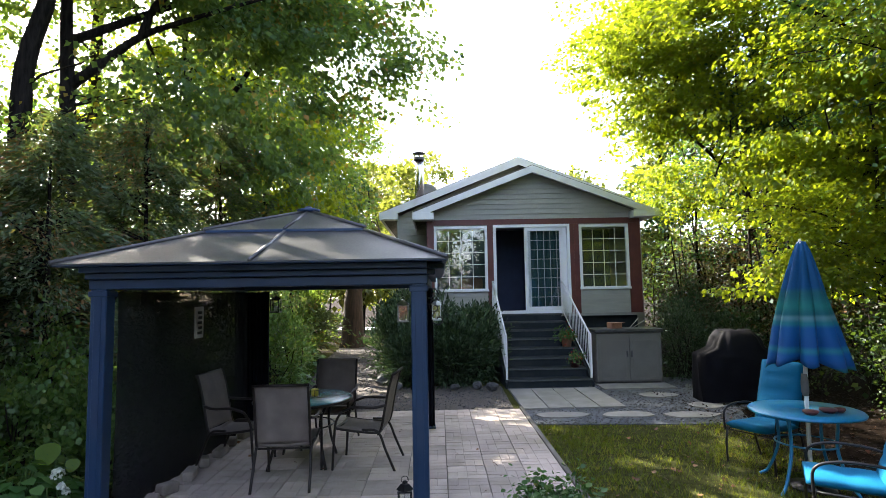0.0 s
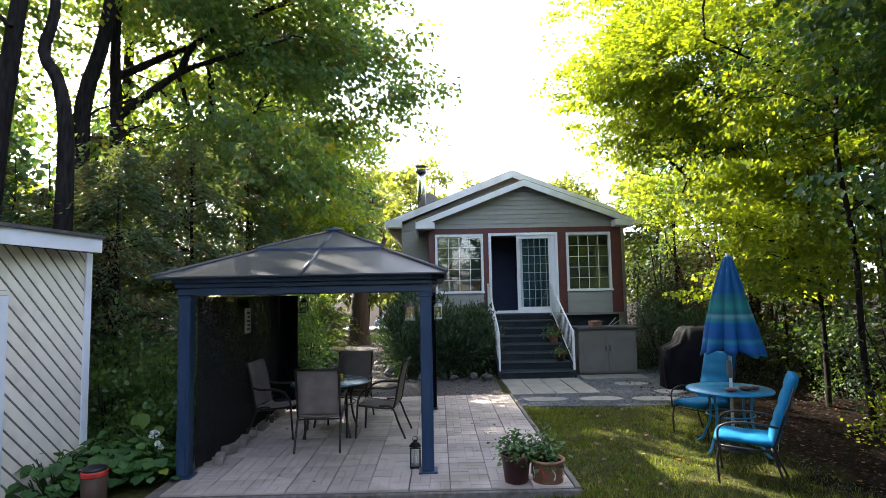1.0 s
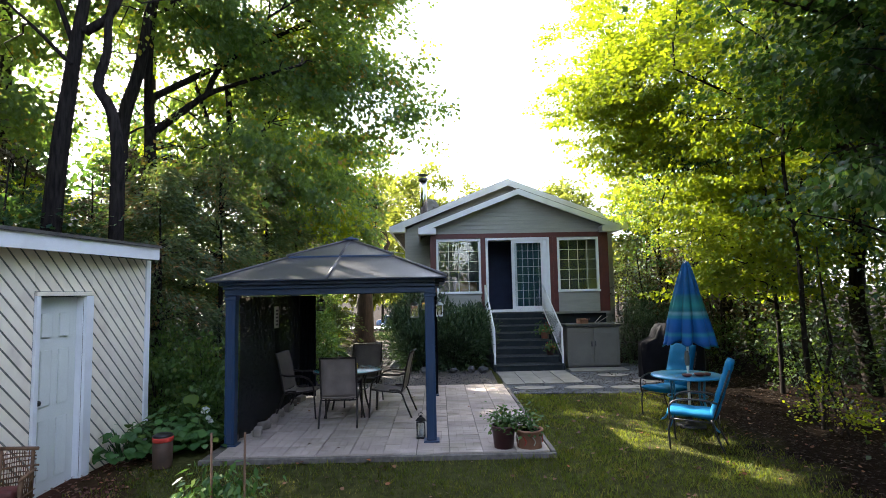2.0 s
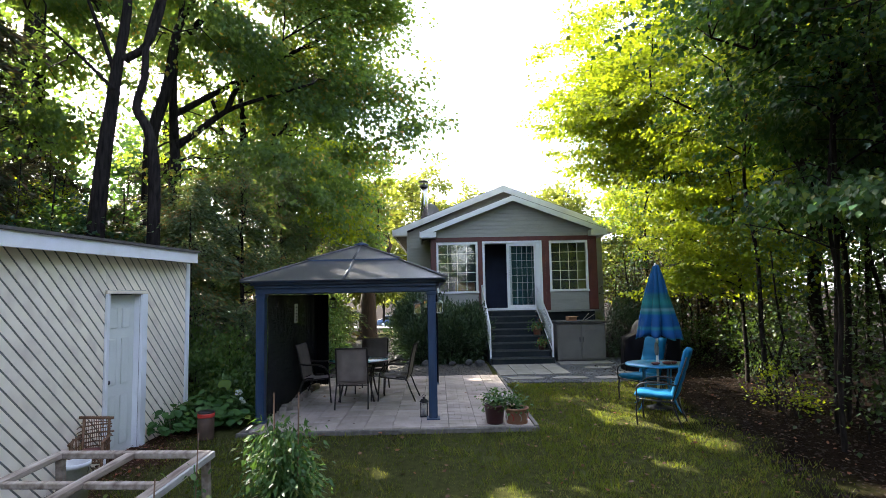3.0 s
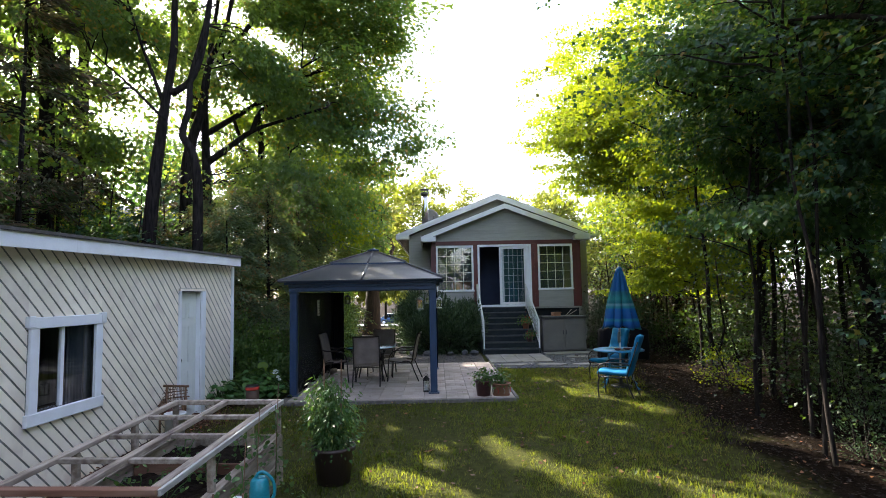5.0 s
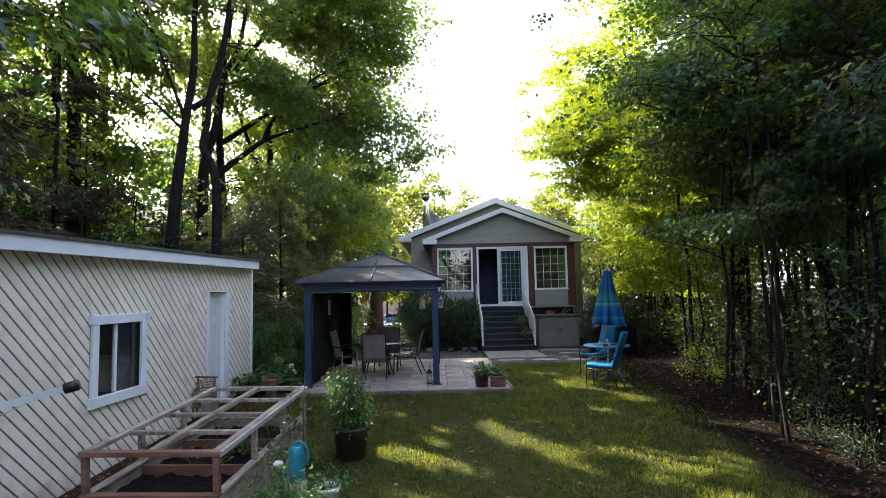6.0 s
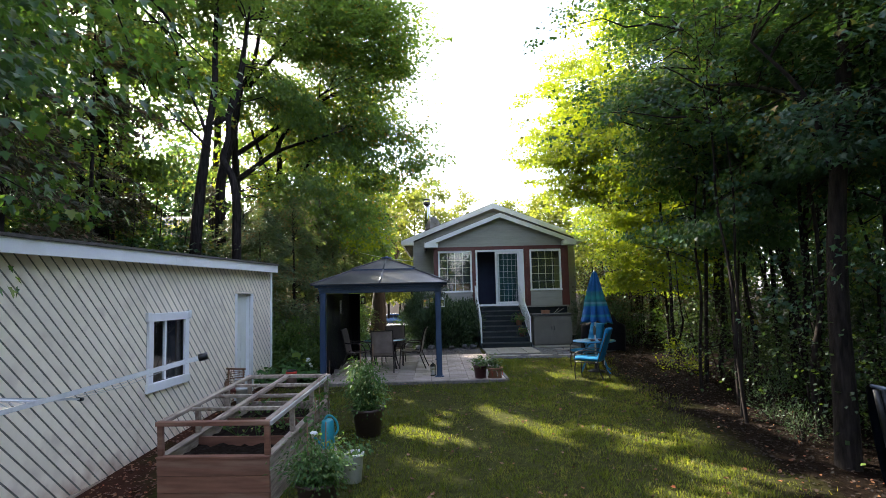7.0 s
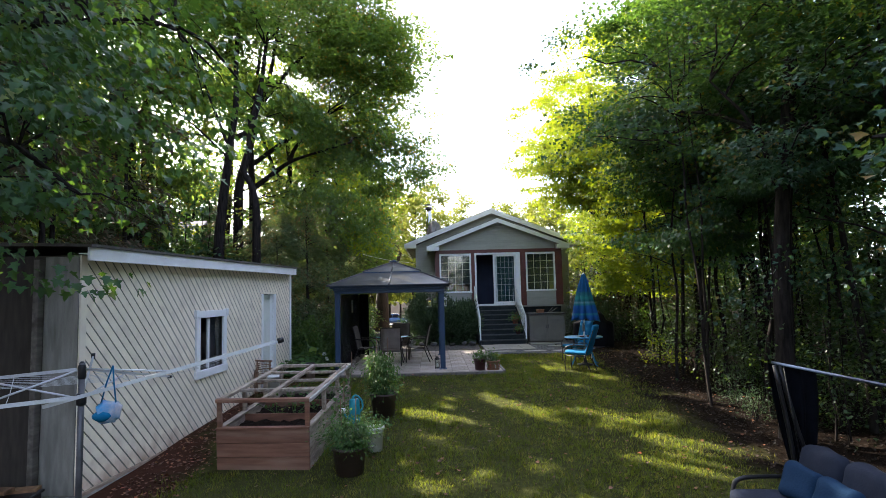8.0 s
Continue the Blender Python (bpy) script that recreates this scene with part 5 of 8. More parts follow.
# ---- dining set under the gazebo ----
def sling_chair(x, y, rz, label):
    """Sling chair; it faces its own +y."""
    t = thing("patio_chair", (x, y, PZ), rz, label, "chair", "chairs round the gazebo table")
    w = 0.26
    prof = [(0.25, 0.44), (0.2, 0.425), (0.0, 0.40), (-0.2, 0.39), (-0.255, 0.43), (-0.29, 0.6), (-0.33, 0.8), (-0.38, 0.98), (-0.4, 1.0)]
    fine = [(p.y, p.z) for p in curve([(0, a, b) for a, b in prof], 4)]
    for nm, seg in (("seat", fine[: 4 * 4 + 1]), ("backrest", fine[4 * 4 :])):
        bm = bmesh.new()
        rows = [[bm.verts.new((sx * w * 0.96, a, b - 0.015 * (1 - abs(sx)) * (1 if nm == "seat" else 0))) for sx in (-1, -0.5, 0, 0.5, 1)] for a, b in seg]
        for r0, r1 in zip(rows, rows[1:]):
            for k in range(4):
                bm.faces.new((r0[k], r0[k + 1], r1[k + 1], r1[k]))
        ob = part(nm, bm, SLING, t, "taupe woven sling " + nm, True)
        ob.modifiers.new("thickness", "SOLIDIFY").thickness = 0.006
    for sx in (-1, 1):
        tubed("side_rail", [(sx * w, a, b) for a, b in fine], 0.014, BRONZE, t)
        tubed("front_leg", curve([(sx * (w + 0.015), 0.27, 0.0), (sx * (w + 0.02), 0.25, 0.3), (sx * (w + 0.02), 0.23, 0.5), (sx * (w + 0.03), 0.16, 0.62)], 4), 0.014, BRONZE, t)
        tubed("armrest", curve([(sx * (w + 0.03), 0.16, 0.62), (sx * (w + 0.035), 0.02, 0.66), (sx * (w + 0.03), -0.18, 0.655), (sx * (w + 0.005), -0.31, 0.68)], 4), 0.016, BRONZE, t)
        tubed("rear_leg", curve([(sx * (w + 0.015), -0.4, 0.0), (sx * (w + 0.012), -0.31, 0.2), (sx * (w + 0.004), -0.22, 0.4), (sx * (w + 0.01), -0.05, 0.42)], 4), 0.014, BRONZE, t)
    tubed("top_rail", [(-w, -0.4, 1.0), (w, -0.4, 1.0)], 0.014, BRONZE, t)
    tubed("stretcher", [(-w, 0.22, 0.42), (w, 0.22, 0.42)], 0.011, BRONZE, t)
    tubed("stretcher", [(-w, -0.22, 0.37), (w, -0.22, 0.37)], 0.011, BRONZE, t)
    return t


sling_chair(-1.34, 6.44, 2, "dark bronze patio chair with taupe sling, turned from the lawn")
sling_chair(-2.02, 7.0, -97, "dark bronze patio chair with taupe sling beside the netting")
sling_chair(-0.66, 6.95, 84, "dark bronze patio chair with taupe sling beside the open side")
sling_chair(-1.18, 7.72, 176, "dark bronze patio chair with taupe sling facing the lawn")

table = thing("patio_table", (-1.34, 7.02, PZ), label="round glass-topped patio table with dark bronze legs", category="table")
turned("tabletop", [(0.525, 0.692), (0.535, 0.698), (0.535, 0.706), (0.525, 0.712)], TABLE_GLASS, table, n=48, label="blue-green pebbled glass top")
bm = bmesh.new()
tube(bm, [(0.54 * math.cos(a), 0.54 * math.sin(a), 0.692) for a in np.linspace(0, 2 * math.pi, 41)], 0.014, 8, False)
part("rim", bm, BRONZE, table, smooth=True)
for k in range(4):
    a = math.pi / 4 + k * math.pi / 2
    c, s = math.cos(a), math.sin(a)
    tubed("leg", curve([(0.44 * c, 0.44 * s, 0.0), (0.36 * c, 0.36 * s, 0.25), (0.34 * c, 0.34 * s, 0.5), (0.46 * c, 0.46 * s, 0.69)], 5), 0.016, BRONZE, table)
tubed("ring_brace", [(0.34 * math.cos(a), 0.34 * math.sin(a), 0.42) for a in np.linspace(0, 2 * math.pi, 25)], 0.009, BRONZE, table)
caddy = thing("table_caddy", (-1.27, 7.05, PZ + 0.713), 10, "wire caddy with a lilac box and a yellow candle", "caddy")
boxed("box", (-0.09, -0.005, -0.05, 0.05, 0.004, 0.12), LILAC, caddy, 0.008)
turned("candle_jar", [(0.035, 0.004), (0.04, 0.02), (0.04, 0.08), (0.034, 0.085)], YELLOW, caddy, (0.05, 0.0, 0.0), 16)
for k in range(5):
    x = -0.1 + k * 0.05
    tubed("wire", [(x, -0.06, 0.004), (x, -0.06, 0.07)], 0.003, BLACK_METAL, caddy, n=5)
tubed("rim_wire", [(-0.1, -0.06, 0.07), (0.1, -0.06, 0.07), (0.1, 0.06, 0.07), (-0.1, 0.06, 0.07), (-0.1, -0.06, 0.07)], 0.003, BLACK_METAL, caddy, n=5)
boxed("tray", (-0.1, 0.1, -0.06, 0.06, 0.0, 0.004), BLACK_METAL, caddy, 0.001)


def rock(name, x, y, z, size, seed, material, label, group, category="stone"):
    rng = np.random.default_rng(seed)
    bm = bmesh.new()
    bmesh.ops.create_icosphere(bm, subdivisions=2, radius=1)
    for v in bm.verts:
        n_ = noise.noise(v.co * 1.3 + Vector((seed * 3.1, 0, 0))) * 0.35
        v.co = Vector((v.co.x * size[0], v.co.y * size[1], v.co.z * size[2])) * (1 + n_)
    bmesh.ops.rotate(bm, cent=(0, 0, 0), matrix=Euler((rng.normal() * 0.2, rng.normal() * 0.2, rng.uniform(0, 6))).to_matrix(), verts=bm.verts)
    low = min(v.co.z for v in bm.verts)
    for v in bm.verts:
        v.co += Vector((x, y, z - low - size[2] * 0.25))
    return tagged(part(name, bm, material), label, category, group)


def edge_block(x, y, rz, tilt):
    bm = bmesh.new()
    soft_box(bm, -0.055, 0.055, -0.1, 0.1, 0.0, 0.1, 0.018, 2)
    bmesh.ops.transform(bm, matrix=pose(x, y, PZ + 0.012, tilt, 4, rz), verts=bm.verts)
    tagged(part("edging_block", bm, BLOCK), "weathered concrete block at the patio's edge", "edging block", "blocks along the patio's edge")


for i, (y, rz, tilt) in enumerate(((5.72, 12, 5), (6.08, -20, -6), (6.5, 8, 4), (6.9, 25, -3), (7.3, -8, 6), (7.72, 14, -5), (8.1, -15, 3))):
    edge_block(-2.37 - 0.03 * (i % 2), y, rz, tilt)
for i, (x, y, s) in enumerate(((1.22, 11.5, 0.11), (0.95, 11.7, 0.1), (-0.2, 11.75, 0.11), (-0.65, 11.9, 0.1), (0.5, 11.65, 0.08), (-1.0, 12.5, 0.14), (-2.75, 11.0, 0.13))):
    rock("stone", x, y, 0.012, (s * 1.2, s, s * 0.85), 50 + i, STONE, "rough grey fieldstone edging the shrub bed", "stones by the shrubs")


# ---- potted plants ----
def potted(name, x, y, z, r, h, pot_mat, label, seed, spread_r, height, leaf_material, n, size, shape="oval", rim=True, taper=0.78, stems=8, stake=False, hang=0.0):
    t = thing(name, (x, y, z), label=label, category="potted plant")
    turned("pot", [(r * taper, 0.0), (r * 0.97, h * 0.9), (r * 1.06 if rim else r, h * 0.91), (r * 1.06 if rim else r, h), (r * 0.93, h), (r * 0.9, h * 0.88)], pot_mat, t, n=28)
    turned("soil", [(r * 0.9, h * 0.86), (r * 0.89, h * 0.885)], SOIL, t, n=20)
    rng = np.random.default_rng(seed)
    tips = []
    for k in range(stems):
        a, d = rng.uniform(0, 6.28), spread_r * rng.uniform(0.2, 1.0)
        top = np.array((d * math.cos(a), d * math.sin(a), h + height * rng.uniform(0.45, 1.0) - hang * d))
        q = wander(rng, (r * 0.3 * math.cos(a), r * 0.3 * math.sin(a), h * 0.86), top, 6)
        tubed("stem", [tuple(p) for p in q], 0.006, LEAF_TOMATO, t, n=5)
        tips.append(q)
    q = np.concatenate(tips)
    q = q[q[:, 2] > h * 0.95]
    c = q[rng.integers(0, len(q), n)] + rng.normal(size=(n, 3)) * [0.05 + spread_r * 0.14, 0.05 + spread_r * 0.14, 0.05]
    out = c - [0, 0, h]
    out /= np.linalg.norm(out, axis=1, keepdims=True) + 1e-6
    leaves("foliage", c, out * [1, 1, 0.2] + spread(rng, n) * 0.5 + [0, 0, -0.35 - 0.5 * hang], spread(rng, n) * 0.6 + [0, 0, 1], rng.uniform(*size, n), leaf_material, t, shape)
    if stake:
        for sx in (-0.1, 0.08):
            tubed("stake", [(sx, 0.02, h * 0.86), (sx * 1.1, 0.0, h + height * 1.15)], 0.007, TWIG, t, n=5)
    return t


potted("potted_herb", 0.93, 4.93, PZ, 0.15, 0.27, MAROON_POT, "maroon pot of low bushy herbs on the patio corner", 71, 0.17, 0.16, LEAF_TOMATO, 420, (0.03, 0.06))
terr = potted("potted_flower", 1.25, 4.93, PZ, 0.165, 0.22, TERRACOTTA, "decorated terracotta planter with leafy shoots", 72, 0.16, 0.24, LEAF_TOMATO, 260, (0.03, 0.07), taper=0.92)
for k in range(9):
    a = k * 2 * math.pi / 9
    bm = bmesh.new()
    tube(bm, [(0.163 * math.cos(a + 0.12 * math.sin(q)), 0.163 * math.sin(a + 0.12 * math.sin(q)), 0.05 + 0.025 * q) for q in range(5)], 0.006, 5)
    part("scroll_relief", bm, RED_PAINT if k % 3 == 0 else CARVED, terr)
potted("tomato_plant", -1.09, 1.3, ground_z(0, 1.3), 0.235, 0.4, BROWN_POT, "bushy tomato plant in a large brown pot on the lawn", 73, 0.28, 0.84, LEAF_TOMATO, 3600, (0.035, 0.085), shape="narrow", stems=26, stake=True, hang=0.7)
potted("pepper_plant", -1.3, -1.3, ground_z(0, -1.3) - 0.02, 0.22, 0.36, BROWN_POT, "leafy vegetable plant in a dark pot beside the raised bed", 74, 0.34, 0.52, LEAF_TOMATO, 2800, (0.03, 0.068), shape="narrow", stems=18, stake=True, hang=0.4)
potted("pepper_plant", -1.06, -0.45, ground_z(0, -0.45) - 0.01, 0.13, 0.34, WHITE_POT, "straggling plant in a white pot beside the raised bed", 75, 0.24, 0.24, LEAF_TOMATO, 160, (0.03, 0.06), stems=8, hang=0.5)
step_pot = potted("potted_flower", 3.02, 12.9, RISE * 4, 0.12, 0.2, TERRACOTTA, "red flowers in a clay pot on the porch steps", 76, 0.2, 0.3, LEAF_TOMATO, 320, (0.04, 0.07), hang=1.0)
rngp = np.random.default_rng(4)
leaves("blossom", rngp.normal(size=(45, 3)) * [0.1, 0.1, 0.12] + [0.0, -0.12, 0.25], spread(rngp, 45), spread(rngp, 45), rngp.uniform(0.02, 0.035, 45), PETAL_RED, step_pot, "broad", label="red blossoms")
cover_pot = potted("potted_flower", 3.0, 12.15, RISE * 2, 0.11, 0.18, MAROON_POT, "trailing red flowers in a pot low on the steps", 79, 0.18, 0.2, LEAF_TOMATO, 200, (0.03, 0.06), hang=1.2)
leaves("blossom", rngp.normal(size=(30, 3)) * [0.09, 0.09, 0.08] + [0.0, -0.06, 0.24], spread(rngp, 30), spread(rngp, 30), rngp.uniform(0.02, 0.035, 30), PETAL_RED, cover_pot, "broad", label="red blossoms")


def hosta(x, y, r, h, n, seed, label, size=(0.08, 0.14)):
    """Broad arching leaves on stalks from one crown."""
    t = thing("hosta_plant", (x, y, ground_z(x, y)), label=label, category="plant", group="hostas")
    rng = np.random.default_rng(seed)
    a = rng.uniform(0, 6.28, n)
    d = r * np.sqrt(rng.uniform(0.02, 1, n))
    z = h * (1.05 - (d / r) ** 2 * 0.75) * rng.uniform(0.75, 1.1, n)
    out = np.stack([np.cos(a), np.sin(a), 0 * a], 1)
    at = out * d[:, None] + [0, 0, 1] * z[:, None]
    bm = bmesh.new()
    for p in at[: n // 2]:
        tube(bm, wander(rng, (p[0] * 0.15, p[1] * 0.15, -0.02), p, 4), 0.006, 4, False)
    part("stalkwork", bm, LEAF_TOMATO, t, smooth=True)
    leaves("foliage", at, out + spread(rng, n) * 0.35 + [0, 0, -0.45], spread(rng, n) * 0.3 + out * 0.4 + [0, 0, 1], rng.uniform(*size, n), LEAF_HOSTA, t, "broad", 0.16)
    return t


hosta(-3.35, 5.45, 0.55, 0.5, 230, 81, "large dark green hosta beside the shed corner")
hosta(-3.75, 4.95, 0.45, 0.42, 150, 82, "dark green hosta against the shed wall")
hosta(-2.95, 5.3, 0.34, 0.36, 90, 83, "dark green hosta next to the gazebo post")
for i, (x, y, r, h) in enumerate(((-2.75, 11.6, 0.5, 0.55), (-3.1, 12.6, 0.55, 0.6), (-2.95, 13.8, 0.5, 0.55), (-3.2, 10.7, 0.45, 0.5), (-3.2, 15.0, 0.5, 0.55), (-3.4, 9.7, 0.4, 0.45))):
    hosta(x, y, r, h, 90, 84 + i, "fresh green hosta along the gravel path", (0.12, 0.22))
stalk = thing("round_leaf_plant", (-3.3, 5.75, 0), label="round yellow-green leaves on tall stalks", category="plant")
for k, (dx, dy, z, r) in enumerate(((0.0, 0.0, 0.55, 0.1), (0.16, 0.1, 0.42, 0.06))):
    tubed("stalk", [(dx * 0.3, dy, 0), (dx * 0.6, dy, z * 0.6), (dx, dy, z)], 0.007, LEAF_TOMATO, stalk, n=5)
    bm = bmesh.new()
    rim_ = [(r * (1 + 0.08 * math.sin(3 * a)) * math.cos(a), r * (1 + 0.08 * math.sin(3 * a)) * math.sin(a), 0) for a in np.linspace(0, 2 * math.pi, 17)[:-1]]
    prism(bm, rim_, (0, 0, 0.003))
    bmesh.ops.transform(bm, matrix=pose(dx, dy, z, 62, 10 * k, 15), verts=bm.verts)
    part("leaf", bm, LEAF_YELLOW, stalk)
bloom = thing("flowering_plant", (-2.93, 5.35, 0), label="white flower heads on thin stalks beside the hosta", category="plant")
rngf = np.random.default_rng(91)
for dx, dy, z, r in ((0.0, 0.0, 0.5, 0.045), (0.05, -0.03, 0.41, 0.022), (0.07, 0.0, 0.36, 0.025)):
    tubed("stalk", [(dx * 0.3, dy, 0), (dx * 0.7, dy, z * 0.6), (dx, dy, z)], 0.005, LEAF_TOMATO, bloom, n=5)
    c = spread(rngf, 90)
    leaves("flower_head", c * [r, r, r * 0.7] + [dx, dy, z], spread(rngf, 90), c + spread(rngf, 90) * 0.3, rngf.uniform(0.015, 0.026, 90), LEAF_PALM, bloom, "broad", label="white blossoms")
tin = thing("garden_tin", (-3.12, 4.62, ground_z(0, 4.62)), label="brown garden tin with a red ribbon on the grass", category="tin")
turned("body", [(0.105, 0.0), (0.11, 0.02), (0.11, 0.35), (0.105, 0.36)], TIN_BROWN, tin)
turned("ribbon", [(0.112, 0.3), (0.117, 0.315), (0.113, 0.33), (0.118, 0.345), (0.112, 0.352)], RED_PAINT, tin, label="red ribbon band")
turned("lid", [(0.11, 0.36), (0.113, 0.37), (0.09, 0.385), (0.02, 0.39)], BLACK_METAL, tin)

# ---- blue table, umbrella and cushioned chairs ----
UX, UY = 3.86, 6.3
UZ = ground_z(UX, UY)
btable = thing("garden_table", (UX, UY, UZ), label="round sky-blue garden table with curved metal legs", category="table")
turned("tabletop", [(0.47, 0.735), (0.505, 0.742), (0.51, 0.755), (0.5, 0.768), (0.025, 0.77), (0.024, 0.745)], BLUE_TABLE, btable, n=48)
for k in range(4):
    a = 0.5 + k * math.pi / 2
    c, s = math.cos(a), math.sin(a)
    tubed("leg", curve([(0.5 * c, 0.5 * s, 0.012), (0.4 * c, 0.4 * s, 0.1), (0.28 * c, 0.28 * s, 0.4), (0.3 * c, 0.3 * s, 0.735)], 5), 0.016, BLUE_TABLE, btable)
tubed("ring_brace", [(0.28 * math.cos(a), 0.28 * math.sin(a), 0.45) for a in np.linspace(0, 2 * math.pi, 25)], 0.009, BLUE_TABLE, btable)
bowl = thing("red_ornament", (UX + 0.02, UY - 0.2, UZ + 0.77), label="dark red shallow ornaments round the umbrella pole", category="ornament")
for dx, r in ((-0.12, 0.07), (0.1, 0.08), (0.22, 0.05)):
    turned("dish", [(r * 0.6, 0.0), (r, 0.025), (r * 0.95, 0.04), (r * 0.3, 0.045)], RED_TRIM, bowl, (dx, 0.04 * math.sin(dx * 9), 0), 16)
umbrella = thing("patio_umbrella", (UX + 0.02, UY, UZ), label="closed blue and green striped patio umbrella", category="umbrella")
tubed("pole", [(0, 0, 0.06), (0.005, 0, 0.8), (0.05, 0, 2.42)], 0.02, WHITE_PAINT, umbrella, n=12)
turned("base", [(0.22, 0.0), (0.22, 0.03), (0.1, 0.06), (0.035, 0.09), (0.035, 0.2)], BLACK_METAL, umbrella)
turned("crank_grip", [(0.024, 0.9), (0.034, 0.94), (0.036, 1.04), (0.024, 1.12)], RESIN, umbrella, label="pale plastic crank")


def folded_canopy():
    """Cloth hanging in eight loose folds, with a scalloped hem."""
    bm = bmesh.new()
    n, rows = 96, 22
    ring = []
    for j in range(rows + 1):
        t = j / rows
        z = 2.46 - 1.27 * t
        r = 0.035 + 0.325 * t ** 0.85
        row = []
        for i in range(n):
            a = 2 * math.pi * i / n
            lobe = abs(math.sin(4 * a + 0.35 * t))
            s = 1 - (0.16 + 0.46 * t) * (1 - lobe) ** 1.4 + 0.05 * math.sin(9 * a + 6 * t)
            hem = -0.07 * (1 - lobe) ** 0.8 * (t ** 6) * -1
            tilt = 0.03 * t * math.sin(a * 2)
            row.append(bm.verts.new((r * s * math.cos(a) * 1.1 + 0.06 - 0.02 * t, r * s * math.sin(a), z + hem + tilt)))
        ring.append(row)
    for a, b in zip(ring, ring[1:]):
        for i in range(n):
            bm.faces.new((a[i], b[i], b[(i + 1) % n], a[(i + 1) % n]))
    ob = part("canopy", bm, CANVAS, umbrella, "striped blue and sea-green cloth", True)
    ob.modifiers.new("thickness", "SOLIDIFY").thickness = 0.005


folded_canopy()
turned("finial", [(0.03, 2.42), (0.035, 2.45), (0.012, 2.47), (0.01, 2.49)], WHITE_POT, umbrella, (0.05, 0, 0), 12)


def cushion(name, parent, w, length, thick, m, material, rolls=4):
    """A padded cushion with cross seams, lying along +y from the origin."""
    bm = bmesh.new()
    nx, ny = 8, rolls * 5
    def height(u, v):
        edge = (1 - abs(2 * u - 1) ** 4) ** 0.5
        roll = 0.8 + 0.2 * abs(math.sin(math.pi * v * rolls)) ** 0.6
        return thick * 0.5 * edge * roll
    for sign in (1, -1):
        grid = [[bm.verts.new((w * (i / nx - 0.5), length * j / ny, sign * height(i / nx, j / ny))) for j in range(ny + 1)] for i in range(nx + 1)]
        for i in range(nx):
            for j in range(ny):
                f = (grid[i][j], grid[i + 1][j], grid[i + 1][j + 1], grid[i][j + 1])
                bm.faces.new(f if sign > 0 else f[::-1])
    bmesh.ops.remove_doubles(bm, verts=bm.verts, dist=0.002)
    ends = [e for e in bm.edges if e.is_boundary]
    bmesh.ops.holes_fill(bm, edges=ends)
    bmesh.ops.transform(bm, matrix=m, verts=bm.verts)
    return part(name, bm, material, parent, smooth=True)


def cushion_chair(x, y, rz, label):
    """Metal garden chair with a seat and a tall back cushion; it faces its own +y."""
    t = thing("garden_chair", (x, y, ground_z(x, y)), rz, label, "chair", "blue chairs at the garden table")
    w = 0.27
    for sx in (-1, 1):
        tubed("front_leg", curve([(sx * w, 0.27, 0.0), (sx * w, 0.28, 0.25), (sx * w, 0.24, 0.42)], 4), 0.013, BLACK_METAL, t)
        tubed("rear_leg", curve([(sx * w, -0.36, 0.0), (sx * w, -0.27, 0.22), (sx * w, -0.22, 0.42)], 4), 0.013, BLACK_METAL, t)
        tubed("armrest", curve([(sx * (w + 0.02), 0.26, 0.38), (sx * (w + 0.03), 0.25, 0.58), (sx * (w + 0.03), 0.1, 0.65), (sx * (w + 0.02), -0.12, 0.65), (sx * w, -0.29, 0.62)], 5), 0.012, BLACK_METAL, t)
        tubed("back_post", [(sx * w * 0.92, -0.23, 0.4), (sx * w * 0.92, -0.44, 1.02)], 0.012, BLACK_METAL, t)
        tubed("seat_rail", [(sx * w, 0.26, 0.4), (sx * w, -0.25, 0.38)], 0.012, BLACK_METAL, t)
    tubed("top_rail", [(-w * 0.92, -0.44, 1.02), (w * 0.92, -0.44, 1.02)], 0.012, BLACK_METAL, t)
    for k in range(4):
        yy = -0.2 + k * 0.14
        tubed("seat_slat", [(-w, yy, 0.385), (w, yy, 0.385)], 0.008, BLACK_METAL, t, n=6)
    cushion("seat_cushion", t, 0.52, 0.56, 0.1, pose(0, -0.26, 0.445, 2, 0, 0), BLUE_CUSHION, 2)
    cushion("back_cushion", t, 0.5, 0.72, 0.11, pose(0, -0.23, 0.44, 108, 0, 0), BLUE_CUSHION, 4)
    boxed("care_tag", (0.1, 0.16, -0.285, -0.281, 0.3, 0.4), FABRIC_PALE, t, 0.001, "white care tag")
    return t


cushion_chair(3.42, 5.15, 60, "black metal garden chair with a bright blue padded cushion")
cushion_chair(3.83, 6.98, 118, "black metal chair with blue cushion tucked behind the table")

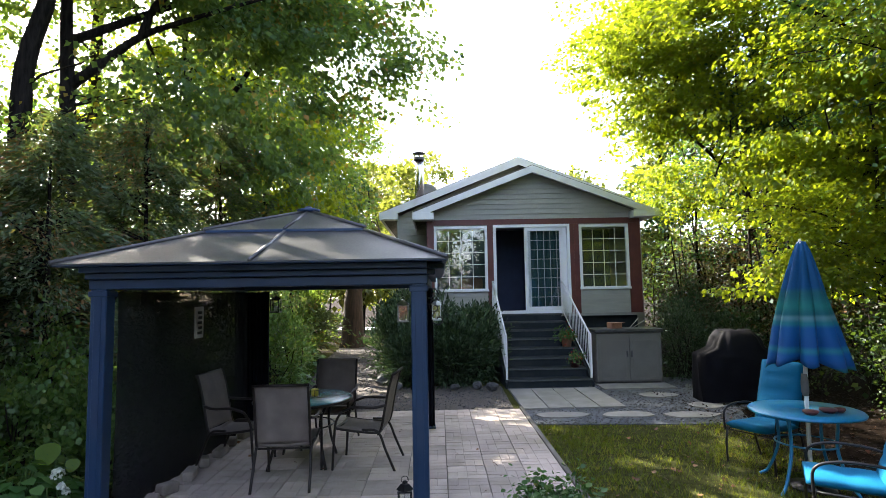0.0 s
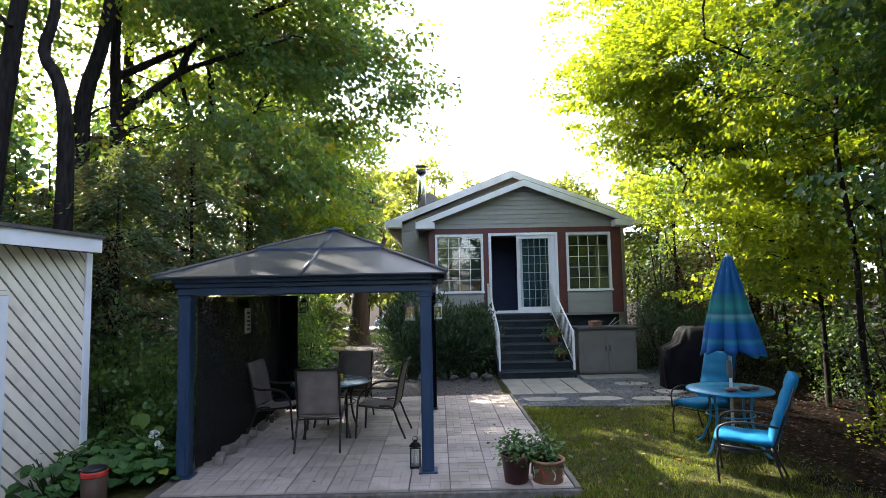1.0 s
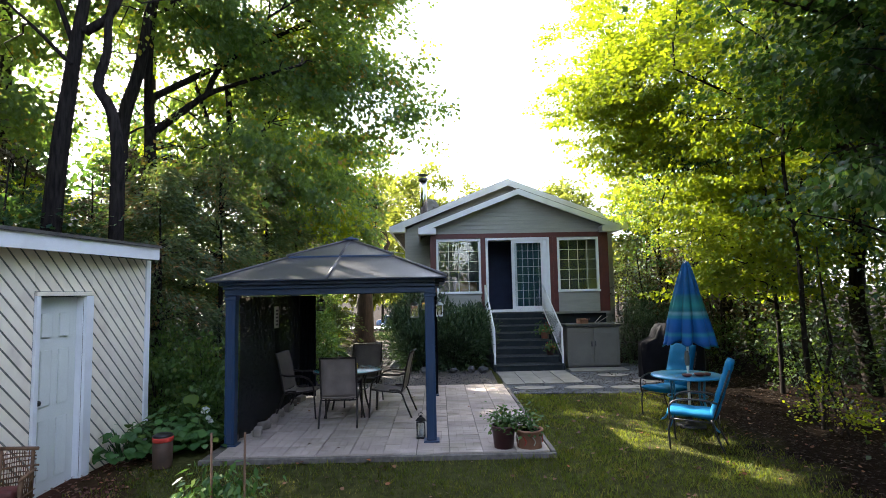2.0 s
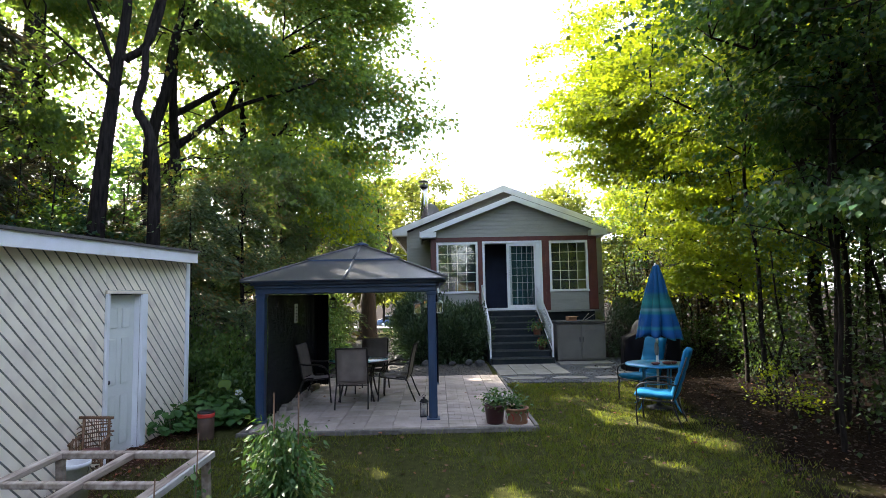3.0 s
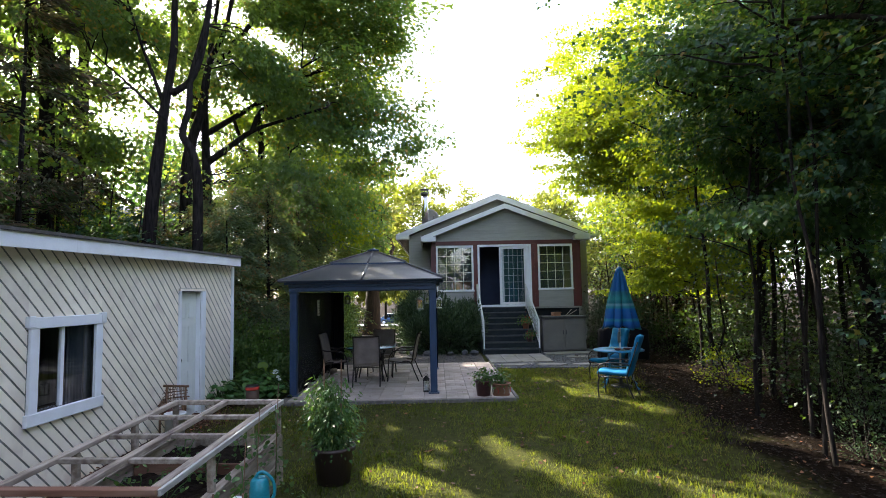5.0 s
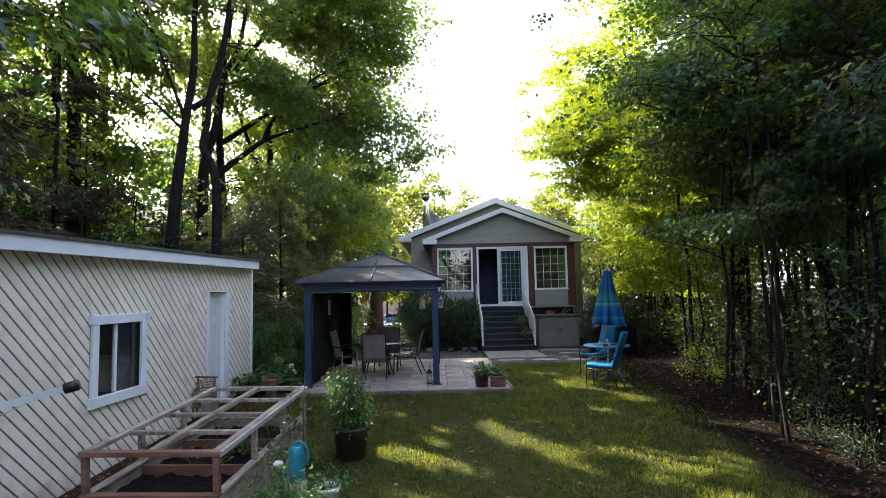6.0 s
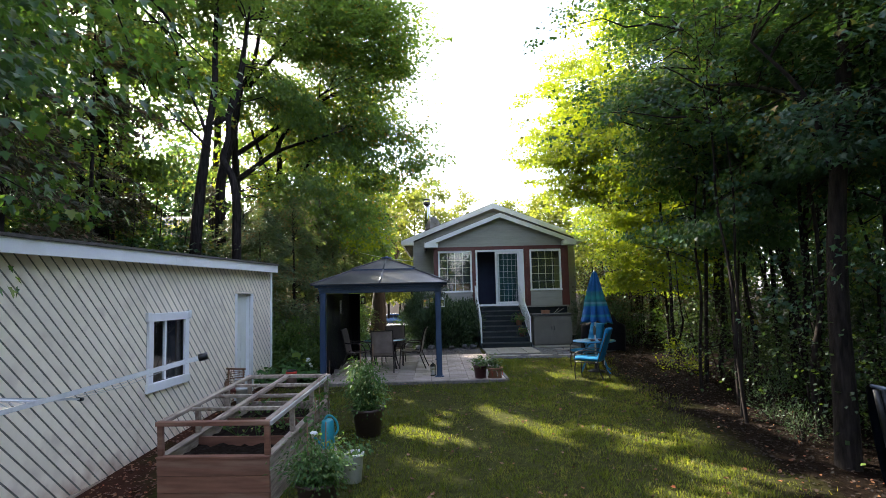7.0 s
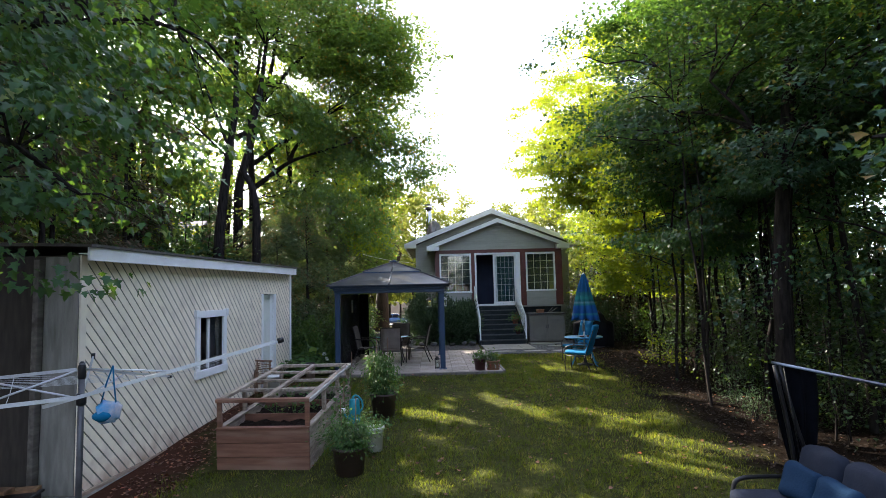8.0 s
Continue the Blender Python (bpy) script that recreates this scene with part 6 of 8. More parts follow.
# ---- covered barbecue and storage cabinet ----
bbq = thing("barbecue", (5.24, 10.1, 0.012), -8, "barbecue under a shiny black vinyl cover", "barbecue")
bm = bmesh.new()
rows = [(0.66, 0.34, 0.02), (0.67, 0.35, 0.35), (0.66, 0.34, 0.74), (0.64, 0.33, 0.8), (0.42, 0.31, 0.9), (0.36, 0.27, 1.06), (0.27, 0.18, 1.17), (0.24, 0.14, 1.185), (0.06, 0.04, 1.19)]
rings = []
for k, (a, b, z) in enumerate(rows):
    ring = []
    for i in range(40):
        t = 2 * math.pi * i / 40
        c, s = math.cos(t), math.sin(t)
        fold = 1 + 0.03 * math.sin(t * 9 + k) * (1 - k / 9) + 0.045 * math.sin(t * 11 + 0.4 * k) * (k > 2) + 0.02 * math.sin(t * 5 + 2 * k)
        ring.append(bm.verts.new((a * math.copysign(abs(c) ** 0.5, c) * fold, b * math.copysign(abs(s) ** 0.5, s) * fold, z + 0.02 * math.sin(3 * t + k))))
    rings.append(ring)
for a, b in zip(rings, rings[1:]):
    for i in range(40):
        bm.faces.new((a[i], a[(i + 1) % 40], b[(i + 1) % 40], b[i]))
bm.faces.new(rings[-1])
ob = part("cover", bm, BLACK_COVER, bbq, smooth=True)
for x in (-0.45, 0.45):
    for y in (-0.22, 0.22):
        turned("caster", [(0.02, 0.0), (0.03, 0.01), (0.03, 0.05), (0.02, 0.06)], DARK_METAL, bbq, (x, y, 0), 12)

cabinet = thing("storage_cabinet", (4.05, 12.2, 0.012), label="grey-beige resin storage cabinet with two doors", category="cabinet")
boxed("body", (-0.66, 0.66, -0.28, 0.3, 0.05, 1.04), RESIN, cabinet, 0.01)
boxed("plinth", (-0.64, 0.64, -0.26, 0.28, 0.0, 0.05), DARK_METAL, cabinet, 0.004)
boxed("lid", (-0.7, 0.7, -0.34, 0.33, 1.045, 1.11), DARK_METAL, cabinet, 0.015, seg=2)
for x0, x1 in ((-0.63, -0.012), (0.012, 0.63)):
    d = boxed("door", (x0, x1, -0.305, -0.282, 0.08, 1.02), RESIN, cabinet, 0.006)
    boxed("recessed_panel", (x0 + 0.06, x1 - 0.06, -0.3115, -0.306, 0.15, 0.88), RESIN, d, 0.004)
    boxed("handle", (x1 - 0.05 if x0 < 0 else x0 + 0.02, x1 - 0.02 if x0 < 0 else x0 + 0.05, -0.33, -0.3125, 0.55, 0.68), DARK_METAL, d, 0.004)
boxed("hinge_post", (0.632, 0.66, -0.3, -0.282, 0.05, 1.03), RESIN, cabinet, 0.003)
box_on = thing("cardboard_box", (3.85, 12.15, 1.123), 12, "small worn box lying on the cabinet", "box")
boxed("carton", (-0.12, 0.12, -0.1, 0.1, 0.0, 0.12), TERRACOTTA, box_on, 0.004)
boxed("flap", (-0.12, 0.12, -0.2, -0.1, 0.115, 0.122), TERRACOTTA, box_on, 0.001)
for k, (a, b) in enumerate((((4.15, 12.1, 1.13), (4.35, 12.15, 1.32)), ((4.25, 12.2, 1.13), (4.5, 12.1, 1.3)))):
    tagged(tubed("stick", [a, b], 0.008, CARVED), "pale wooden stick leaning on the cabinet top", "stick", "sticks on the cabinet")

# ---- raised bed with its open frame ----
bed = thing("raised_garden_bed", (-2.47, -1.08, -0.34), label="weathered red-brown raised garden bed with an open timber frame", category="raised bed")
bed.matrix_world = pose(-2.47, -1.08, -0.34, 3.3, 0, -4)
BW, BL, BH, FH = 0.625, 2.46, 0.545, 0.95
for k in range(3):
    z0 = k * BH / 3
    boxed("end_board", (-BW, BW, -0.02, 0.02, z0 + 0.003, z0 + BH / 3 - 0.003), BED_WOOD, bed, 0.005)
    boxed("end_board", (-BW, BW, BL - 0.02, BL + 0.02, z0 + 0.003, z0 + BH / 3 - 0.003), GREY_WOOD, bed, 0.005)
for k in range(4):
    z0 = k * BH / 4
    boxed("side_board", (BW - 0.038, BW, 0.022, BL - 0.022, z0 + 0.003, z0 + BH / 4 - 0.004), GREY_WOOD, bed, 0.006)
    boxed("side_board", (-BW, -BW + 0.038, 0.022, BL - 0.022, z0 + 0.003, z0 + BH / 4 - 0.004), GREY_WOOD, bed, 0.006)
boxed("cap_rail", (-BW, BW, -0.03, 0.05, BH, BH + 0.03), BED_WOOD, bed, 0.005)
for x0 in (-BW - 0.01, BW - 0.075):
    boxed("cap_rail", (x0, x0 + 0.085, 0.052, BL - 0.04, BH, BH + 0.028), GREY_WOOD, bed, 0.005)
bm = bmesh.new()
nx, ny = 22, 42
grid = [[bm.verts.new((-BW + 0.04 + (2 * BW - 0.08) * i / nx, 0.022 + (BL - 0.044) * j / ny, BH - 0.12 + 0.045 * noise.noise((i * 0.45, j * 0.45, 2)) + 0.02 * noise.noise((i * 1.7, j * 1.7, 5)))) for j in range(ny + 1)] for i in range(nx + 1)]
for i in range(nx):
    for j in range(ny):
        bm.faces.new((grid[i][j], grid[i + 1][j], grid[i + 1][j + 1], grid[i][j + 1]))
part("soil", bm, SOIL, bed, "dark turned garden soil")
for y in (0.82, 1.62):
    boxed("divider_board", (-BW + 0.04, BW - 0.04, y, y + 0.025, BH - 0.28, BH - 0.02), BED_WOOD, bed, 0.004)
for x in (-BW + 0.0, BW - 0.06):
    for y in (0.0, BL / 3, 2 * BL / 3, BL - 0.06):
        boxed("upright", (x, x + 0.06, y + 0.002, y + 0.05, BH + 0.03, FH - 0.05), BED_WOOD if y == 0 else GREY_WOOD, bed, 0.005)
boxed("top_rail", (-BW - 0.01, BW + 0.01, -0.02, 0.045, FH - 0.05, FH), BED_WOOD, bed, 0.006)
boxed("top_rail", (-BW, BW, BL - 0.06, BL, FH - 0.05, FH), GREY_WOOD, bed, 0.006)
for x in (-BW, BW - 0.07):
    boxed("top_rail", (x, x + 0.07, 0.047, BL - 0.062, FH - 0.045, FH), GREY_WOOD, bed, 0.006)
boxed("outer_rail", (BW + 0.002, BW + 0.03, 0.0, BL, FH - 0.055, FH - 0.006), PALE_RAIL, bed, 0.004, "pale painted outer rail")
boxed("middle_rail", (-0.035, 0.035, 0.047, BL - 0.062, FH - 0.045, FH + 0.002), GREY_WOOD, bed, 0.006)
for k in range(1, 4):
    y = BL * k / 4
    for x0, x1 in ((-BW + 0.072, -0.037), (0.037, BW - 0.072)):
        boxed("cross_bar", (x0, x1, y - 0.025, y + 0.025, FH - 0.05, FH - 0.008), GREY_WOOD, bed, 0.005)
rngb = np.random.default_rng(31)
for k, (x, y, n_, s) in enumerate(((0.3, 1.4, 45, 0.065), (0.35, 2.1, 40, 0.06), (-0.25, 1.2, 25, 0.05), (0.1, 1.0, 30, 0.055), (-0.3, 2.1, 30, 0.06))):
    p = bed.matrix_world @ Vector((x, y, BH - 0.12))
    t = thing("vegetable_plant", tuple(p), label="small yellowing vegetable plant in the raised bed", category="plant", group="plants in the raised bed")
    c = rngb.normal(size=(n_, 3)) * [0.12, 0.12, 0.08] + [0, 0, 0.16]
    c[:, 2] = np.clip(c[:, 2], 0.03, 0.4)
    for q in c[:6]:
        tubed("stem", [tuple(v) for v in wander(rngb, (0, 0, -0.02), q, 4)], 0.005, LEAF_TOMATO, t, n=4)
    leaves("foliage", c, spread(rngb, n_) + [0, 0, -0.2], spread(rngb, n_) * 0.5 + [0, 0, 1], rngb.uniform(s * 0.6, s * 1.2, n_), LEAF_TOMATO, t, "oval")
for k, (x, y, h) in enumerate(((-1.62, 0.2, 0.9), (-1.56, -0.35, 0.75), (-1.6, 0.75, 1.0))):
    z = ground_z(x, y)
    tagged(tubed("garden_stake", [(x, y, z - 0.05), (x + 0.03, y + 0.02, z + h + 0.22)], 0.0045, TWIG, n=6), "thin bamboo stake beside the raised bed", "stake", "garden stakes")
    v = thing("climbing_plant", (x, y, z), label="thin climbing plant on a bamboo stake", category="plant", group="plants in the raised bed")
    c = np.stack([rngb.normal(size=90) * 0.07, rngb.normal(size=90) * 0.12, rngb.uniform(0.1, h, 90)], 1)
    leaves("foliage", c, spread(rngb, 90) + [0, 0, -0.4], spread(rngb, 90) * 0.6 + [0, 0, 1], rngb.uniform(0.03, 0.065, 90), LEAF_TOMATO, v, "oval")
    tubed("stem", [(0, 0, 0), (0.02, 0.01, h * 0.5), (0.0, 0.03, h)], 0.005, LEAF_TOMATO, v, n=4)
can = thing("watering_can", (-1.34, -0.55, ground_z(0, -0.55)), 12, "turquoise plastic watering can with a white rose on a stump", "watering can")
turned("body", [(0.07, 0.42), (0.082, 0.43), (0.085, 0.5), (0.078, 0.66), (0.07, 0.74), (0.045, 0.765), (0.04, 0.762)], TURQ, can, n=28)
tubed("spout", curve([(-0.07, -0.01, 0.47), (-0.12, -0.02, 0.52), (-0.16, -0.03, 0.58)], 4), 0.016, TURQ, can)
tubed("handle", curve([(0.07, 0, 0.56), (0.115, 0, 0.62), (0.105, 0, 0.72), (0.05, 0, 0.79), (0.0, 0, 0.8), (-0.03, 0, 0.765)], 4), 0.013, TURQ, can)
turned("rose", [(0.016, 0.0), (0.046, 0.03), (0.05, 0.05), (0.03, 0.065)], WHITE_POT, can, (-0.165, -0.031, 0.57), 16, label="white sprinkler rose")
turned("stand", [(0.11, 0.0), (0.1, 0.2), (0.105, 0.42), (0.0, 0.421)], GREY_WOOD, can, label="grey wooden stump under the can")


# ---- twig chair by the shed door ----
twig = thing("twig_chair", (-3.77, 3.12, ground_z(-3.5, 3.1)), -166, "rustic peeled-twig chair beside the shed door", "chair")
rngt = np.random.default_rng(17)
for x in (-0.16, 0.16):
    tubed("rear_post", [(x, -0.17, 0), (x * 1.03, -0.18, 0.4), (x * 1.0, -0.2, 0.79)], 0.02, TWIG, twig)
    tubed("front_post", [(x * 1.15, 0.17, 0), (x * 1.2, 0.17, 0.56)], 0.02, TWIG, twig)
    tubed("armrest", [(x * 1.25, 0.22, 0.55), (x * 1.28, 0.0, 0.57), (x * 1.1, -0.23, 0.56)], 0.016, TWIG, twig)
    for k in range(9):
        y = -0.14 + 0.034 * k
        tubed("side_twig", [(x * 1.08, y, 0.3), (x * (1.2 + rngt.normal() * 0.03), y + rngt.normal() * 0.01, 0.57 + rngt.uniform(0, 0.06))], 0.0055, TWIG, twig, n=5)
    for z in (0.38, 0.47, 0.64, 0.7):
        tubed("side_rail", [(x * 1.2, -0.2, z + rngt.normal() * 0.01), (x * 1.25, 0.2 if z < 0.5 else -0.06, z - 0.01)], 0.0065, TWIG, twig, n=5)
for z, r, over in ((0.3, 0.016, 0.02), (0.37, 0.007, 0.0), (0.43, 0.008, 0.01), (0.49, 0.01, 0.02), (0.54, 0.006, 0.05), (0.6, 0.011, 0.06), (0.65, 0.006, 0.03), (0.7, 0.009, 0.03), (0.74, 0.006, 0.02), (0.79, 0.02, 0.05)):
    tubed("back_rail", [(-0.17 - over, -0.19, z + rngt.normal() * 0.008), (0.0, -0.205, z + 0.008), (0.17 + over, -0.19, z + rngt.normal() * 0.012)], r, TWIG, twig, n=6)
for k in range(13):
    x = -0.14 + 0.0233 * k
    tubed("back_twig", [(x, -0.185, 0.29), (x + rngt.normal() * 0.006, -0.195, 0.55), (x + rngt.normal() * 0.008, -0.2, 0.77 + rngt.uniform(-0.03, 0.05))], 0.005, TWIG, twig, n=5)
for k in range(9):
    x = -0.15 + 0.0375 * k
    tubed("seat_twig", [(x, -0.17, 0.325), (x + rngt.normal() * 0.006, 0.19, 0.33)], 0.013, TWIG, twig, n=6)
tubed("front_rail", [(-0.2, 0.17, 0.3), (0.2, 0.17, 0.31)], 0.016, TWIG, twig)
twig.scale = (0.8, 0.8, 0.86)
ball = thing("red_cushion", (-3.76, 3.1, ground_z(-3.5, 3.1) + 0.295), 10, "small dark red cushion on the twig chair", "cushion")
boxed("pad", (-0.1, 0.1, -0.1, 0.1, 0.0, 0.09), RED_TRIM, ball, 0.04, seg=3)
bucket = thing("bin", (-3.22, 2.0, ground_z(-3.22, 2.0)), label="tall white plastic bin standing behind the raised bed", category="bin")
turned("pail", [(0.105, 0.0), (0.12, 0.58), (0.13, 0.58), (0.13, 0.62), (0.115, 0.62), (0.1, 0.03)], WHITE_POT, bucket, n=28)
tubed("handle", [(0.13 * math.cos(q), 0.0, 0.58 - 0.12 * math.sin(q)) for q in np.linspace(0, math.pi, 13)], 0.004, POLE_GREY, bucket, n=5)

# ---- rotary clothes dryer ----
DX, DY, DZ = -3.05, -4.0, 1.4
dryer = thing("rotary_clothes_dryer", (DX, DY, 0), label="rotary clothes dryer with pale aluminium arms and lines", category="clothes dryer")
tubed("pole", [(0, 0, ground_z(DX, DY) - 0.1), (0, 0, DZ + 0.05)], 0.024, DARK_POLE, dryer, n=12)
turned("hub", [(0.026, -0.08), (0.031, -0.065), (0.031, 0.01), (0.026, 0.03), (0.012, 0.06)], BLACK_METAL, dryer, (0, 0, DZ), 16)
turned("lower_hub", [(0.032, -0.05), (0.038, -0.035), (0.038, 0.03), (0.03, 0.045)], BLACK_METAL, dryer, (0, 0, DZ - 0.24), 16)
ends = []
for dx, dy, dz, low, r in ((1.51, 0.41, 0.16, 0.22, 0.021), (-0.04, 1.6, -0.3, 0.0, 0.014), (-1.6, -0.45, -0.1, 0.0, 0.017), (-1.5, -0.75, -0.28, 0.22, 0.021)):
    tip_ = Vector((dx, dy, DZ + dz))
    root = Vector((0, -0.05 if low else 0, DZ - low))
    d = (tip_ - root).normalized()
    bm = bmesh.new()
    tube(bm, [root - d * (0.24 if low and dx > 0 else -0.04), tip_], r, 4)
    part("arm", bm, ALU, dryer)
    tubed("tip_cap", [tip_ - d * 0.04, tip_ + d * 0.015], r + 0.003, BLACK_METAL, dryer)
    tubed("brace", [(0, 0, DZ - (0.24 if not low else 0.0)), root + d * 0.7], 0.008, ALU, dryer)
    ends.append((root, tip_))
bm = bmesh.new()
tube(bm, [(0, 0, DZ - 0.24), (-0.4, 0.8, DZ + 0.02)], 0.011, 4)
part("arm", bm, ALU, dryer)
tubed("tip_cap", [(-0.4, 0.8, DZ), (-0.4, 0.8, DZ + 0.05)], 0.018, BLACK_METAL, dryer)
for (ra, a), (rb, b) in ((ends[0], ends[1]), (ends[1], ends[2]), (ends[2], ends[3])):
    for j in range(8):
        f = 0.28 + j * 0.095
        p, q = ra.lerp(a, f), rb.lerp(b, f)
        tubed("line", [p, (p + q) / 2 - Vector((0, 0, 0.03)), q], 0.0022, LINE, dryer, n=4)
bag = thing("peg_bag", (-2.83, -4.0, 0.92), label="bright blue printed plastic peg bag hanging on the dryer", category="bag")
bm = bmesh.new()
bmesh.ops.create_icosphere(bm, subdivisions=3, radius=1)
for v in bm.verts:
    k = 1 + 0.3 * noise.noise(v.co * 2.2)
    v.co = Vector((math.copysign(abs(v.co.x) ** 0.6, v.co.x) * 0.095, v.co.y * 0.05, math.copysign(abs(v.co.z) ** 0.6, v.co.z) * 0.085)) * k + Vector((0, 0, 0.13))
part("pouch", bm, PEG_PRINT, bag, "printed plastic pouch", True)
bm = bmesh.new()
bmesh.ops.create_icosphere(bm, subdivisions=2, radius=1)
for v in bm.verts:
    v.co = Vector((v.co.x * 0.085, v.co.y * 0.05, v.co.z * 0.045)) * (1 + 0.3 * noise.noise(v.co * 3)) + Vector((-0.03, -0.02, 0.1))
part("printed_band", bm, BLUE_CUSHION, bag, "blue printed band", True)
tubed("strap", [(-0.06, 0, 0.2), (-0.02, 0, 0.36), (0.03, 0, 0.5)], 0.006, BLUE_CUSHION, bag)
tubed("strap", [(0.06, 0, 0.2), (0.04, 0, 0.36), (0.03, 0, 0.5)], 0.006, BLUE_CUSHION, bag)

# ---- garden swing ----
GZ = ground_z(3, -4.3)


def plump(bm, seed):
    """Uneven stuffing with soft dents."""
    bmesh.ops.subdivide_edges(bm, edges=[e for e in bm.edges if e.calc_length() > 0.12], cuts=4, use_grid_fill=True)
    for v in bm.verts:
        v.co += Vector((noise.noise(v.co * 5 + Vector((seed, 0, 0))), noise.noise(v.co * 5 + Vector((0, seed, 0))), noise.noise(v.co * 5 + Vector((0, 0, seed))))) * 0.035


SWX = 3.07
swing = thing("garden_swing", (SWX, -4.3, GZ), label="garden swing seat with blue-grey cushions and a dark frame", category="swing")
for y in (0.85, -0.85):
    tubed("frame_leg", curve([(0.45, y, 0.0), (0.15, y, 0.9), (-0.03, y, 1.66)], 4), 0.02, BLACK_METAL, swing)
    tubed("frame_leg", curve([(0.12, y, 0.0), (0.04, y, 0.9), (-0.07, y, 1.66)], 4), 0.02, BLACK_METAL, swing)
    tubed("foot_bar", [(-0.3, y, 0.022), (0.5, y, 0.022)], 0.02, BLACK_METAL, swing)
    tubed("armrest", curve([(-0.6, y * 0.86, 0.38), (-0.6, y * 0.86, 0.6), (-0.5, y * 0.86, 0.69), (-0.1, y * 0.86, 0.69), (0.08, y * 0.86, 0.66)], 5), 0.02, BLACK_METAL, swing)
    tubed("hanger", [(-0.04, y * 0.9, 1.66), (0.05, y * 0.86, 0.68)], 0.005, BLACK_METAL, swing)
tubed("top_bar", [(-0.06, 0.9, 1.68), (-0.06, -0.9, 1.68)], 0.013, SWING_BLUE, swing)
boxed("seat_frame", (-0.6, 0.05, -0.75, 0.75, 0.41, 0.45), BLACK_METAL, swing, 0.01)
tubed("back_rail", [(0.17, 0.75, 0.93), (0.17, -0.75, 0.93)], 0.018, BLACK_METAL, swing)
for y in (0.74, -0.74):
    tubed("back_post", [(0.0, y, 0.45), (0.17, y, 0.93)], 0.016, BLACK_METAL, swing)
for k in range(3):
    y = -0.5 + k * 0.5
    bm = bmesh.new()
    soft_box(bm, -0.08, 0.08, -0.24, 0.24, 0.0, 0.48, 0.075, 4)
    plump(bm, k)
    bmesh.ops.transform(bm, matrix=pose(0.0, y, 0.52, 0, 16, 4 * (k - 1)), verts=bm.verts)
    part("back_cushion", bm, CUSHION_GREY, swing, smooth=True)
    bm = bmesh.new()
    soft_box(bm, -0.46, 0.27, -0.24, 0.24, 0.0, 0.15, 0.06, 4)
    plump(bm, k + 5)
    bmesh.ops.transform(bm, matrix=pose(-0.2, y, 0.452, 0, 0, 0), verts=bm.verts)
    part("seat_cushion", bm, CUSHION_GREY, swing, smooth=True)
for k, (y, tint) in enumerate(((0.42, PILLOW_BLUE), (0.02, PILLOW_BLUE))):
    pillow = thing("throw_pillow", (SWX - 0.24, -4.3 + y, GZ + 0.585), 6 - 9 * k, "soft blue throw pillow leaning on the swing seat", "pillow", "pillows on the swing")
    bm = bmesh.new()
    soft_box(bm, -0.07, 0.07, -0.19, 0.19, 0.0, 0.31, 0.06, 4)
    plump(bm, k + 9)
    bmesh.ops.transform(bm, matrix=pose(0, 0, 0, 0, 24, 0), verts=bm.verts)
    part("pillow", bm, tint, pillow, smooth=True)

# the cover is gathered at one end of the bar and hangs in folds that narrow downwards
bm = bmesh.new()
cols, rows_ = 26, 18
cover = []
for j in range(rows_ + 1):
    w = j / rows_
    left, right = -0.1 + 0.24 * w ** 1.4, 0.36 - 0.06 * w + 0.03 * math.sin(5 * w)
    line = []
    for i in range(cols + 1):
        u = i / cols
        fold_ = 0.035 * math.sin(u * 19 + 1.5 * w) + 0.02 * math.sin(u * 7 + 4 * w)
        sag = 0.1 * u * (1 - w)
        line.append(bm.verts.new((SWX + left + (right - left) * u, -3.4 + fold_ * (0.5 + 0.6 * w), GZ + 1.675 - sag - (1.25 - sag + 0.05 * math.sin(u * 9)) * w)))
    cover.append(line)
for j in range(rows_):
    for i in range(cols):
        bm.faces.new((cover[j][i], cover[j + 1][i], cover[j + 1][i + 1], cover[j][i + 1]))
bmesh.ops.solidify(bm, geom=bm.faces[:], thickness=0.006)
tagged(part("swing_cover", bm, SCREEN_DARK, smooth=True), "dark gathered cover hanging from the swing frame", "cover")

# ---- far things seen between the trees ----
neighbour = thing("neighbour_house", (-13.2, 15.5, 0), 8, "dim blue-grey neighbouring house behind the trees", "house")
boxed("wall", (-2.6, 2.6, -3, 3, 0, 3.6), NEIGHBOUR_ROOF, neighbour, 0.01)
for s in (-1, 1):
    bm = bmesh.new()
    prism(bm, [(-3.0, 0, 5.3), (3.0, 0, 5.3), (3.0, s * 3.5, 3.5), (-3.0, s * 3.5, 3.5)], (0, 0, 0.12))
    part("roof", bm, NEIGHBOUR_ROOF, neighbour)
bm = bmesh.new()
prism(bm, [(-5, 52, -1.4), (2, 52, -1.4), (2, 75, -2.5), (-14, 75, -2.5), (-14, 62, -1.9)], (0, 0, 0.03))
tagged(part("driveway", bm, ASPHALT), "pale grey driveway beyond the house", "driveway", kind="structure")
car = thing("parked_car", (-5.4, 67, -2.14), 4, "dark blue car parked on the far driveway", "car")
bm = bmesh.new()
prism(bm, [(-2.2, -0.85, 0.28), (2.15, -0.85, 0.28), (2.2, -0.85, 0.62), (2.0, -0.85, 0.8), (1.1, -0.85, 0.93), (-1.75, -0.85, 0.95), (-2.15, -0.85, 0.85)], (0, 1.7, 0))
bmesh.ops.bevel(bm, geom=bm.edges[:], offset=0.06, segments=2, affect="EDGES")
part("body", bm, CAR_PAINT, car, smooth=True)
bm = bmesh.new()
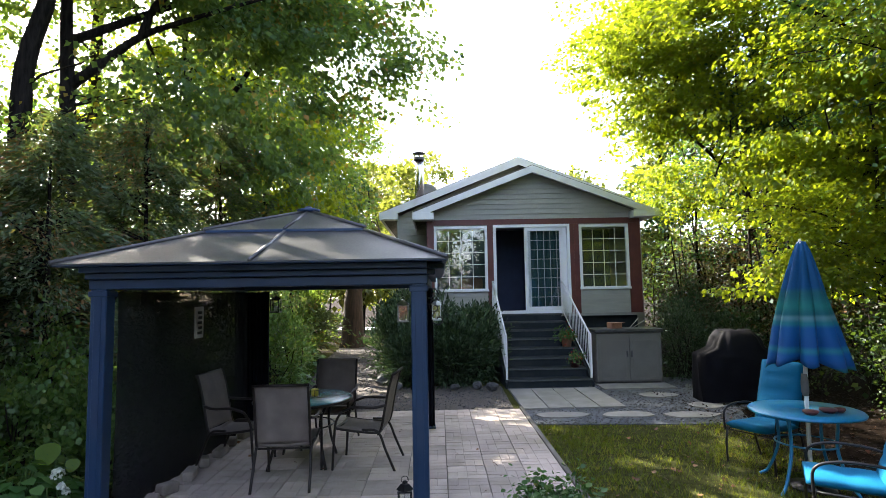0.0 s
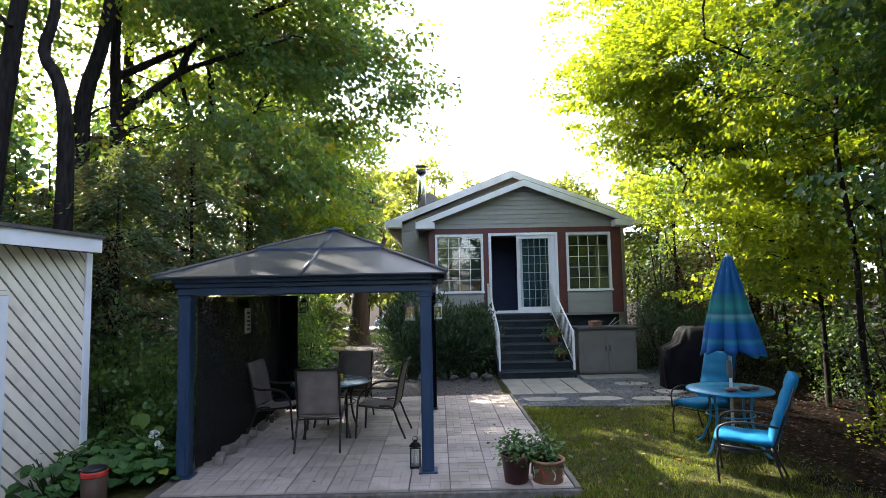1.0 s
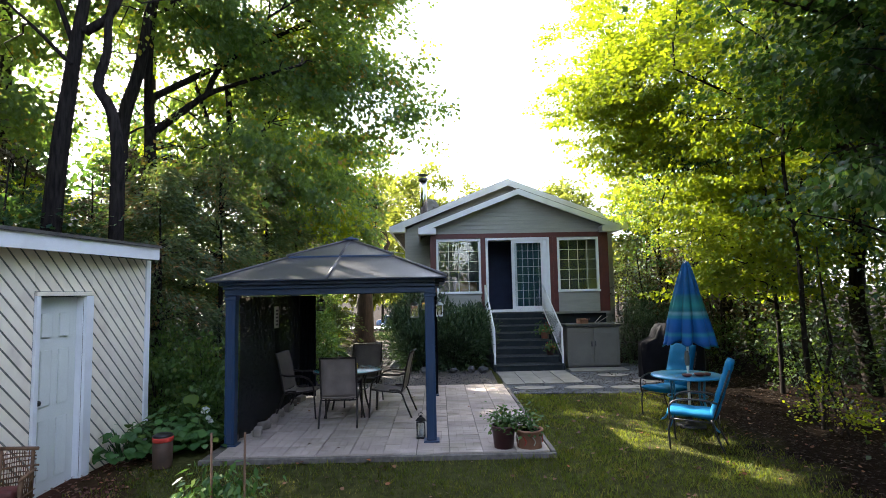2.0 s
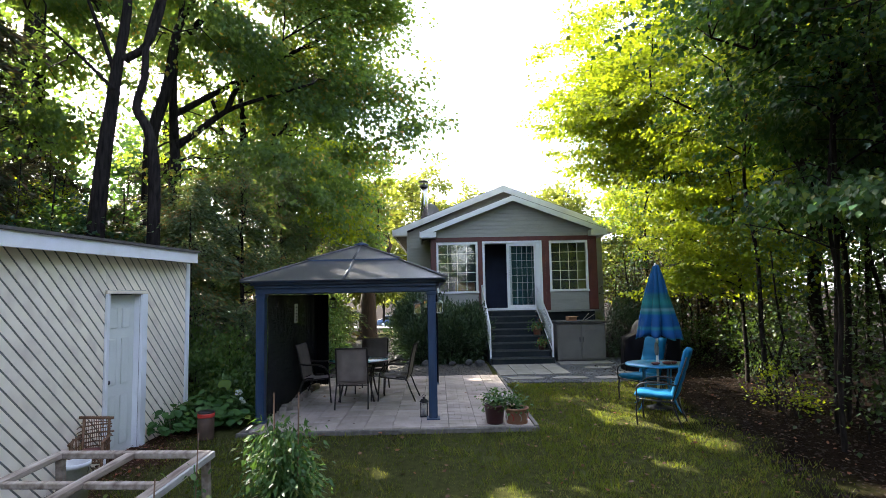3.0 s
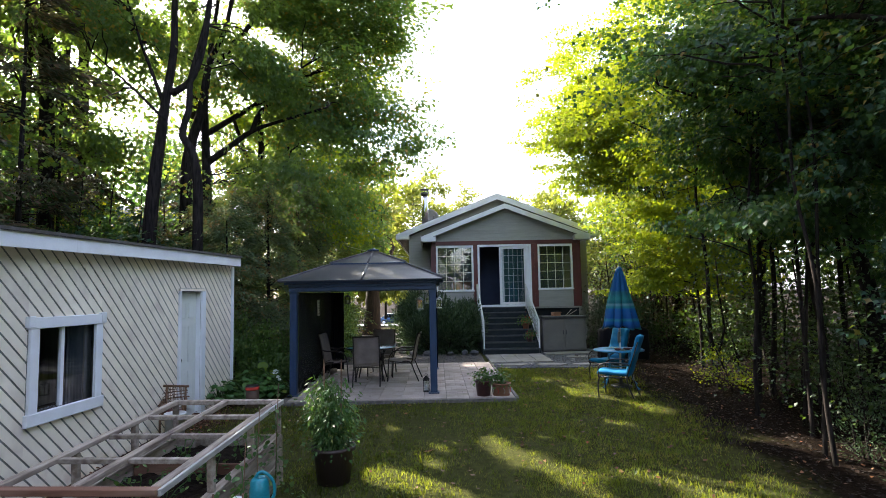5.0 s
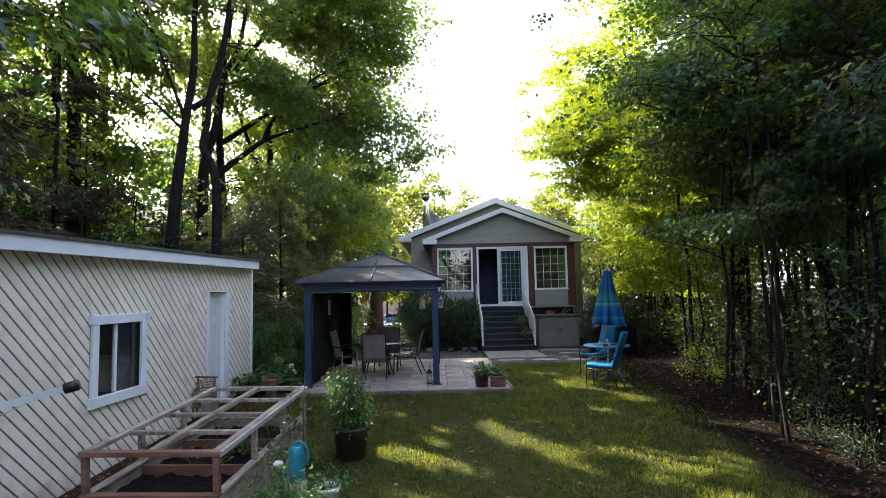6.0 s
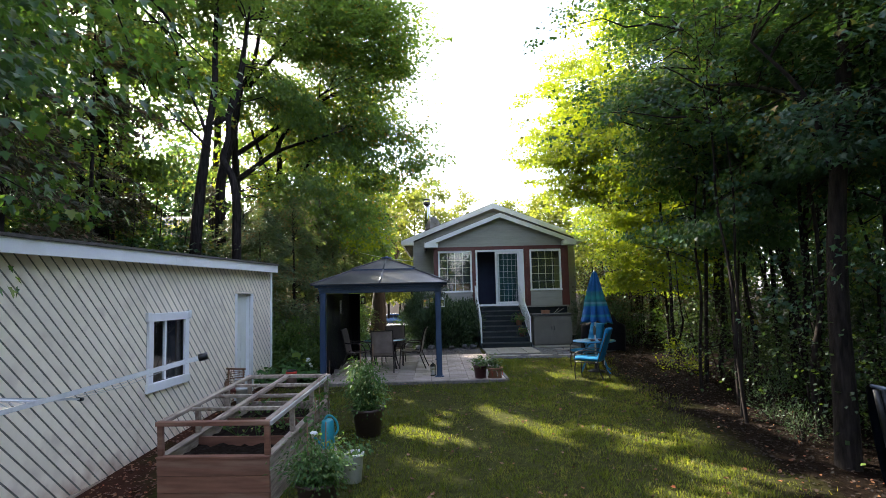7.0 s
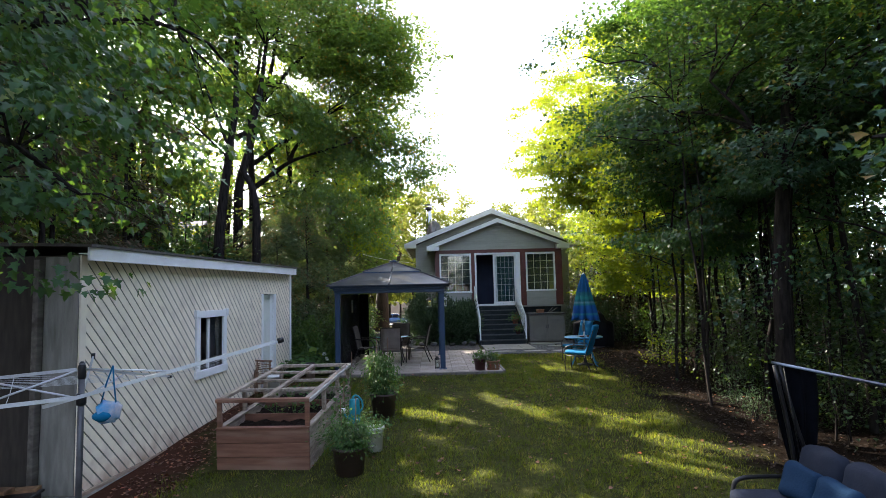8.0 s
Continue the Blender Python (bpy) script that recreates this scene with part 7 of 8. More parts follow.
prism(bm, [(-1.7, -0.74, 0.94), (1.0, -0.74, 0.92), (0.35, -0.66, 1.42), (-1.05, -0.66, 1.45)], (0, 1.4, 0))
bmesh.ops.bevel(bm, geom=bm.edges[:], offset=0.05, segments=2, affect="EDGES")
part("cabin", bm, CAR_PAINT, car, smooth=True)
for x0, x1 in ((-1.35, -0.4), (-0.32, 0.6)):
    bm = bmesh.new()
    prism(bm, [(x0, -0.752, 0.98), (x1, -0.752, 0.98), (x1 - 0.3 if x1 > 0 else x1, -0.7, 1.36), (x0 + 0.25 if x0 < -1 else x0, -0.7, 1.36)], (0, 0.03, 0))
    part("side_window", bm, BLACK_COVER, car)
for x in (-1.4, 1.35):
    for y in (-0.86, 0.66):
        bm = bmesh.new()
        lathe(bm, [(0.2, 0.0), (0.32, 0.02), (0.33, 0.18), (0.3, 0.2)], 24)
        bmesh.ops.transform(bm, matrix=pose(x, y + 0.2, 0.33, 90, 0, 0), verts=bm.verts)
        w_ = part("wheel", bm, BLACK_METAL, car, smooth=True)
        bm = bmesh.new()
        lathe(bm, [(0.05, 0.0), (0.2, 0.01), (0.2, 0.03), (0.05, 0.035)], 16)
        bmesh.ops.transform(bm, matrix=pose(x, y + 0.02, 0.33, 90, 0, 0), verts=bm.verts)
        part("rim", bm, ALU, w_, smooth=True)


# ---- trees ----
def ellipsoid_points(rng, n, centre, radii, shell=0.55):
    """Points in an ellipsoid, more of them towards its skin."""
    r = shell + (1 - shell) * rng.random((n, 1)) ** 0.7
    r = np.where(rng.random((n, 1)) < 0.25, rng.random((n, 1)) ** 0.5, r)
    return np.asarray(centre) + spread(rng, n) * r * radii


def bough_points(rng, n, centre, radii, per=7, size=0.55):
    """Twig ends gathered into level boughs, with open air between them."""
    k = max(2, round(n / per))
    size = min(size, 0.65 * max(radii[0], radii[1]))
    c = ellipsoid_points(rng, k, centre, np.asarray(radii) * 0.86)
    m = rng.integers(0, k, n)
    big = rng.uniform(0.6, 1.35, (k, 1))[m]
    off = rng.normal(size=(n, 3)) * [size, size, size * 0.22] * big
    off[:, 2] -= 0.18 * (off[:, :2] ** 2).sum(1)
    return c[m] + off


def limb(bm, pts, r0, r1, n=6):
    """Straight facets between given points, thinning out."""
    q = curve(pts, 3)
    tube(bm, q, [r0 + (r1 - r0) * i / (len(q) - 1) for i in range(len(q))], n, False)
    return np.array([tuple(p) for p in q])


ACROSS = to_sun.cross(Vector((0, 0, 1))).normalized()
ALONG = to_sun.cross(ACROSS).normalized()


GRID = 0.12
GAP_TABLE = {}


def open_gap(i, j):
    """Where the crowns let light through, on a grid across the sun: high where there is a gap."""
    if (i, j) not in GAP_TABLE:
        a, b = i * GRID, j * GRID
        GAP_TABLE[(i, j)] = noise.noise((a * 0.75, b * 1.2, 3.7)) + 0.8 * noise.noise((a * 1.7, b * 2.6, 9.1)) + 0.25 * noise.noise((a * 0.2, b * 0.3, 1.4))
    return GAP_TABLE[(i, j)]


def open_gaps(at):
    i = np.rint(at @ np.array(ACROSS) / GRID).astype(int)
    j = np.rint(at @ np.array(ALONG) / GRID).astype(int)
    return np.array([open_gap(a, b) for a, b in zip(i.tolist(), j.tolist())])


def tree(name, base, stems, blobs, seed, leaf=0.13, per=30, spacing=0.62, material=None, bark=None, shape="kite", label="", category="tree", group="", droop=0.35, flat=0.45, twigs=0.35, gaps=0.0):
    """A tree: stems are lists of (points, first radius, last radius); blobs are crown masses (centre, radii, number of twig ends)."""
    rng = np.random.default_rng(seed)
    t = thing(name, base, label=label, category=category, group=group)
    bm = bmesh.new()
    wood = []
    for pts, r0, r1 in stems:
        wood.append(limb(bm, [np.subtract(p, base) for p in pts], r0, r1, 10 if r0 > 0.1 else 7))
    wood = np.concatenate(wood)
    cs = np.concatenate([bough_points(rng, n, np.subtract(c, base), np.asarray(r, float)) for c, r, n in blobs])
    high = wood[wood[:, 2] > 0.3 * wood[:, 2].max()]
    borne = [0] * len(high)  # twigs on each point of the wood
    for c in cs[rng.random(len(cs)) < twigs]:
        d = np.linalg.norm(high - c, axis=1) + 2.0 * np.maximum(0, high[:, 2] - c[2])
        k = int(np.argmin(d))
        a = high[k]
        ln = np.linalg.norm(c - a)
        if ln < 0.2 or ln > 2.4 or borne[k] > 2:
            continue
        borne[k] += 1
        q = wander(rng, a, c, 5)
        q[1:-1, 2] += 0.08 * ln
        tube(bm, q, np.linspace(0.008 + 0.008 * ln, 0.004, 5), 4, False)
    part("trunk", bm, bark or BARK, t, smooth=True)
    at, tip, up = cluster_leaves(rng, cs, per, spacing, flat, 1.0, droop, np.mean(cs, 0))
    if gaps:
        pts = at + np.asarray(base)
        keep = open_gaps(pts) < gaps + 0.14 * np.clip(pts[:, 0] + 1.04 * pts[:, 2] - 4.0, 0, 5)  # gaps close where their sun would land past x = 4, keeping the wood dark
        at, tip, up = at[keep], tip[keep], up[keep]
    if shape == "lobed":
        up = up * 0.7 + [0, 0, 0.5]  # the boughs spread in level sprays
    leaves("crown", at, tip, up, leaf * rng.uniform(0.65, 1.25, len(at)), material or LEAF_MAPLE, t, shape)
    return t


def straight(base, top, r, seed=0, r1=None):
    rng = np.random.default_rng(seed + 500)
    return (wander(rng, base, top, 7, 0.02), r, r1 or r * 0.25)


# the big maples behind the gazebo
tree("maple_tree", (-6.37, 7.1, 0), [([(-6.37, 7.1, -0.3), (-6.27, 7.1, 1.5), (-6.27, 7.1, 3.14), (-6.17, 7.1, 4.57), (-6.05, 7.1, 5.58), (-5.97, 7.1, 6.32), (-5.8, 7.1, 7.55), (-5.8, 7.1, 8.81), (-5.73, 7.1, 10.34)], 0.19, 0.05), ([(-5.82, 7.1, 6.56), (-5.42, 7.1, 6.83), (-5.17, 7.1, 7.42), (-5.02, 7.1, 8.29), (-4.87, 7.1, 9.82)], 0.085, 0.03), ([(-5.98, 7.1, 6.26), (-6.28, 7.1, 7.06), (-6.57, 7.1, 7.81), (-6.9, 7.1, 8.82)], 0.05, 0.02), ([(-5.83, 6.8, 5.85), (-6.54, 6.8, 6.57), (-7.49, 6.8, 7.43)], 0.04, 0.012)],
     [((-7.4, 5.8, 9.4), (2.6, 2.8, 2.4), 300), ((-9.4, 8.0, 6.6), (2.0, 2.4, 2.0), 60), ((-6.6, 8.6, 13.4), (3.4, 3.4, 2.0), 200), ((-8.2, 8.4, 5.6), (0.9, 1.0, 0.8), 50), ((-8.3, 9.2, 9.2), (2.4, 2.2, 2.0), 150)], 11, 0.1, 40, twigs=0.14, gaps=0.11, label="tall maple with a dark forked trunk behind the shed", group="maples behind the gazebo")
tree("maple_tree", (-5.19, 7.1, 0), [([(-5.19, 7.2, -0.3), (-5.19, 7.1, 2.0), (-5.19, 7.1, 3.83), (-5.22, 7.1, 4.6), (-5.35, 7.1, 5.2), (-5.57, 7.1, 5.61), (-5.43, 7.1, 6.19), (-5.4, 7.1, 6.93), (-5.09, 7.1, 8.17), (-4.93, 7.1, 9.43)], 0.135, 0.04)],
     [((-5.0, 8.2, 10.7), (3.0, 2.8, 2.2), 380), ((-4.3, 9.2, 7.9), (1.5, 1.4, 1.2), 110), ((-5.7, 9.2, 8.4), (1.3, 1.2, 1.0), 60)], 17, 0.1, 40, twigs=0.12, gaps=0.11, label="maple with a crooked dark stem behind the shed", group="maples behind the gazebo")
tree("maple_tree", (-6.33, 10.3, 0), [([(-6.33, 10.3, -0.3), (-6.33, 10.3, 4.39), (-6.36, 10.3, 5.64), (-6.43, 10.3, 7.16), (-6.35, 10.3, 8.58), (-6.05, 10.5, 11.5)], 0.17, 0.05), ([(-6.56, 9.5, -0.3), (-6.56, 9.5, 4.24), (-6.52, 9.5, 5.75), (-6.22, 9.5, 6.81), (-6.09, 9.5, 7.64), (-5.97, 9.5, 8.37), (-5.54, 9.5, 9.33), (-5.2, 9.5, 11.48)], 0.18, 0.05), ([(-6.36, 10.3, 5.7), (-5.62, 10.3, 6.25), (-5.07, 10.3, 6.63), (-4.4, 10.3, 6.87), (-2.92, 10.3, 7.3)], 0.1, 0.03), ([(-5.07, 10.3, 6.63), (-4.83, 10.3, 7.2), (-4.16, 10.3, 7.77), (-3.67, 10.3, 8.47)], 0.08, 0.03), ([(-6.4, 10.4, 6.6), (-5.2, 12.0, 8.2), (-3.4, 12.8, 9.6), (-2.2, 13.0, 10.2)], 0.09, 0.03), ([(-6.2, 10.6, 8.8), (-4.8, 10.8, 10.6), (-3.0, 10.6, 11.8)], 0.09, 0.03)],
     [((-2.5, 11.2, 10.9), (2.1, 2.2, 2.2), 400), ((-2.0, 11.6, 7.0), (2.0, 1.8, 1.3), 240), ((-3.8, 11.6, 8.8), (2.2, 2.4, 2.2), 350), ((-3.6, 11.0, 11.6), (2.4, 2.4, 1.8), 200), ((-6.2, 12.8, 9.4), (2.6, 2.6, 1.9), 170), ((-6.0, 12.4, 12.2), (3.6, 3.2, 2.6), 320), ((-3.4, 11.8, 13.6), (2.6, 2.6, 1.6), 190), ((-3.2, 12.6, 5.4), (1.7, 1.6, 1.0), 120), ((-4.8, 12.8, 5.6), (1.5, 1.6, 1.1), 60), ((-9.4, 11.8, 8.2), (2.3, 2.6, 2.8), 150), ((-4.7, 11.4, 11.0), (1.7, 1.7, 1.2), 200), ((-5.2, 13.6, 6.2), (1.7, 1.0, 1.5), 150), ((-6.4, 13.0, 6.6), (1.6, 1.4, 1.2), 80), ((-4.0, 10.2, 4.9), (1.5, 1.0, 1.0), 130), ((-3.1, 11.0, 4.7), (0.9, 0.9, 0.9), 60)],
     12, 0.11, 37, twigs=0.14, gaps=0.11, label="spreading maple with several dark limbs over the gazebo", group="maples behind the gazebo")
tree("maple_tree", (-6.6, 14.6, 0), [straight((-6.6, 14.6, -0.1), (-6.2, 14.4, 11), 0.2, seed=3), ([(-6.5, 14.6, 5.0), (-5.0, 14.8, 7.4), (-3.6, 14.8, 9.4)], 0.1, 0.03), ([(-6.4, 14.6, 6.0), (-7.2, 14.6, 8.4), (-8.0, 14.6, 10.4)], 0.09, 0.03)],
     [((-5.6, 15.0, 7.6), (2.8, 2.4, 3.0), 300), ((-3.6, 15.4, 5.6), (1.6, 1.6, 2.0), 150), ((-3.7, 14.6, 10.2), (2.2, 1.6, 2.2), 200), ((-7.6, 14.6, 10.4), (2.6, 2.0, 2.4), 200)], 13, 0.115, 36, twigs=0.14, gaps=0.11, material=LEAF_YELLOW, label="leafy maple beside the cedar row, yellow-green as if backlit", group="maples behind the gazebo")
for i, (x, y, h) in enumerate(((-10.6, 9.0, 12.5), (-5.4, 20.6, 11), (-11, 5.0, 12), (-9.4, 1.6, 11.5), (-12, -2.5, 11))):
    tree("background_tree", (x, y, 0), [straight((x, y, -0.3), (x + 0.3, y, h), 0.17, seed=60 + i)], [((x, y, h * 0.78), (2.6, 2.6, h * 0.2), 170 if i else 70), ((x + 0.3, y - 0.3, h * 0.5), (2.3, 2.3, h * 0.17), 130 if i else 90), ((x, y, h * 0.28), (1.9, 1.9, h * 0.12), 60)], 130 + i, 0.14, 30, 0.7, LEAF_DARK if i % 2 else LEAF_MAPLE, gaps=0.11, label="tall leafy tree in the woods behind the gazebo", group="trees behind the maples")
# dense crowns hidden behind the maples, added to shade the slabs and table
for i, (x, y, h, r) in enumerate(((-6.3, 20.0, 12.0, 2.2), (-5.8, 16.4, 11.5, 1.4))):
    tree("background_tree", (x, y, 0), [straight((x, y, -0.3), (x + 0.2, y, h), 0.16, seed=70 + i)], [((x, y, h * 0.8), (r, r * 0.75, 1.9), int(42 * r * r))], 150 + i, 0.15, 32, 0.6, label="tall leafy tree in the woods behind the gazebo", group="trees behind the maples", twigs=0.2)
tree("young_maple", (-9.6, 10.8, 0), [straight((-9.6, 10.8, -0.2), (-9.5, 10.6, 5), 0.06, seed=15)], [((-9.5, 10.6, 3.9), (1.0, 0.9, 1.3), 60)], 15, 0.095, 40, material=LEAF_YELLOW, label="sunlit yellow-green young maple behind the shed", group="maples behind the gazebo")
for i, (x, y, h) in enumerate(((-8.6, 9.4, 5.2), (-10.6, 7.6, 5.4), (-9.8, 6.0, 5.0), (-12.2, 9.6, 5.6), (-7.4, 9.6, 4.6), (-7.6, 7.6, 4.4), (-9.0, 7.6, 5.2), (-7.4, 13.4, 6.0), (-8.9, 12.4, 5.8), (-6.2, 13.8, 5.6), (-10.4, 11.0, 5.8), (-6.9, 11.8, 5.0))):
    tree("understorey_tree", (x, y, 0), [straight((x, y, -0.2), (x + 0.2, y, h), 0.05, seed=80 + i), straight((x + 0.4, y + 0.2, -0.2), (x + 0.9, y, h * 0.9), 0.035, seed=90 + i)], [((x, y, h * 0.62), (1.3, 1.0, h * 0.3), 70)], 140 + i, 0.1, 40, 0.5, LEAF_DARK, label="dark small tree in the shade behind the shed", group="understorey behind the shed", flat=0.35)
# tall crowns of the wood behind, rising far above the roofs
# their tops are out of view, added to keep sun off the wood
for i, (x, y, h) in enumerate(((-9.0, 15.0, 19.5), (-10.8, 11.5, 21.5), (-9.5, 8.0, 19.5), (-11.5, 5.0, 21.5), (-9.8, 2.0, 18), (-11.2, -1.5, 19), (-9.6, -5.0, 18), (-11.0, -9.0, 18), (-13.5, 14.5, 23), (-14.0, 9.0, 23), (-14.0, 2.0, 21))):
    tree("tall_tree", (x, y, 0), [straight((x, y, -0.3), (x + 0.3, y, h), 0.22, seed=160 + i)], [((x, y, h * 0.85), (3.2, 3.2, 2.9), 210)] + ([((x + 0.4, y - 0.3, h * 0.55), (2.8, 2.8, 3.4), 220)] if y < 9 else [((x + 0.4, y - 0.3, h * 0.5), (2.8, 2.6, 3.2), 80)]), 180 + i, 0.2, 24, 0.8, LEAF_DARK if i % 2 else LEAF_MAPLE, gaps=0.11, twigs=0.12, label="very tall tree added behind the shed, its top out of view to block sun", group="tall trees behind the shed")
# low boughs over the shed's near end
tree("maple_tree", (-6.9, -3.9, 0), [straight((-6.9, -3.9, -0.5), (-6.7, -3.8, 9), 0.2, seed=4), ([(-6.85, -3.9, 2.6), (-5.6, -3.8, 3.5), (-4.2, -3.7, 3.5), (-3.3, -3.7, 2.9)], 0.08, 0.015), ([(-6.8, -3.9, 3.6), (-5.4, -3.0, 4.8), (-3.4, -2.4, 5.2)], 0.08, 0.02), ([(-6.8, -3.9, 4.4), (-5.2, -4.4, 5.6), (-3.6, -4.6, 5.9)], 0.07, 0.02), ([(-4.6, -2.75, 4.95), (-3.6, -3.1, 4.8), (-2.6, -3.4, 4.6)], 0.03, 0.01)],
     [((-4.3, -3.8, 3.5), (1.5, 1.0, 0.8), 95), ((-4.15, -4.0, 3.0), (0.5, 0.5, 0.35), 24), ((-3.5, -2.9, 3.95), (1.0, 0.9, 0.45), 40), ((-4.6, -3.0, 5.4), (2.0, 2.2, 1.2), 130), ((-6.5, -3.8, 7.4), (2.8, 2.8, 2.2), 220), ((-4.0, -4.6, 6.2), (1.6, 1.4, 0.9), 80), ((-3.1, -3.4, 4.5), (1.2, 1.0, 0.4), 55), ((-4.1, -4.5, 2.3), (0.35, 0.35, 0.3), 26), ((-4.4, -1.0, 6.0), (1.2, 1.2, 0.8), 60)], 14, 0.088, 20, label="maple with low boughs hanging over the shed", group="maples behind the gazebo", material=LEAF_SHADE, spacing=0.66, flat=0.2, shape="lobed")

# bright trees at the edge of the wood, beside the house
tree("young_maple", (6.6, 8.4, 0), [straight((6.6, 8.4, -0.2), (6.4, 8.3, 4.6), 0.05, seed=16), ([(6.5, 8.4, 2.2), (5.9, 8.5, 2.9), (5.0, 8.5, 3.1)], 0.022, 0.008)], [((5.3, 8.4, 3.0), (0.6, 0.6, 0.35), 45), ((5.6, 8.1, 2.05), (0.4, 0.5, 0.6), 50), ((6.1, 8.3, 2.9), (0.6, 0.6, 0.6), 45), ((6.3, 8.4, 3.8), (0.6, 0.8, 0.5), 30)], 16, 0.062, 60, spacing=0.4, flat=0.3, material=LEAF_YELLOW, shape="tri", label="sunlit yellow-green young maple at the wood's edge", group="maples beside the house")
RIGHT = "maples beside the house"
tree("maple_tree", (8.0, 13.0, 0), [straight((8.0, 13.0, -0.1), (7.4, 12.8, 11), 0.17, seed=5), ([(7.9, 13, 3.0), (6.6, 12.4, 4.4), (5.0, 11.9, 5.6)], 0.07, 0.02), ([(7.8, 13, 4.6), (6.2, 13.2, 6.6), (4.8, 13.2, 8.4)], 0.07, 0.02)],
     [((6.4, 12.2, 7.2), (2.2, 2.0, 2.3), 290), ((6.5, 13.0, 10.0), (2.6, 2.4, 2.2), 220), ((7.4, 11.7, 4.4), (1.0, 0.9, 0.8), 70), ((5.2, 11.8, 5.7), (0.9, 0.8, 0.6), 70), ((4.8, 12.0, 7.8), (1.8, 1.4, 1.8), 220)], 21, 0.09, 62, spacing=0.5, flat=0.26, material=LEAF_YELLOW, label="sunlit yellow-green maple at the wood's edge", group=RIGHT)
tree("maple_tree", (9.6, 16.5, 0), [straight((9.6, 16.5, -0.1), (9.0, 16.2, 10), 0.16, seed=6)], [((8.2, 16.2, 6.2), (2.8, 2.4, 3.0), 240), ((7.8, 15.0, 4.9), (0.8, 1.0, 1.0), 60)], 22, 0.1, 46, spacing=0.5, flat=0.28, material=LEAF_YELLOW, label="sunlit yellow-green maple behind the house corner", group=RIGHT)
tree("maple_tree", (8.2, 8.2, 0), [straight((8.2, 8.2, -0.1), (7.4, 8.0, 10), 0.15, seed=7), ([(8.1, 8.2, 2.6), (6.9, 8.4, 3.6), (5.6, 9.6, 3.2)], 0.05, 0.012), ([(8.0, 8.2, 3.6), (6.4, 8.0, 5.2), (4.8, 8.2, 6.2)], 0.06, 0.015)],
     [((6.4, 8.0, 6.4), (2.7, 2.6, 2.3), 220), ((6.6, 8.2, 9.2), (2.8, 2.6, 2.2), 170), ((6.4, 9.6, 3.6), (1.0, 0.9, 0.5), 40), ((6.8, 8.8, 4.4), (1.7, 1.4, 0.9), 110), ((6.4, 8.6, 2.6), (1.2, 1.0, 0.7), 50)], 23, 0.086, 68, spacing=0.52, flat=0.26, label="sunlit maple leaning over the lawn from the wood", group=RIGHT, material=LEAF_YELLOW)
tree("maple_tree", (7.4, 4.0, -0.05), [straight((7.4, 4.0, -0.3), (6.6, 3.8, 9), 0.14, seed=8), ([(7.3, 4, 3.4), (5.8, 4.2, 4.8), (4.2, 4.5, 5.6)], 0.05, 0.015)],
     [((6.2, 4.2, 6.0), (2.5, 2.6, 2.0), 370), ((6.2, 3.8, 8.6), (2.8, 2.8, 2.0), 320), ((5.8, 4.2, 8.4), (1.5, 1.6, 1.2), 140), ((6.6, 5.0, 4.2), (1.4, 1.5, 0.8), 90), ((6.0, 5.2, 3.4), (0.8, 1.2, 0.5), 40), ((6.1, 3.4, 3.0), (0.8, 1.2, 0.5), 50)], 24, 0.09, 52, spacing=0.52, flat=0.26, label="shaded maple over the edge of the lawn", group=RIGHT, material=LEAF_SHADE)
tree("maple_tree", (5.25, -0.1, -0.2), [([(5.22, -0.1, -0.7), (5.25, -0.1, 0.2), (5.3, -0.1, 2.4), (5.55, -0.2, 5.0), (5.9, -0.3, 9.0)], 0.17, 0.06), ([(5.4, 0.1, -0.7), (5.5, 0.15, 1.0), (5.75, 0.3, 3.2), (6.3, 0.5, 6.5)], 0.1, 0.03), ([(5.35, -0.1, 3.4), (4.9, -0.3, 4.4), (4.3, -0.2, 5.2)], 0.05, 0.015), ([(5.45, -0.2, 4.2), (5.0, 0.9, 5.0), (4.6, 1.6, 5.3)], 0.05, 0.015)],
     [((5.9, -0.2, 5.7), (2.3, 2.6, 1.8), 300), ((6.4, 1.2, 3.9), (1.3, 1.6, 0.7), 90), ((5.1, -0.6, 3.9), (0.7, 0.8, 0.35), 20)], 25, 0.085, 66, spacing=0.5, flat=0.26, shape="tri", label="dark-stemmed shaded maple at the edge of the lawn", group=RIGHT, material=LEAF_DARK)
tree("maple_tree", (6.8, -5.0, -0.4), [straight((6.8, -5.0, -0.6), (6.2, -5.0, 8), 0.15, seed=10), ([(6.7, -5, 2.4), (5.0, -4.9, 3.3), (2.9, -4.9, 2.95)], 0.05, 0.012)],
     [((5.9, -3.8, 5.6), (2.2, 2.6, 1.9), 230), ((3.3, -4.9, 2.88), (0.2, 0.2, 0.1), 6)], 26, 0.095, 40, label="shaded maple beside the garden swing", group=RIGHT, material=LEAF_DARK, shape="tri")


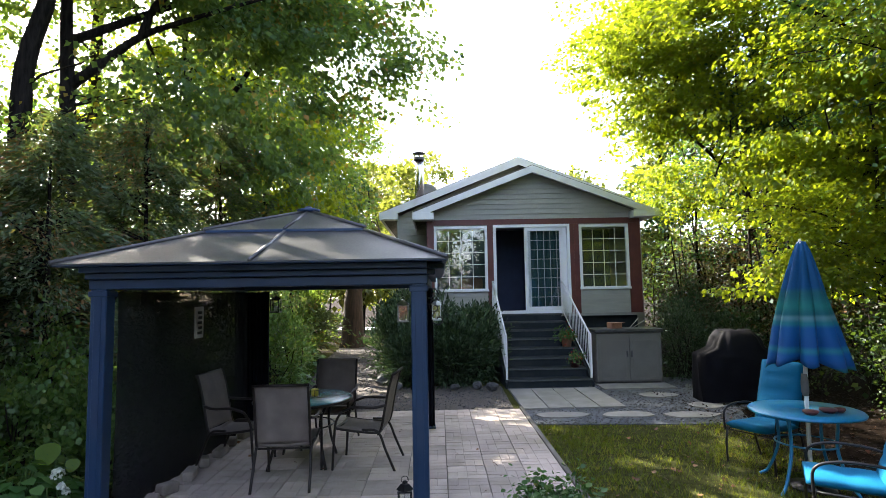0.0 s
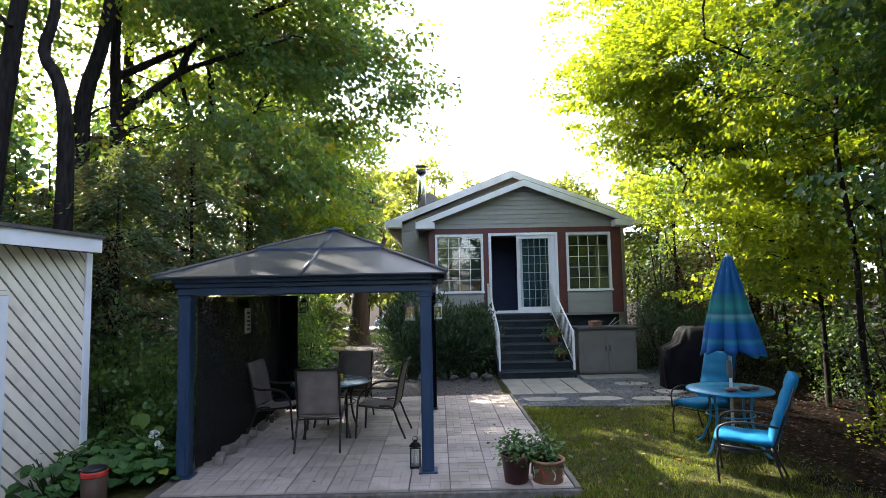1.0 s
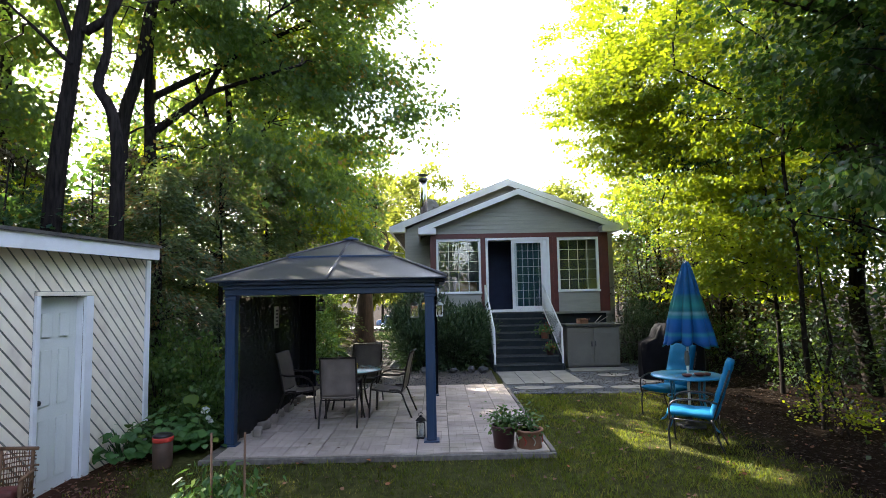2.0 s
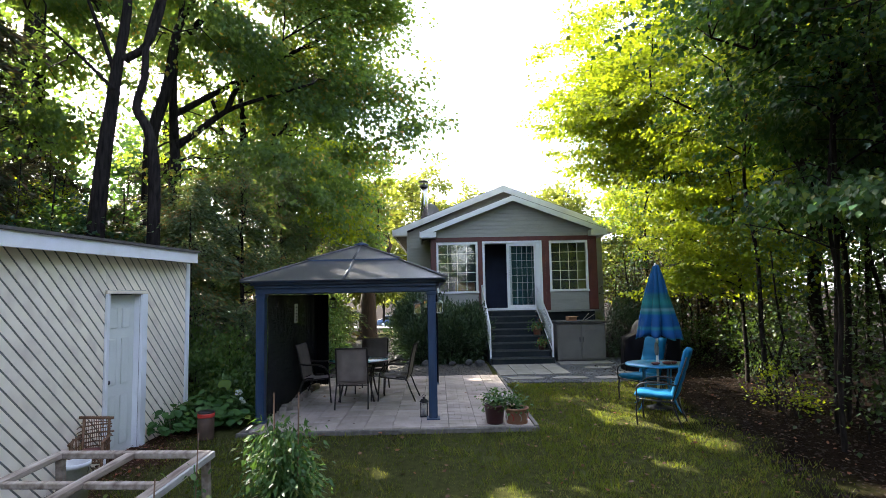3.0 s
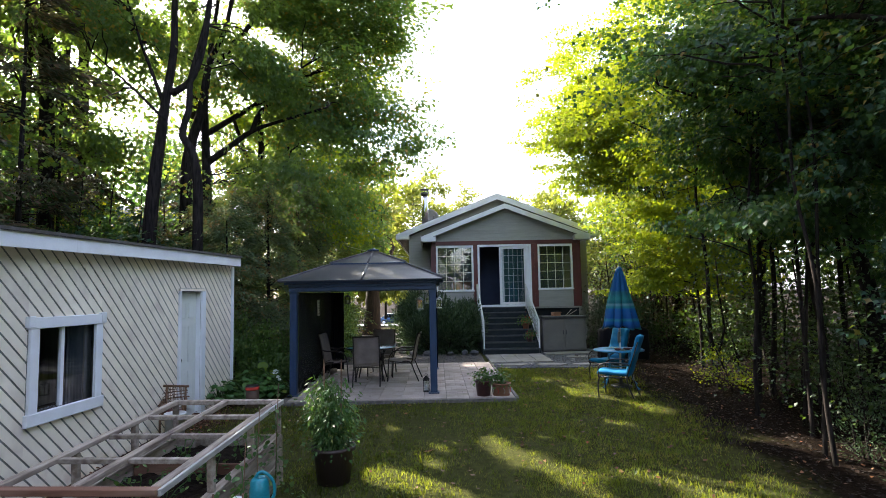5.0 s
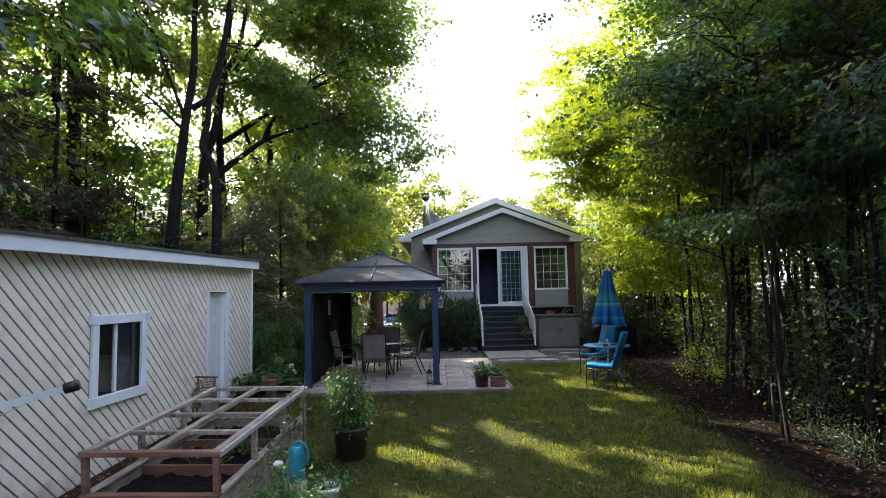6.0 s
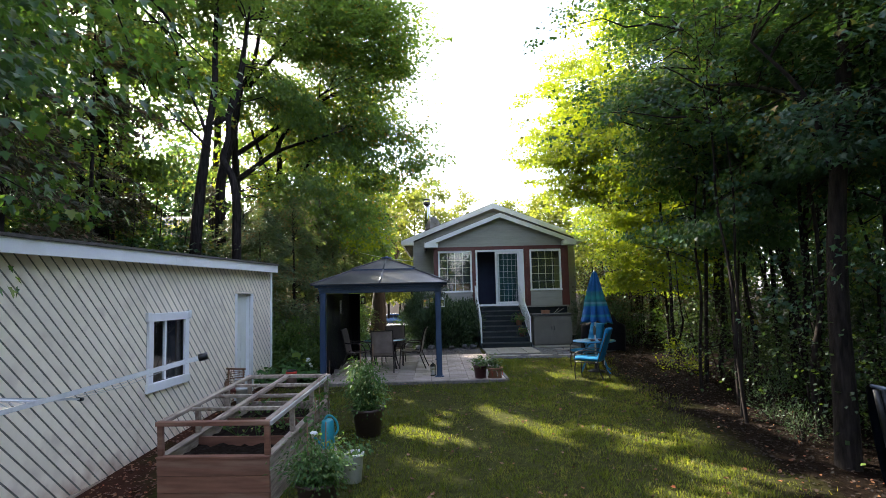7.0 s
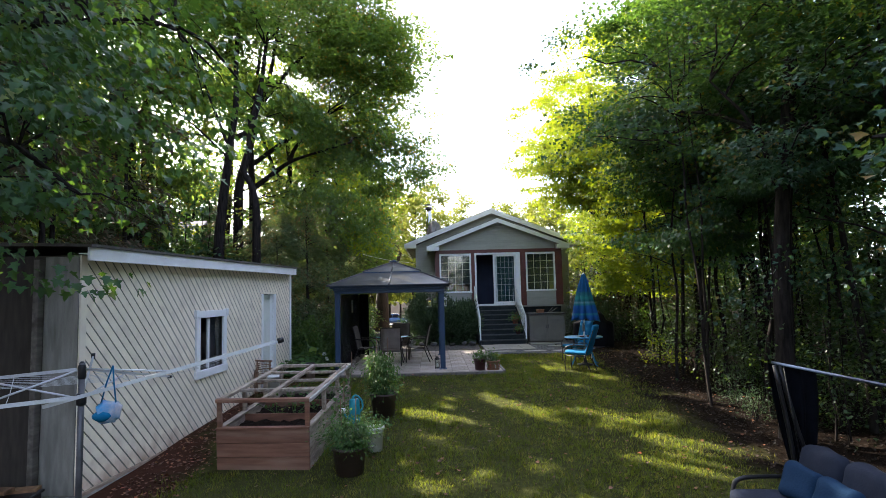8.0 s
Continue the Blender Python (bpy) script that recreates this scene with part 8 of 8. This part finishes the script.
# slender stems of the wood
def young_tree(x, y, h, r, seed, crown=True):
    rng = np.random.default_rng(seed)
    z = ground_z(x, y) - 0.2
    dx, dy = rng.normal(size=2) * 0.35
    stems = [straight((x, y, z), (x + dx, y + dy, h), r, seed=seed)]
    for _ in range(4):
        k = rng.uniform(0.35, 0.8)
        a = rng.uniform(0, 6.28)
        p = np.array((x + dx * k, y + dy * k, h * k))
        stems.append(([p, p + (0.5 * math.cos(a), 0.5 * math.sin(a), 0.25), p + (1.1 * math.cos(a), 1.1 * math.sin(a), 0.4)], r * 0.35, 0.006))
    low = [((x, y, h * k), (0.9, 0.9, h * 0.1), 6) for k in ((0.3, 0.45) if crown else (0.45,))] if x > 5.6 else []
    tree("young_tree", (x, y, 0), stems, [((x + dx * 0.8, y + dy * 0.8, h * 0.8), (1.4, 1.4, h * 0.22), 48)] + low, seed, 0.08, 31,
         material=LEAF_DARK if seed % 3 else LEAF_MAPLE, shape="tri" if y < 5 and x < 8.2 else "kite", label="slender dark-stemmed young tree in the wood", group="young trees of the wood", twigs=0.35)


# stems along the lawn's edge, then the wood behind them
spots = [(5.0, 1.75, 0.034), (5.12, 2.15, 0.03), (5.5, 2.9, 0.035), (6.7, 2.9, 0.085), (5.75, 1.1, 0.05), (6.3, 1.9, 0.045), (5.35, 4.0, 0.04), (5.9, 4.9, 0.05), (5.7, 3.4, 0.03), (6.35, 3.8, 0.055), (6.1, -1.4, 0.06), (5.7, -2.4, 0.05), (6.8, 0.2, 0.07), (6.55, 5.6, 0.06), (6.2, 6.9, 0.05), (5.6, -3.4, 0.055), (7.2, 1.3, 0.05), (7.4, 4.6, 0.06)]
rng = np.random.default_rng(77)
while len(spots) < 50:
    x, y = 6.3 + 5.0 * rng.random() ** 1.2, rng.uniform(-7, 17)
    if y > 6 and x < 6.9:
        continue
    if all((x - a) ** 2 + (y - b) ** 2 > 0.7 for a, b, _ in spots):
        spots.append((x, y, rng.uniform(0.03, 0.065)))
for i, (x, y, r) in enumerate(spots):
    young_tree(x, y, rng.uniform(5.5, 9.0), r, 100 + i, i % 2 == 0)


# cedars between the gazebo and the path
def cedar(x, y, h, r, seed, material=None, fine=1.0, dense=400, name="cedar_tree", label="dense grey-green cedar with drooping sprays", group="cedar row behind the gazebo"):
    """A cedar: a stem clothed in drooping feathery sprays."""
    rng = np.random.default_rng(seed)
    z = ground_z(x, y)
    t = thing(name, (x, y, z), label=label, category="tree", group=group)
    bm = bmesh.new()
    limb(bm, [(0, 0, -0.2), (0.05, 0, h * 0.4), (0, 0.05, h * 0.86)], 0.08, 0.012)
    n = int(dense * r * h / 6) // 5 * 5
    nb = n // 5  # boughs, each with five fans along it
    zz = (rng.uniform(0.02, 1, nb) ** 0.9).repeat(5)
    a = rng.uniform(0, 6.28, nb).repeat(5) + rng.normal(size=n) * 0.1
    reach = np.tile(np.linspace(0.35, 1.0, 5), nb)
    rad = r * np.clip(1.15 - zz ** 1.3, 0.12, 0.95) * rng.uniform(0.65, 1.25, nb).repeat(5) * reach
    c = np.stack([rad * np.cos(a), rad * np.sin(a), zz * h + 0.25 * reach - 0.42 * reach ** 2], 1)
    c[:, 2] = np.maximum(c[:, 2], 0.12)
    for q in c[:60]:
        tube(bm, wander(rng, (0, 0, max(0.1, q[2] - 0.2)), q, 4), np.linspace(0.018, 0.004, 4), 4, False)
    part("trunk", bm, BARK, t, smooth=True)
    per = 34
    m = n * per
    out = np.stack([np.cos(a), np.sin(a), np.zeros(n)], 1).repeat(per, 0)
    fan = rng.normal(size=(m, 3)) * [0.13, 0.13, 0.045]
    at = c.repeat(per, 0) + fan + out * rng.uniform(-0.1, 0.22, (m, 1)) - [0, 0, 0.05]
    at[:, 2] -= 0.6 * np.maximum(0, (at[:, :2] ** 2).sum(1) ** 0.5 - rad.repeat(per)) 
    tip = out + spread(rng, m) * 0.55 + [0, 0, -0.45]
    up = spread(rng, m) + out * 0.4 + [0, 0, 0.5]
    leaves("foliage", at, tip, up, rng.uniform(0.075, 0.165, m) * fine, material or LEAF_CEDAR, t, "spray")
    return t


for i, (x, y, h, r) in enumerate(((-4.8, 7.7, 4.4, 1.2), (-5.6, 8.7, 4.5, 1.6), (-4.2, 8.9, 4.9, 1.3), (-5.4, 10.4, 5.2, 1.7), (-4.0, 11.2, 5.4, 1.35), (-4.9, 13.2, 5.6, 1.5), (-3.9, 13.6, 4.4, 1.0), (-3.9, 15.9, 5.2, 1.2), (-4.3, 18.6, 5.4, 1.4), (-7.0, 9.4, 3.8, 1.6), (-8.6, 7.0, 3.6, 1.5))):
    cedar(x, y, h, r, 200 + i, fine=0.72 if i < 5 else 1.1, dense=500 if i < 5 else 200)


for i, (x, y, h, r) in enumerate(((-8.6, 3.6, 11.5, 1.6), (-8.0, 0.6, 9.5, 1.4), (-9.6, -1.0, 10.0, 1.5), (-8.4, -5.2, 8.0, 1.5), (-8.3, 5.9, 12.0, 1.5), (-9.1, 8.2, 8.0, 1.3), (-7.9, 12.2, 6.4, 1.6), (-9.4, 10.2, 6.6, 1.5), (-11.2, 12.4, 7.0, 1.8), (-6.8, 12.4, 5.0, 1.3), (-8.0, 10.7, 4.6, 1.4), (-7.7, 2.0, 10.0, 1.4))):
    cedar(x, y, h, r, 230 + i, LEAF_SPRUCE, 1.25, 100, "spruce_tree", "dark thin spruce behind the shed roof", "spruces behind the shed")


def canopy_roof():
    """High closed crowns over the wood on +x, partly out of view, added to darken it."""
    rng = np.random.default_rng(88)
    cs = np.stack([rng.uniform(4.2, 14, 2100), rng.uniform(-9, 17, 2100), rng.uniform(5.2, 11, 2100)], 1)
    cs = cs[cs[:, 0] > np.where(cs[:, 1] > 4, 9.0, np.where(cs[:, 1] > 1, 7.0, np.where(cs[:, 1] > -3, 6.0, 4.4))) + rng.uniform(-0.5, 0.5, len(cs))]
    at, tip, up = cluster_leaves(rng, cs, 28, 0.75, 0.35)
    tagged(leaves("high_canopy", at, tip, up, rng.uniform(0.12, 0.21, len(at)), LEAF_DARK, None, "kite"), "high leaf canopy added over the wood to darken it", "woods", kind="stuff")


canopy_roof()


# clipped yews and shrubs before the house
def shrub(x, y, h, rx, ry, seed, material=None, n=150, per=60, size=(0.05, 0.1), label="dark green feathery yew shrub before the porch", shape="spray", group="shrubs before the house", category="shrub"):
    rng = np.random.default_rng(seed)
    z = ground_z(x, y)
    t = thing("shrub", (x, y, z), label=label, category=category, group=group)
    c = spread(rng, n) * rng.uniform(0.6, 1.0, (n, 1)) * [rx, ry, h * 0.55] + [0, 0, h * 0.5]
    c[:, 2] = np.clip(c[:, 2], 0.08, None)
    bm = bmesh.new()
    for q in c[: n // 3]:
        tube(bm, wander(rng, (q[0] * 0.15, q[1] * 0.15, -0.05), q, 4), np.linspace(0.014, 0.004, 4), 4, False)
    part("branchwork", bm, BARK, t, smooth=True)
    m = n * per
    out = (c - [0, 0, h * 0.3]).repeat(per, 0)
    out /= np.linalg.norm(out, axis=1, keepdims=True) + 1e-6
    at = c.repeat(per, 0) + rng.normal(size=(m, 3)) * 0.13 * [1, 1, 0.7]
    at[:, 2] = np.clip(at[:, 2], 0.02, None)
    leaves("foliage", at, out + spread(rng, m) * 0.7 + [0, 0, 0.1], spread(rng, m) + [0, 0, 0.8], rng.uniform(*size, m), material or LEAF_YEW, t, shape)
    return t


for i, (x, y, h, rx, ry) in enumerate(((0.9, 12.5, 1.55, 0.62, 0.6), (0.05, 12.7, 1.75, 0.7, 0.65), (-0.7, 13.0, 1.75, 0.6, 0.6), (1.15, 13.3, 1.6, 0.4, 0.6), (-0.6, 14.4, 1.9, 0.5, 0.7), (0.5, 12.2, 1.3, 0.5, 0.45), (-0.3, 12.3, 1.2, 0.5, 0.4))):
    shrub(x, y, h, rx, ry, 300 + i, n=130, per=38, size=(0.07, 0.15))
for i, (x, y, h, rx, ry) in enumerate(((5.5, 12.6, 1.6, 0.6, 0.6), (6.3, 11.9, 1.5, 0.7, 0.7), (6.3, 13.6, 2.0, 0.7, 0.7))):
    shrub(x, y, h, rx, ry, 320 + i, n=120, per=50, label="dark green shrub beside the storage cabinet")
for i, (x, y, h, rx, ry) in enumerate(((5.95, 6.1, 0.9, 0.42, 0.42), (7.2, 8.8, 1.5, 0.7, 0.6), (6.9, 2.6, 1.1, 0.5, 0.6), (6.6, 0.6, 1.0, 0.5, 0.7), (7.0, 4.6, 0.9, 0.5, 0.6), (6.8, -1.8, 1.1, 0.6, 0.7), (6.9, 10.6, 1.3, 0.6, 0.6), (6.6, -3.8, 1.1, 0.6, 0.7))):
    # the first takes the sunlit yellow tone, the rest the shade-dark one
    shrub(x, y, h, rx, ry, 340 + i, LEAF_YELLOW if i == 0 else LEAF_UNDERSHADE, 13 if i == 0 else 26, 56, (0.025, 0.058), "loose undergrowth shrub at the wood's edge", "oval", "undergrowth")
for i, (x, y, h, rx, ry) in enumerate(((-3.7, 7.1, 1.2, 0.4, 0.5), (-3.6, 8.6, 1.2, 0.4, 0.7), (-4.15, 6.5, 1.0, 0.4, 0.4), (-4.5, 7.4, 1.7, 0.5, 0.5), (-3.3, 6.5, 0.6, 0.3, 0.4), (-3.5, 10.2, 1.3, 0.5, 0.6), (-3.7, 12.2, 1.5, 0.6, 0.6), (-3.6, 14.4, 1.4, 0.5, 0.7), (-2.75, 10.7, 1.7, 0.5, 0.5), (-2.9, 11.9, 2.0, 0.5, 0.6))):
    shrub(x, y, h, rx, ry, 360 + i, LEAF_UNDER, 46, 48, (0.035, 0.085), "leafy green shrub in front of the cedars", "oval", "shrubs by the cedars")

for i, (x, y, h, rx, ry) in enumerate(((-4.3, 18.6, 2.2, 0.8, 0.8), (-4.6, 22.4, 2.4, 0.9, 0.8))):
    shrub(x, y, h, rx, ry, 380 + i, LEAF_MAPLE, 70, 40, (0.08, 0.14), "leafy green shrub at the far end of the path", "oval", "shrubs at the path's end")

for i, (x, y, h, rx, ry) in enumerate(((5.6, 2.0, 0.75, 0.33, 0.4), (5.35, 0.95, 0.5, 0.25, 0.32), (6.2, 3.3, 1.0, 0.4, 0.5))):
    shrub(x, y, h, rx, ry, 370 + i, LEAF_YEW, 26, 30, (0.03, 0.065), "feathery grey-green young fir at the wood's edge", "spray", "young firs")
# furrowed trunk at the path's end
tree("maple_tree", (-2.95, 21.0, 0), [([(-2.95, 21.0, -0.3), (-2.95, 21.0, 0.05), (-2.95, 21.0, 0.4), (-2.92, 21.0, 1.6), (-2.95, 21.0, 2.4), (-3.4, 21.1, 4.0), (-3.8, 21.2, 8.0)], 0.56, 0.12), ([(-2.93, 21.0, 1.9), (-2.5, 21.0, 2.7), (-1.9, 21.0, 4.2)], 0.26, 0.1)],
     [((-3.8, 20.6, 7.4), (2.2, 2.4, 2.2), 170), ((-3.4, 19.2, 4.4), (1.0, 1.0, 1.6), 130)], 31, 0.14, 30, bark=ROUGH_BARK, label="thick old tree with deeply furrowed bark beside the path", group=RIGHT, material=LEAF_MAPLE)

# far woods: pale poplars behind the house, dark woods on both sides and behind the camera
for i, (x, y, h) in enumerate(((-3.4, 27, 9.0), (-1.6, 31, 10.0), (-6.0, 28, 9.5), (-0.2, 36, 11.6), (3.2, 46, 13.0), (8.6, 32, 10.8), (12.0, 30, 10.5), (-9, 33, 10.5), (-3.8, 37, 11.5), (6.8, 44, 12.0))):
    tree("poplar_tree", (x, y, 0), [straight((x, y, 0), (x + 0.3, y, h * 0.82), 0.1, seed=i + 40)], [((x, y, h * 0.68), (1.6, 1.6, h * 0.3), 120), ((x, y, h * 0.35), (1.6, 1.6, h * 0.22), 80)], 400 + i, 0.26, 17, 0.6, LEAF_PALE, shape="kite", label="pale yellow-green poplar far behind the house", group="poplars behind the house", flat=0.8)


def far_wood(name, spots, seed, label, material=None, leaf=0.26, dense=22, clear=0.08):
    """A distant belt of trees, too dense to count."""
    rng = np.random.default_rng(seed)
    cs, bm = [], bmesh.new()
    for x, y, h, r in spots:
        cs.append(ellipsoid_points(rng, int(dense * r * h / 6), (x, y, h * (0.52 + clear / 2)), (r, r, h * (0.48 - clear / 2)), 0.4))
        tube(bm, wander(rng, (x, y, -0.4), (x + rng.normal() * 0.4, y, h * 0.9), 5, 0.04), np.linspace(0.013 * h, 0.004 * h, 5), 6, False)
    cs = np.concatenate(cs)
    at, tip, up = cluster_leaves(rng, cs, 18, 0.85, 0.6)
    ob = leaves(name, at, tip, up, leaf * rng.uniform(0.85, 1.55, len(at)), material or LEAF_DARK, None, "kite")
    tagged(ob, label, "woods", kind="stuff")
    tagged(part("far_trunks", bm, BARK, smooth=True), "dark trunks in the distant woods", "woods", kind="stuff")


rng = np.random.default_rng(5)
far_wood("far_woods", [(rng.uniform(13, 21), y + rng.uniform(-0.8, 0.8), rng.uniform(11, 16), rng.uniform(1.6, 2.4)) for y in np.arange(-12, 32, 1.9)], 51, "dark dense woods to one side of the yard", dense=19, clear=0.1)
far_wood("far_woods", [(rng.uniform(-18, -13), y + rng.uniform(-0.8, 0.8), rng.uniform(9, 14), rng.uniform(1.7, 2.5)) for y in np.arange(-10, 30, 2.0)], 52, "dark woods and thickets behind the shed")
far_wood("thicket", [(rng.uniform(9.8, 14.5), y + rng.uniform(-0.6, 0.6), rng.uniform(2.4, 5.0), rng.uniform(1.0, 1.5)) for y in np.arange(-9, 26, 0.7)], 55, "dark leafy thicket deep in the wood", LEAF_UNDERSHADE, 0.12, 40)
far_wood("thicket", [(rng.uniform(5.7, 7.4), y + rng.uniform(-0.3, 0.3), rng.uniform(0.35, 1.0), rng.uniform(0.4, 0.7)) for y in np.arange(-8, 6.4, 0.5)], 59, "dark low thicket along the wood's edge", LEAF_UNDERSHADE, 0.05, 110)
far_wood("thicket", [(rng.uniform(7.6, 9.6), y + rng.uniform(-0.5, 0.5), rng.uniform(1.0, 2.4), rng.uniform(0.8, 1.2)) for y in np.arange(-9, 13, 0.8)], 58, "dark leafy thicket under the young trees", LEAF_UNDERSHADE, 0.085, 55)
far_wood("thicket", [(rng.uniform(5.7, 7.6), y + rng.uniform(-0.3, 0.3), rng.uniform(1.2, 2.9), rng.uniform(0.4, 0.7)) for y in np.arange(-3.0, 7.5, 0.4)], 62, "dark tangled undergrowth among the stems", LEAF_UNDERSHADE, 0.05, 75)
far_wood("thicket", [(rng.uniform(6.6, 9.0), y + rng.uniform(-0.3, 0.3), rng.uniform(2.4, 4.2), rng.uniform(0.6, 0.9)) for y in np.arange(11.2, 18.5, 0.36)], 60, "dark brown-green thicket beside the house", LEAF_THICKET, 0.06, 110)
# belts behind the camera, never in view, added to cut the skylight
far_wood("far_woods", [(s * rng.uniform(4.5, 8.5), y, rng.uniform(5, 7.5), rng.uniform(1.8, 2.4)) for y in np.arange(-20, -8.5, 2.6) for s in (-1, 1)], 56, "trees added out of view beside the lower yard to cut skylight", LEAF_DARK, 0.3)
far_wood("far_woods", [(x, rng.uniform(-30, -24), rng.uniform(6, 11) if abs(x - 5.0) > 3.3 else rng.uniform(2.6, 5.0), rng.uniform(1.8, 2.6)) for x in np.arange(-20, 22, 2.4)], 53, "woods closing the far end of the yard", LEAF_MAPLE)
far_wood("far_woods", [(x, rng.uniform(44, 54), rng.uniform(6, 9), rng.uniform(2, 3)) for x in np.arange(-34, 36, 3.4)], 54, "hazy trees far beyond the road", LEAF_PALE, 0.4)


# ---- grass and fallen leaves ----
def grass():
    rng = np.random.default_rng(9)
    n = 370000
    x, y = rng.uniform(-3.75, 6.2, n), -9.5 + 18.5 * rng.random(n) ** 0.95
    keep = ~((x < PX1 + 0.08) & (y > PY0 - 0.12)) & ~((y > 8.6) & (x > 1.4)) & (x + 0.3 * np.sin(y * 1.3) < 4.25 + 0.07 * np.clip(y, 0, 9))
    patch = np.sin(x * 2.1 + 1.3 * np.sin(y * 1.7)) * np.cos(y * 1.9 + np.sin(x * 1.1))
    keep &= rng.random(n) < 0.62 + 0.45 * patch
    keep &= rng.random(n) < np.clip((y + 10.5) / 4.0, 0.2, 1)
    keep &= rng.random(n) < np.clip((4.4 + 0.07 * np.clip(y, 0, 9) - x) / 0.9, 0.1, 1)
    keep &= ~((x < -1.85) & (y > -1.2) & (y < 1.5)) & ~((x < -3.3) & (rng.random(n) < np.clip((-3.25 - x) / 0.45, 0.1, 0.9)))
    x, y = x[keep], y[keep]
    k = len(x)
    z = ground_zs(x, y)
    a, lean = rng.uniform(0, 6.28, k), rng.uniform(0.1, 0.9, k)
    tuft = np.clip(0.75 + 0.5 * np.sin(x * 9.3 + 3 * np.sin(y * 5.1)) * np.cos(y * 8.7 + 2 * np.sin(x * 4.3)), 0.35, 1.3)
    h, w = rng.uniform(0.03, 0.085, k) * tuft, rng.uniform(0.003, 0.0075, k)
    base = np.stack([x, y, z - 0.005], 1)
    side = np.stack([-np.sin(a), np.cos(a), np.zeros(k)], 1) * w[:, None]
    b = rng.uniform(0, 6.28, k)
    top = base + np.stack([np.cos(b) * lean * h, np.sin(b) * lean * h, h], 1)
    verts = np.stack([base - side, base + side, top], 1).reshape(-1, 3)
    faces = np.arange(3 * k).reshape(-1, 3)
    tagged(raw("grass", verts, faces, GRASS), "short uneven lawn grass", "grass", kind="stuff")


grass()


def litter(name, n, box_, seed, size, label, material=None):
    rng = np.random.default_rng(seed)
    x, y = rng.uniform(box_[0], box_[1], n), rng.uniform(box_[2], box_[3], n)
    on = (x > PX0) & (x < PX1) & (y > PY0) & (y < PY1) & (rng.random(n) < 0.85)
    x, y = x[~on], y[~on]
    n = len(x)
    lift = np.where((x > PX0) & (x < PX1) & (y > PY0) & (y < PY1), PZ, 0.0)
    at = np.stack([x, y, ground_zs(x, y) + lift + rng.uniform(0.008, 0.035, n)], 1)
    tip = spread(rng, n) * [1, 1, 0.3]
    tagged(leaves(name, at, tip, spread(rng, n) * 0.4 + [0, 0, 1], rng.uniform(*size, n), material or LEAF_LITTER, None, "maple"), label, "fallen leaves", kind="stuff")


litter("fallen_leaves", 1300, (-2.5, 5.4, -6.5, 8.5), 61, (0.025, 0.06), "dry brown and red leaves on the lawn")
litter("leaf_mould", 9000, (4.0, 7.4, -6, 11), 62, (0.018, 0.05), "leaf litter under the trees, darkened as if in deep shade", LEAF_MOULD)
litter("fallen_leaves", 420, (4.0, 7, -6, 10), 65, (0.02, 0.045), "dry brown leaves under the trees")
litter("fallen_leaves", 1500, (-4.1, -3.2, -3.0, 5), 63, (0.018, 0.05), "red-brown leaves along the shed wall")


# ---- paving stones of the patio: squares scored into small bricks ----
def paver_mesh(turned_):
    """A square paver scored into eight bricks, laid two by two."""
    bm = bmesh.new()
    box(bm, -0.198, 0.198, -0.198, 0.198, 0.0, 0.04)
    g, q = 0.0025, 0.1
    for i in range(2):
        for j in range(2):
            for k in range(2):
                flat_ = (i + j + turned_) % 2
                x0, y0 = (i * 0.2, j * 0.2 + k * q) if flat_ else (i * 0.2 + k * q, j * 0.2)
                w, d = (0.2, q) if flat_ else (q, 0.2)
                z = 0.0445 + 0.001 * ((i * 3 + j * 5 + k * 2) % 3)
                a, b = (x0 + g - 0.2, y0 + g - 0.2), (x0 + w - g - 0.2, y0 + d - g - 0.2)
                e = 0.0025
                lo = [bm.verts.new(p) for p in ((a[0], a[1], 0.0401), (b[0], a[1], 0.0401), (b[0], b[1], 0.0401), (a[0], b[1], 0.0401))]
                hi = [bm.verts.new(p) for p in ((a[0] + e, a[1] + e, z), (b[0] - e, a[1] + e, z), (b[0] - e, b[1] - e, z), (a[0] + e, b[1] - e, z))]
                bm.faces.new(hi)
                for n in range(4):
                    bm.faces.new((lo[n], lo[(n + 1) % 4], hi[(n + 1) % 4], hi[n]))
    me = bpy.data.meshes.new("paver")
    bm.to_mesh(me)
    bm.free()
    me.materials.append(PAVER)
    return me


paver_meshes = [paver_mesh(0), paver_mesh(1)]
rngv = random.Random(12)
y, j = PY0 + 0.202, 0
while y < PY1 - 0.05:
    x, i = PX1 - 0.202, 0
    while x > PX0 + 0.1:
        ob = new("paver", paver_meshes[(i + j) % 2])
        ob.parent = patio
        ob.matrix_world = pose(x + rngv.uniform(-0.002, 0.002), y + rngv.uniform(-0.002, 0.002), PZ - 0.045 + rngv.uniform(-0.002, 0.003), rngv.uniform(-0.25, 0.25), rngv.uniform(-0.25, 0.25), rngv.choice((0, 90, 180, 270)))
        x -= 0.404
        i += 1
    y += 0.404
    j += 1
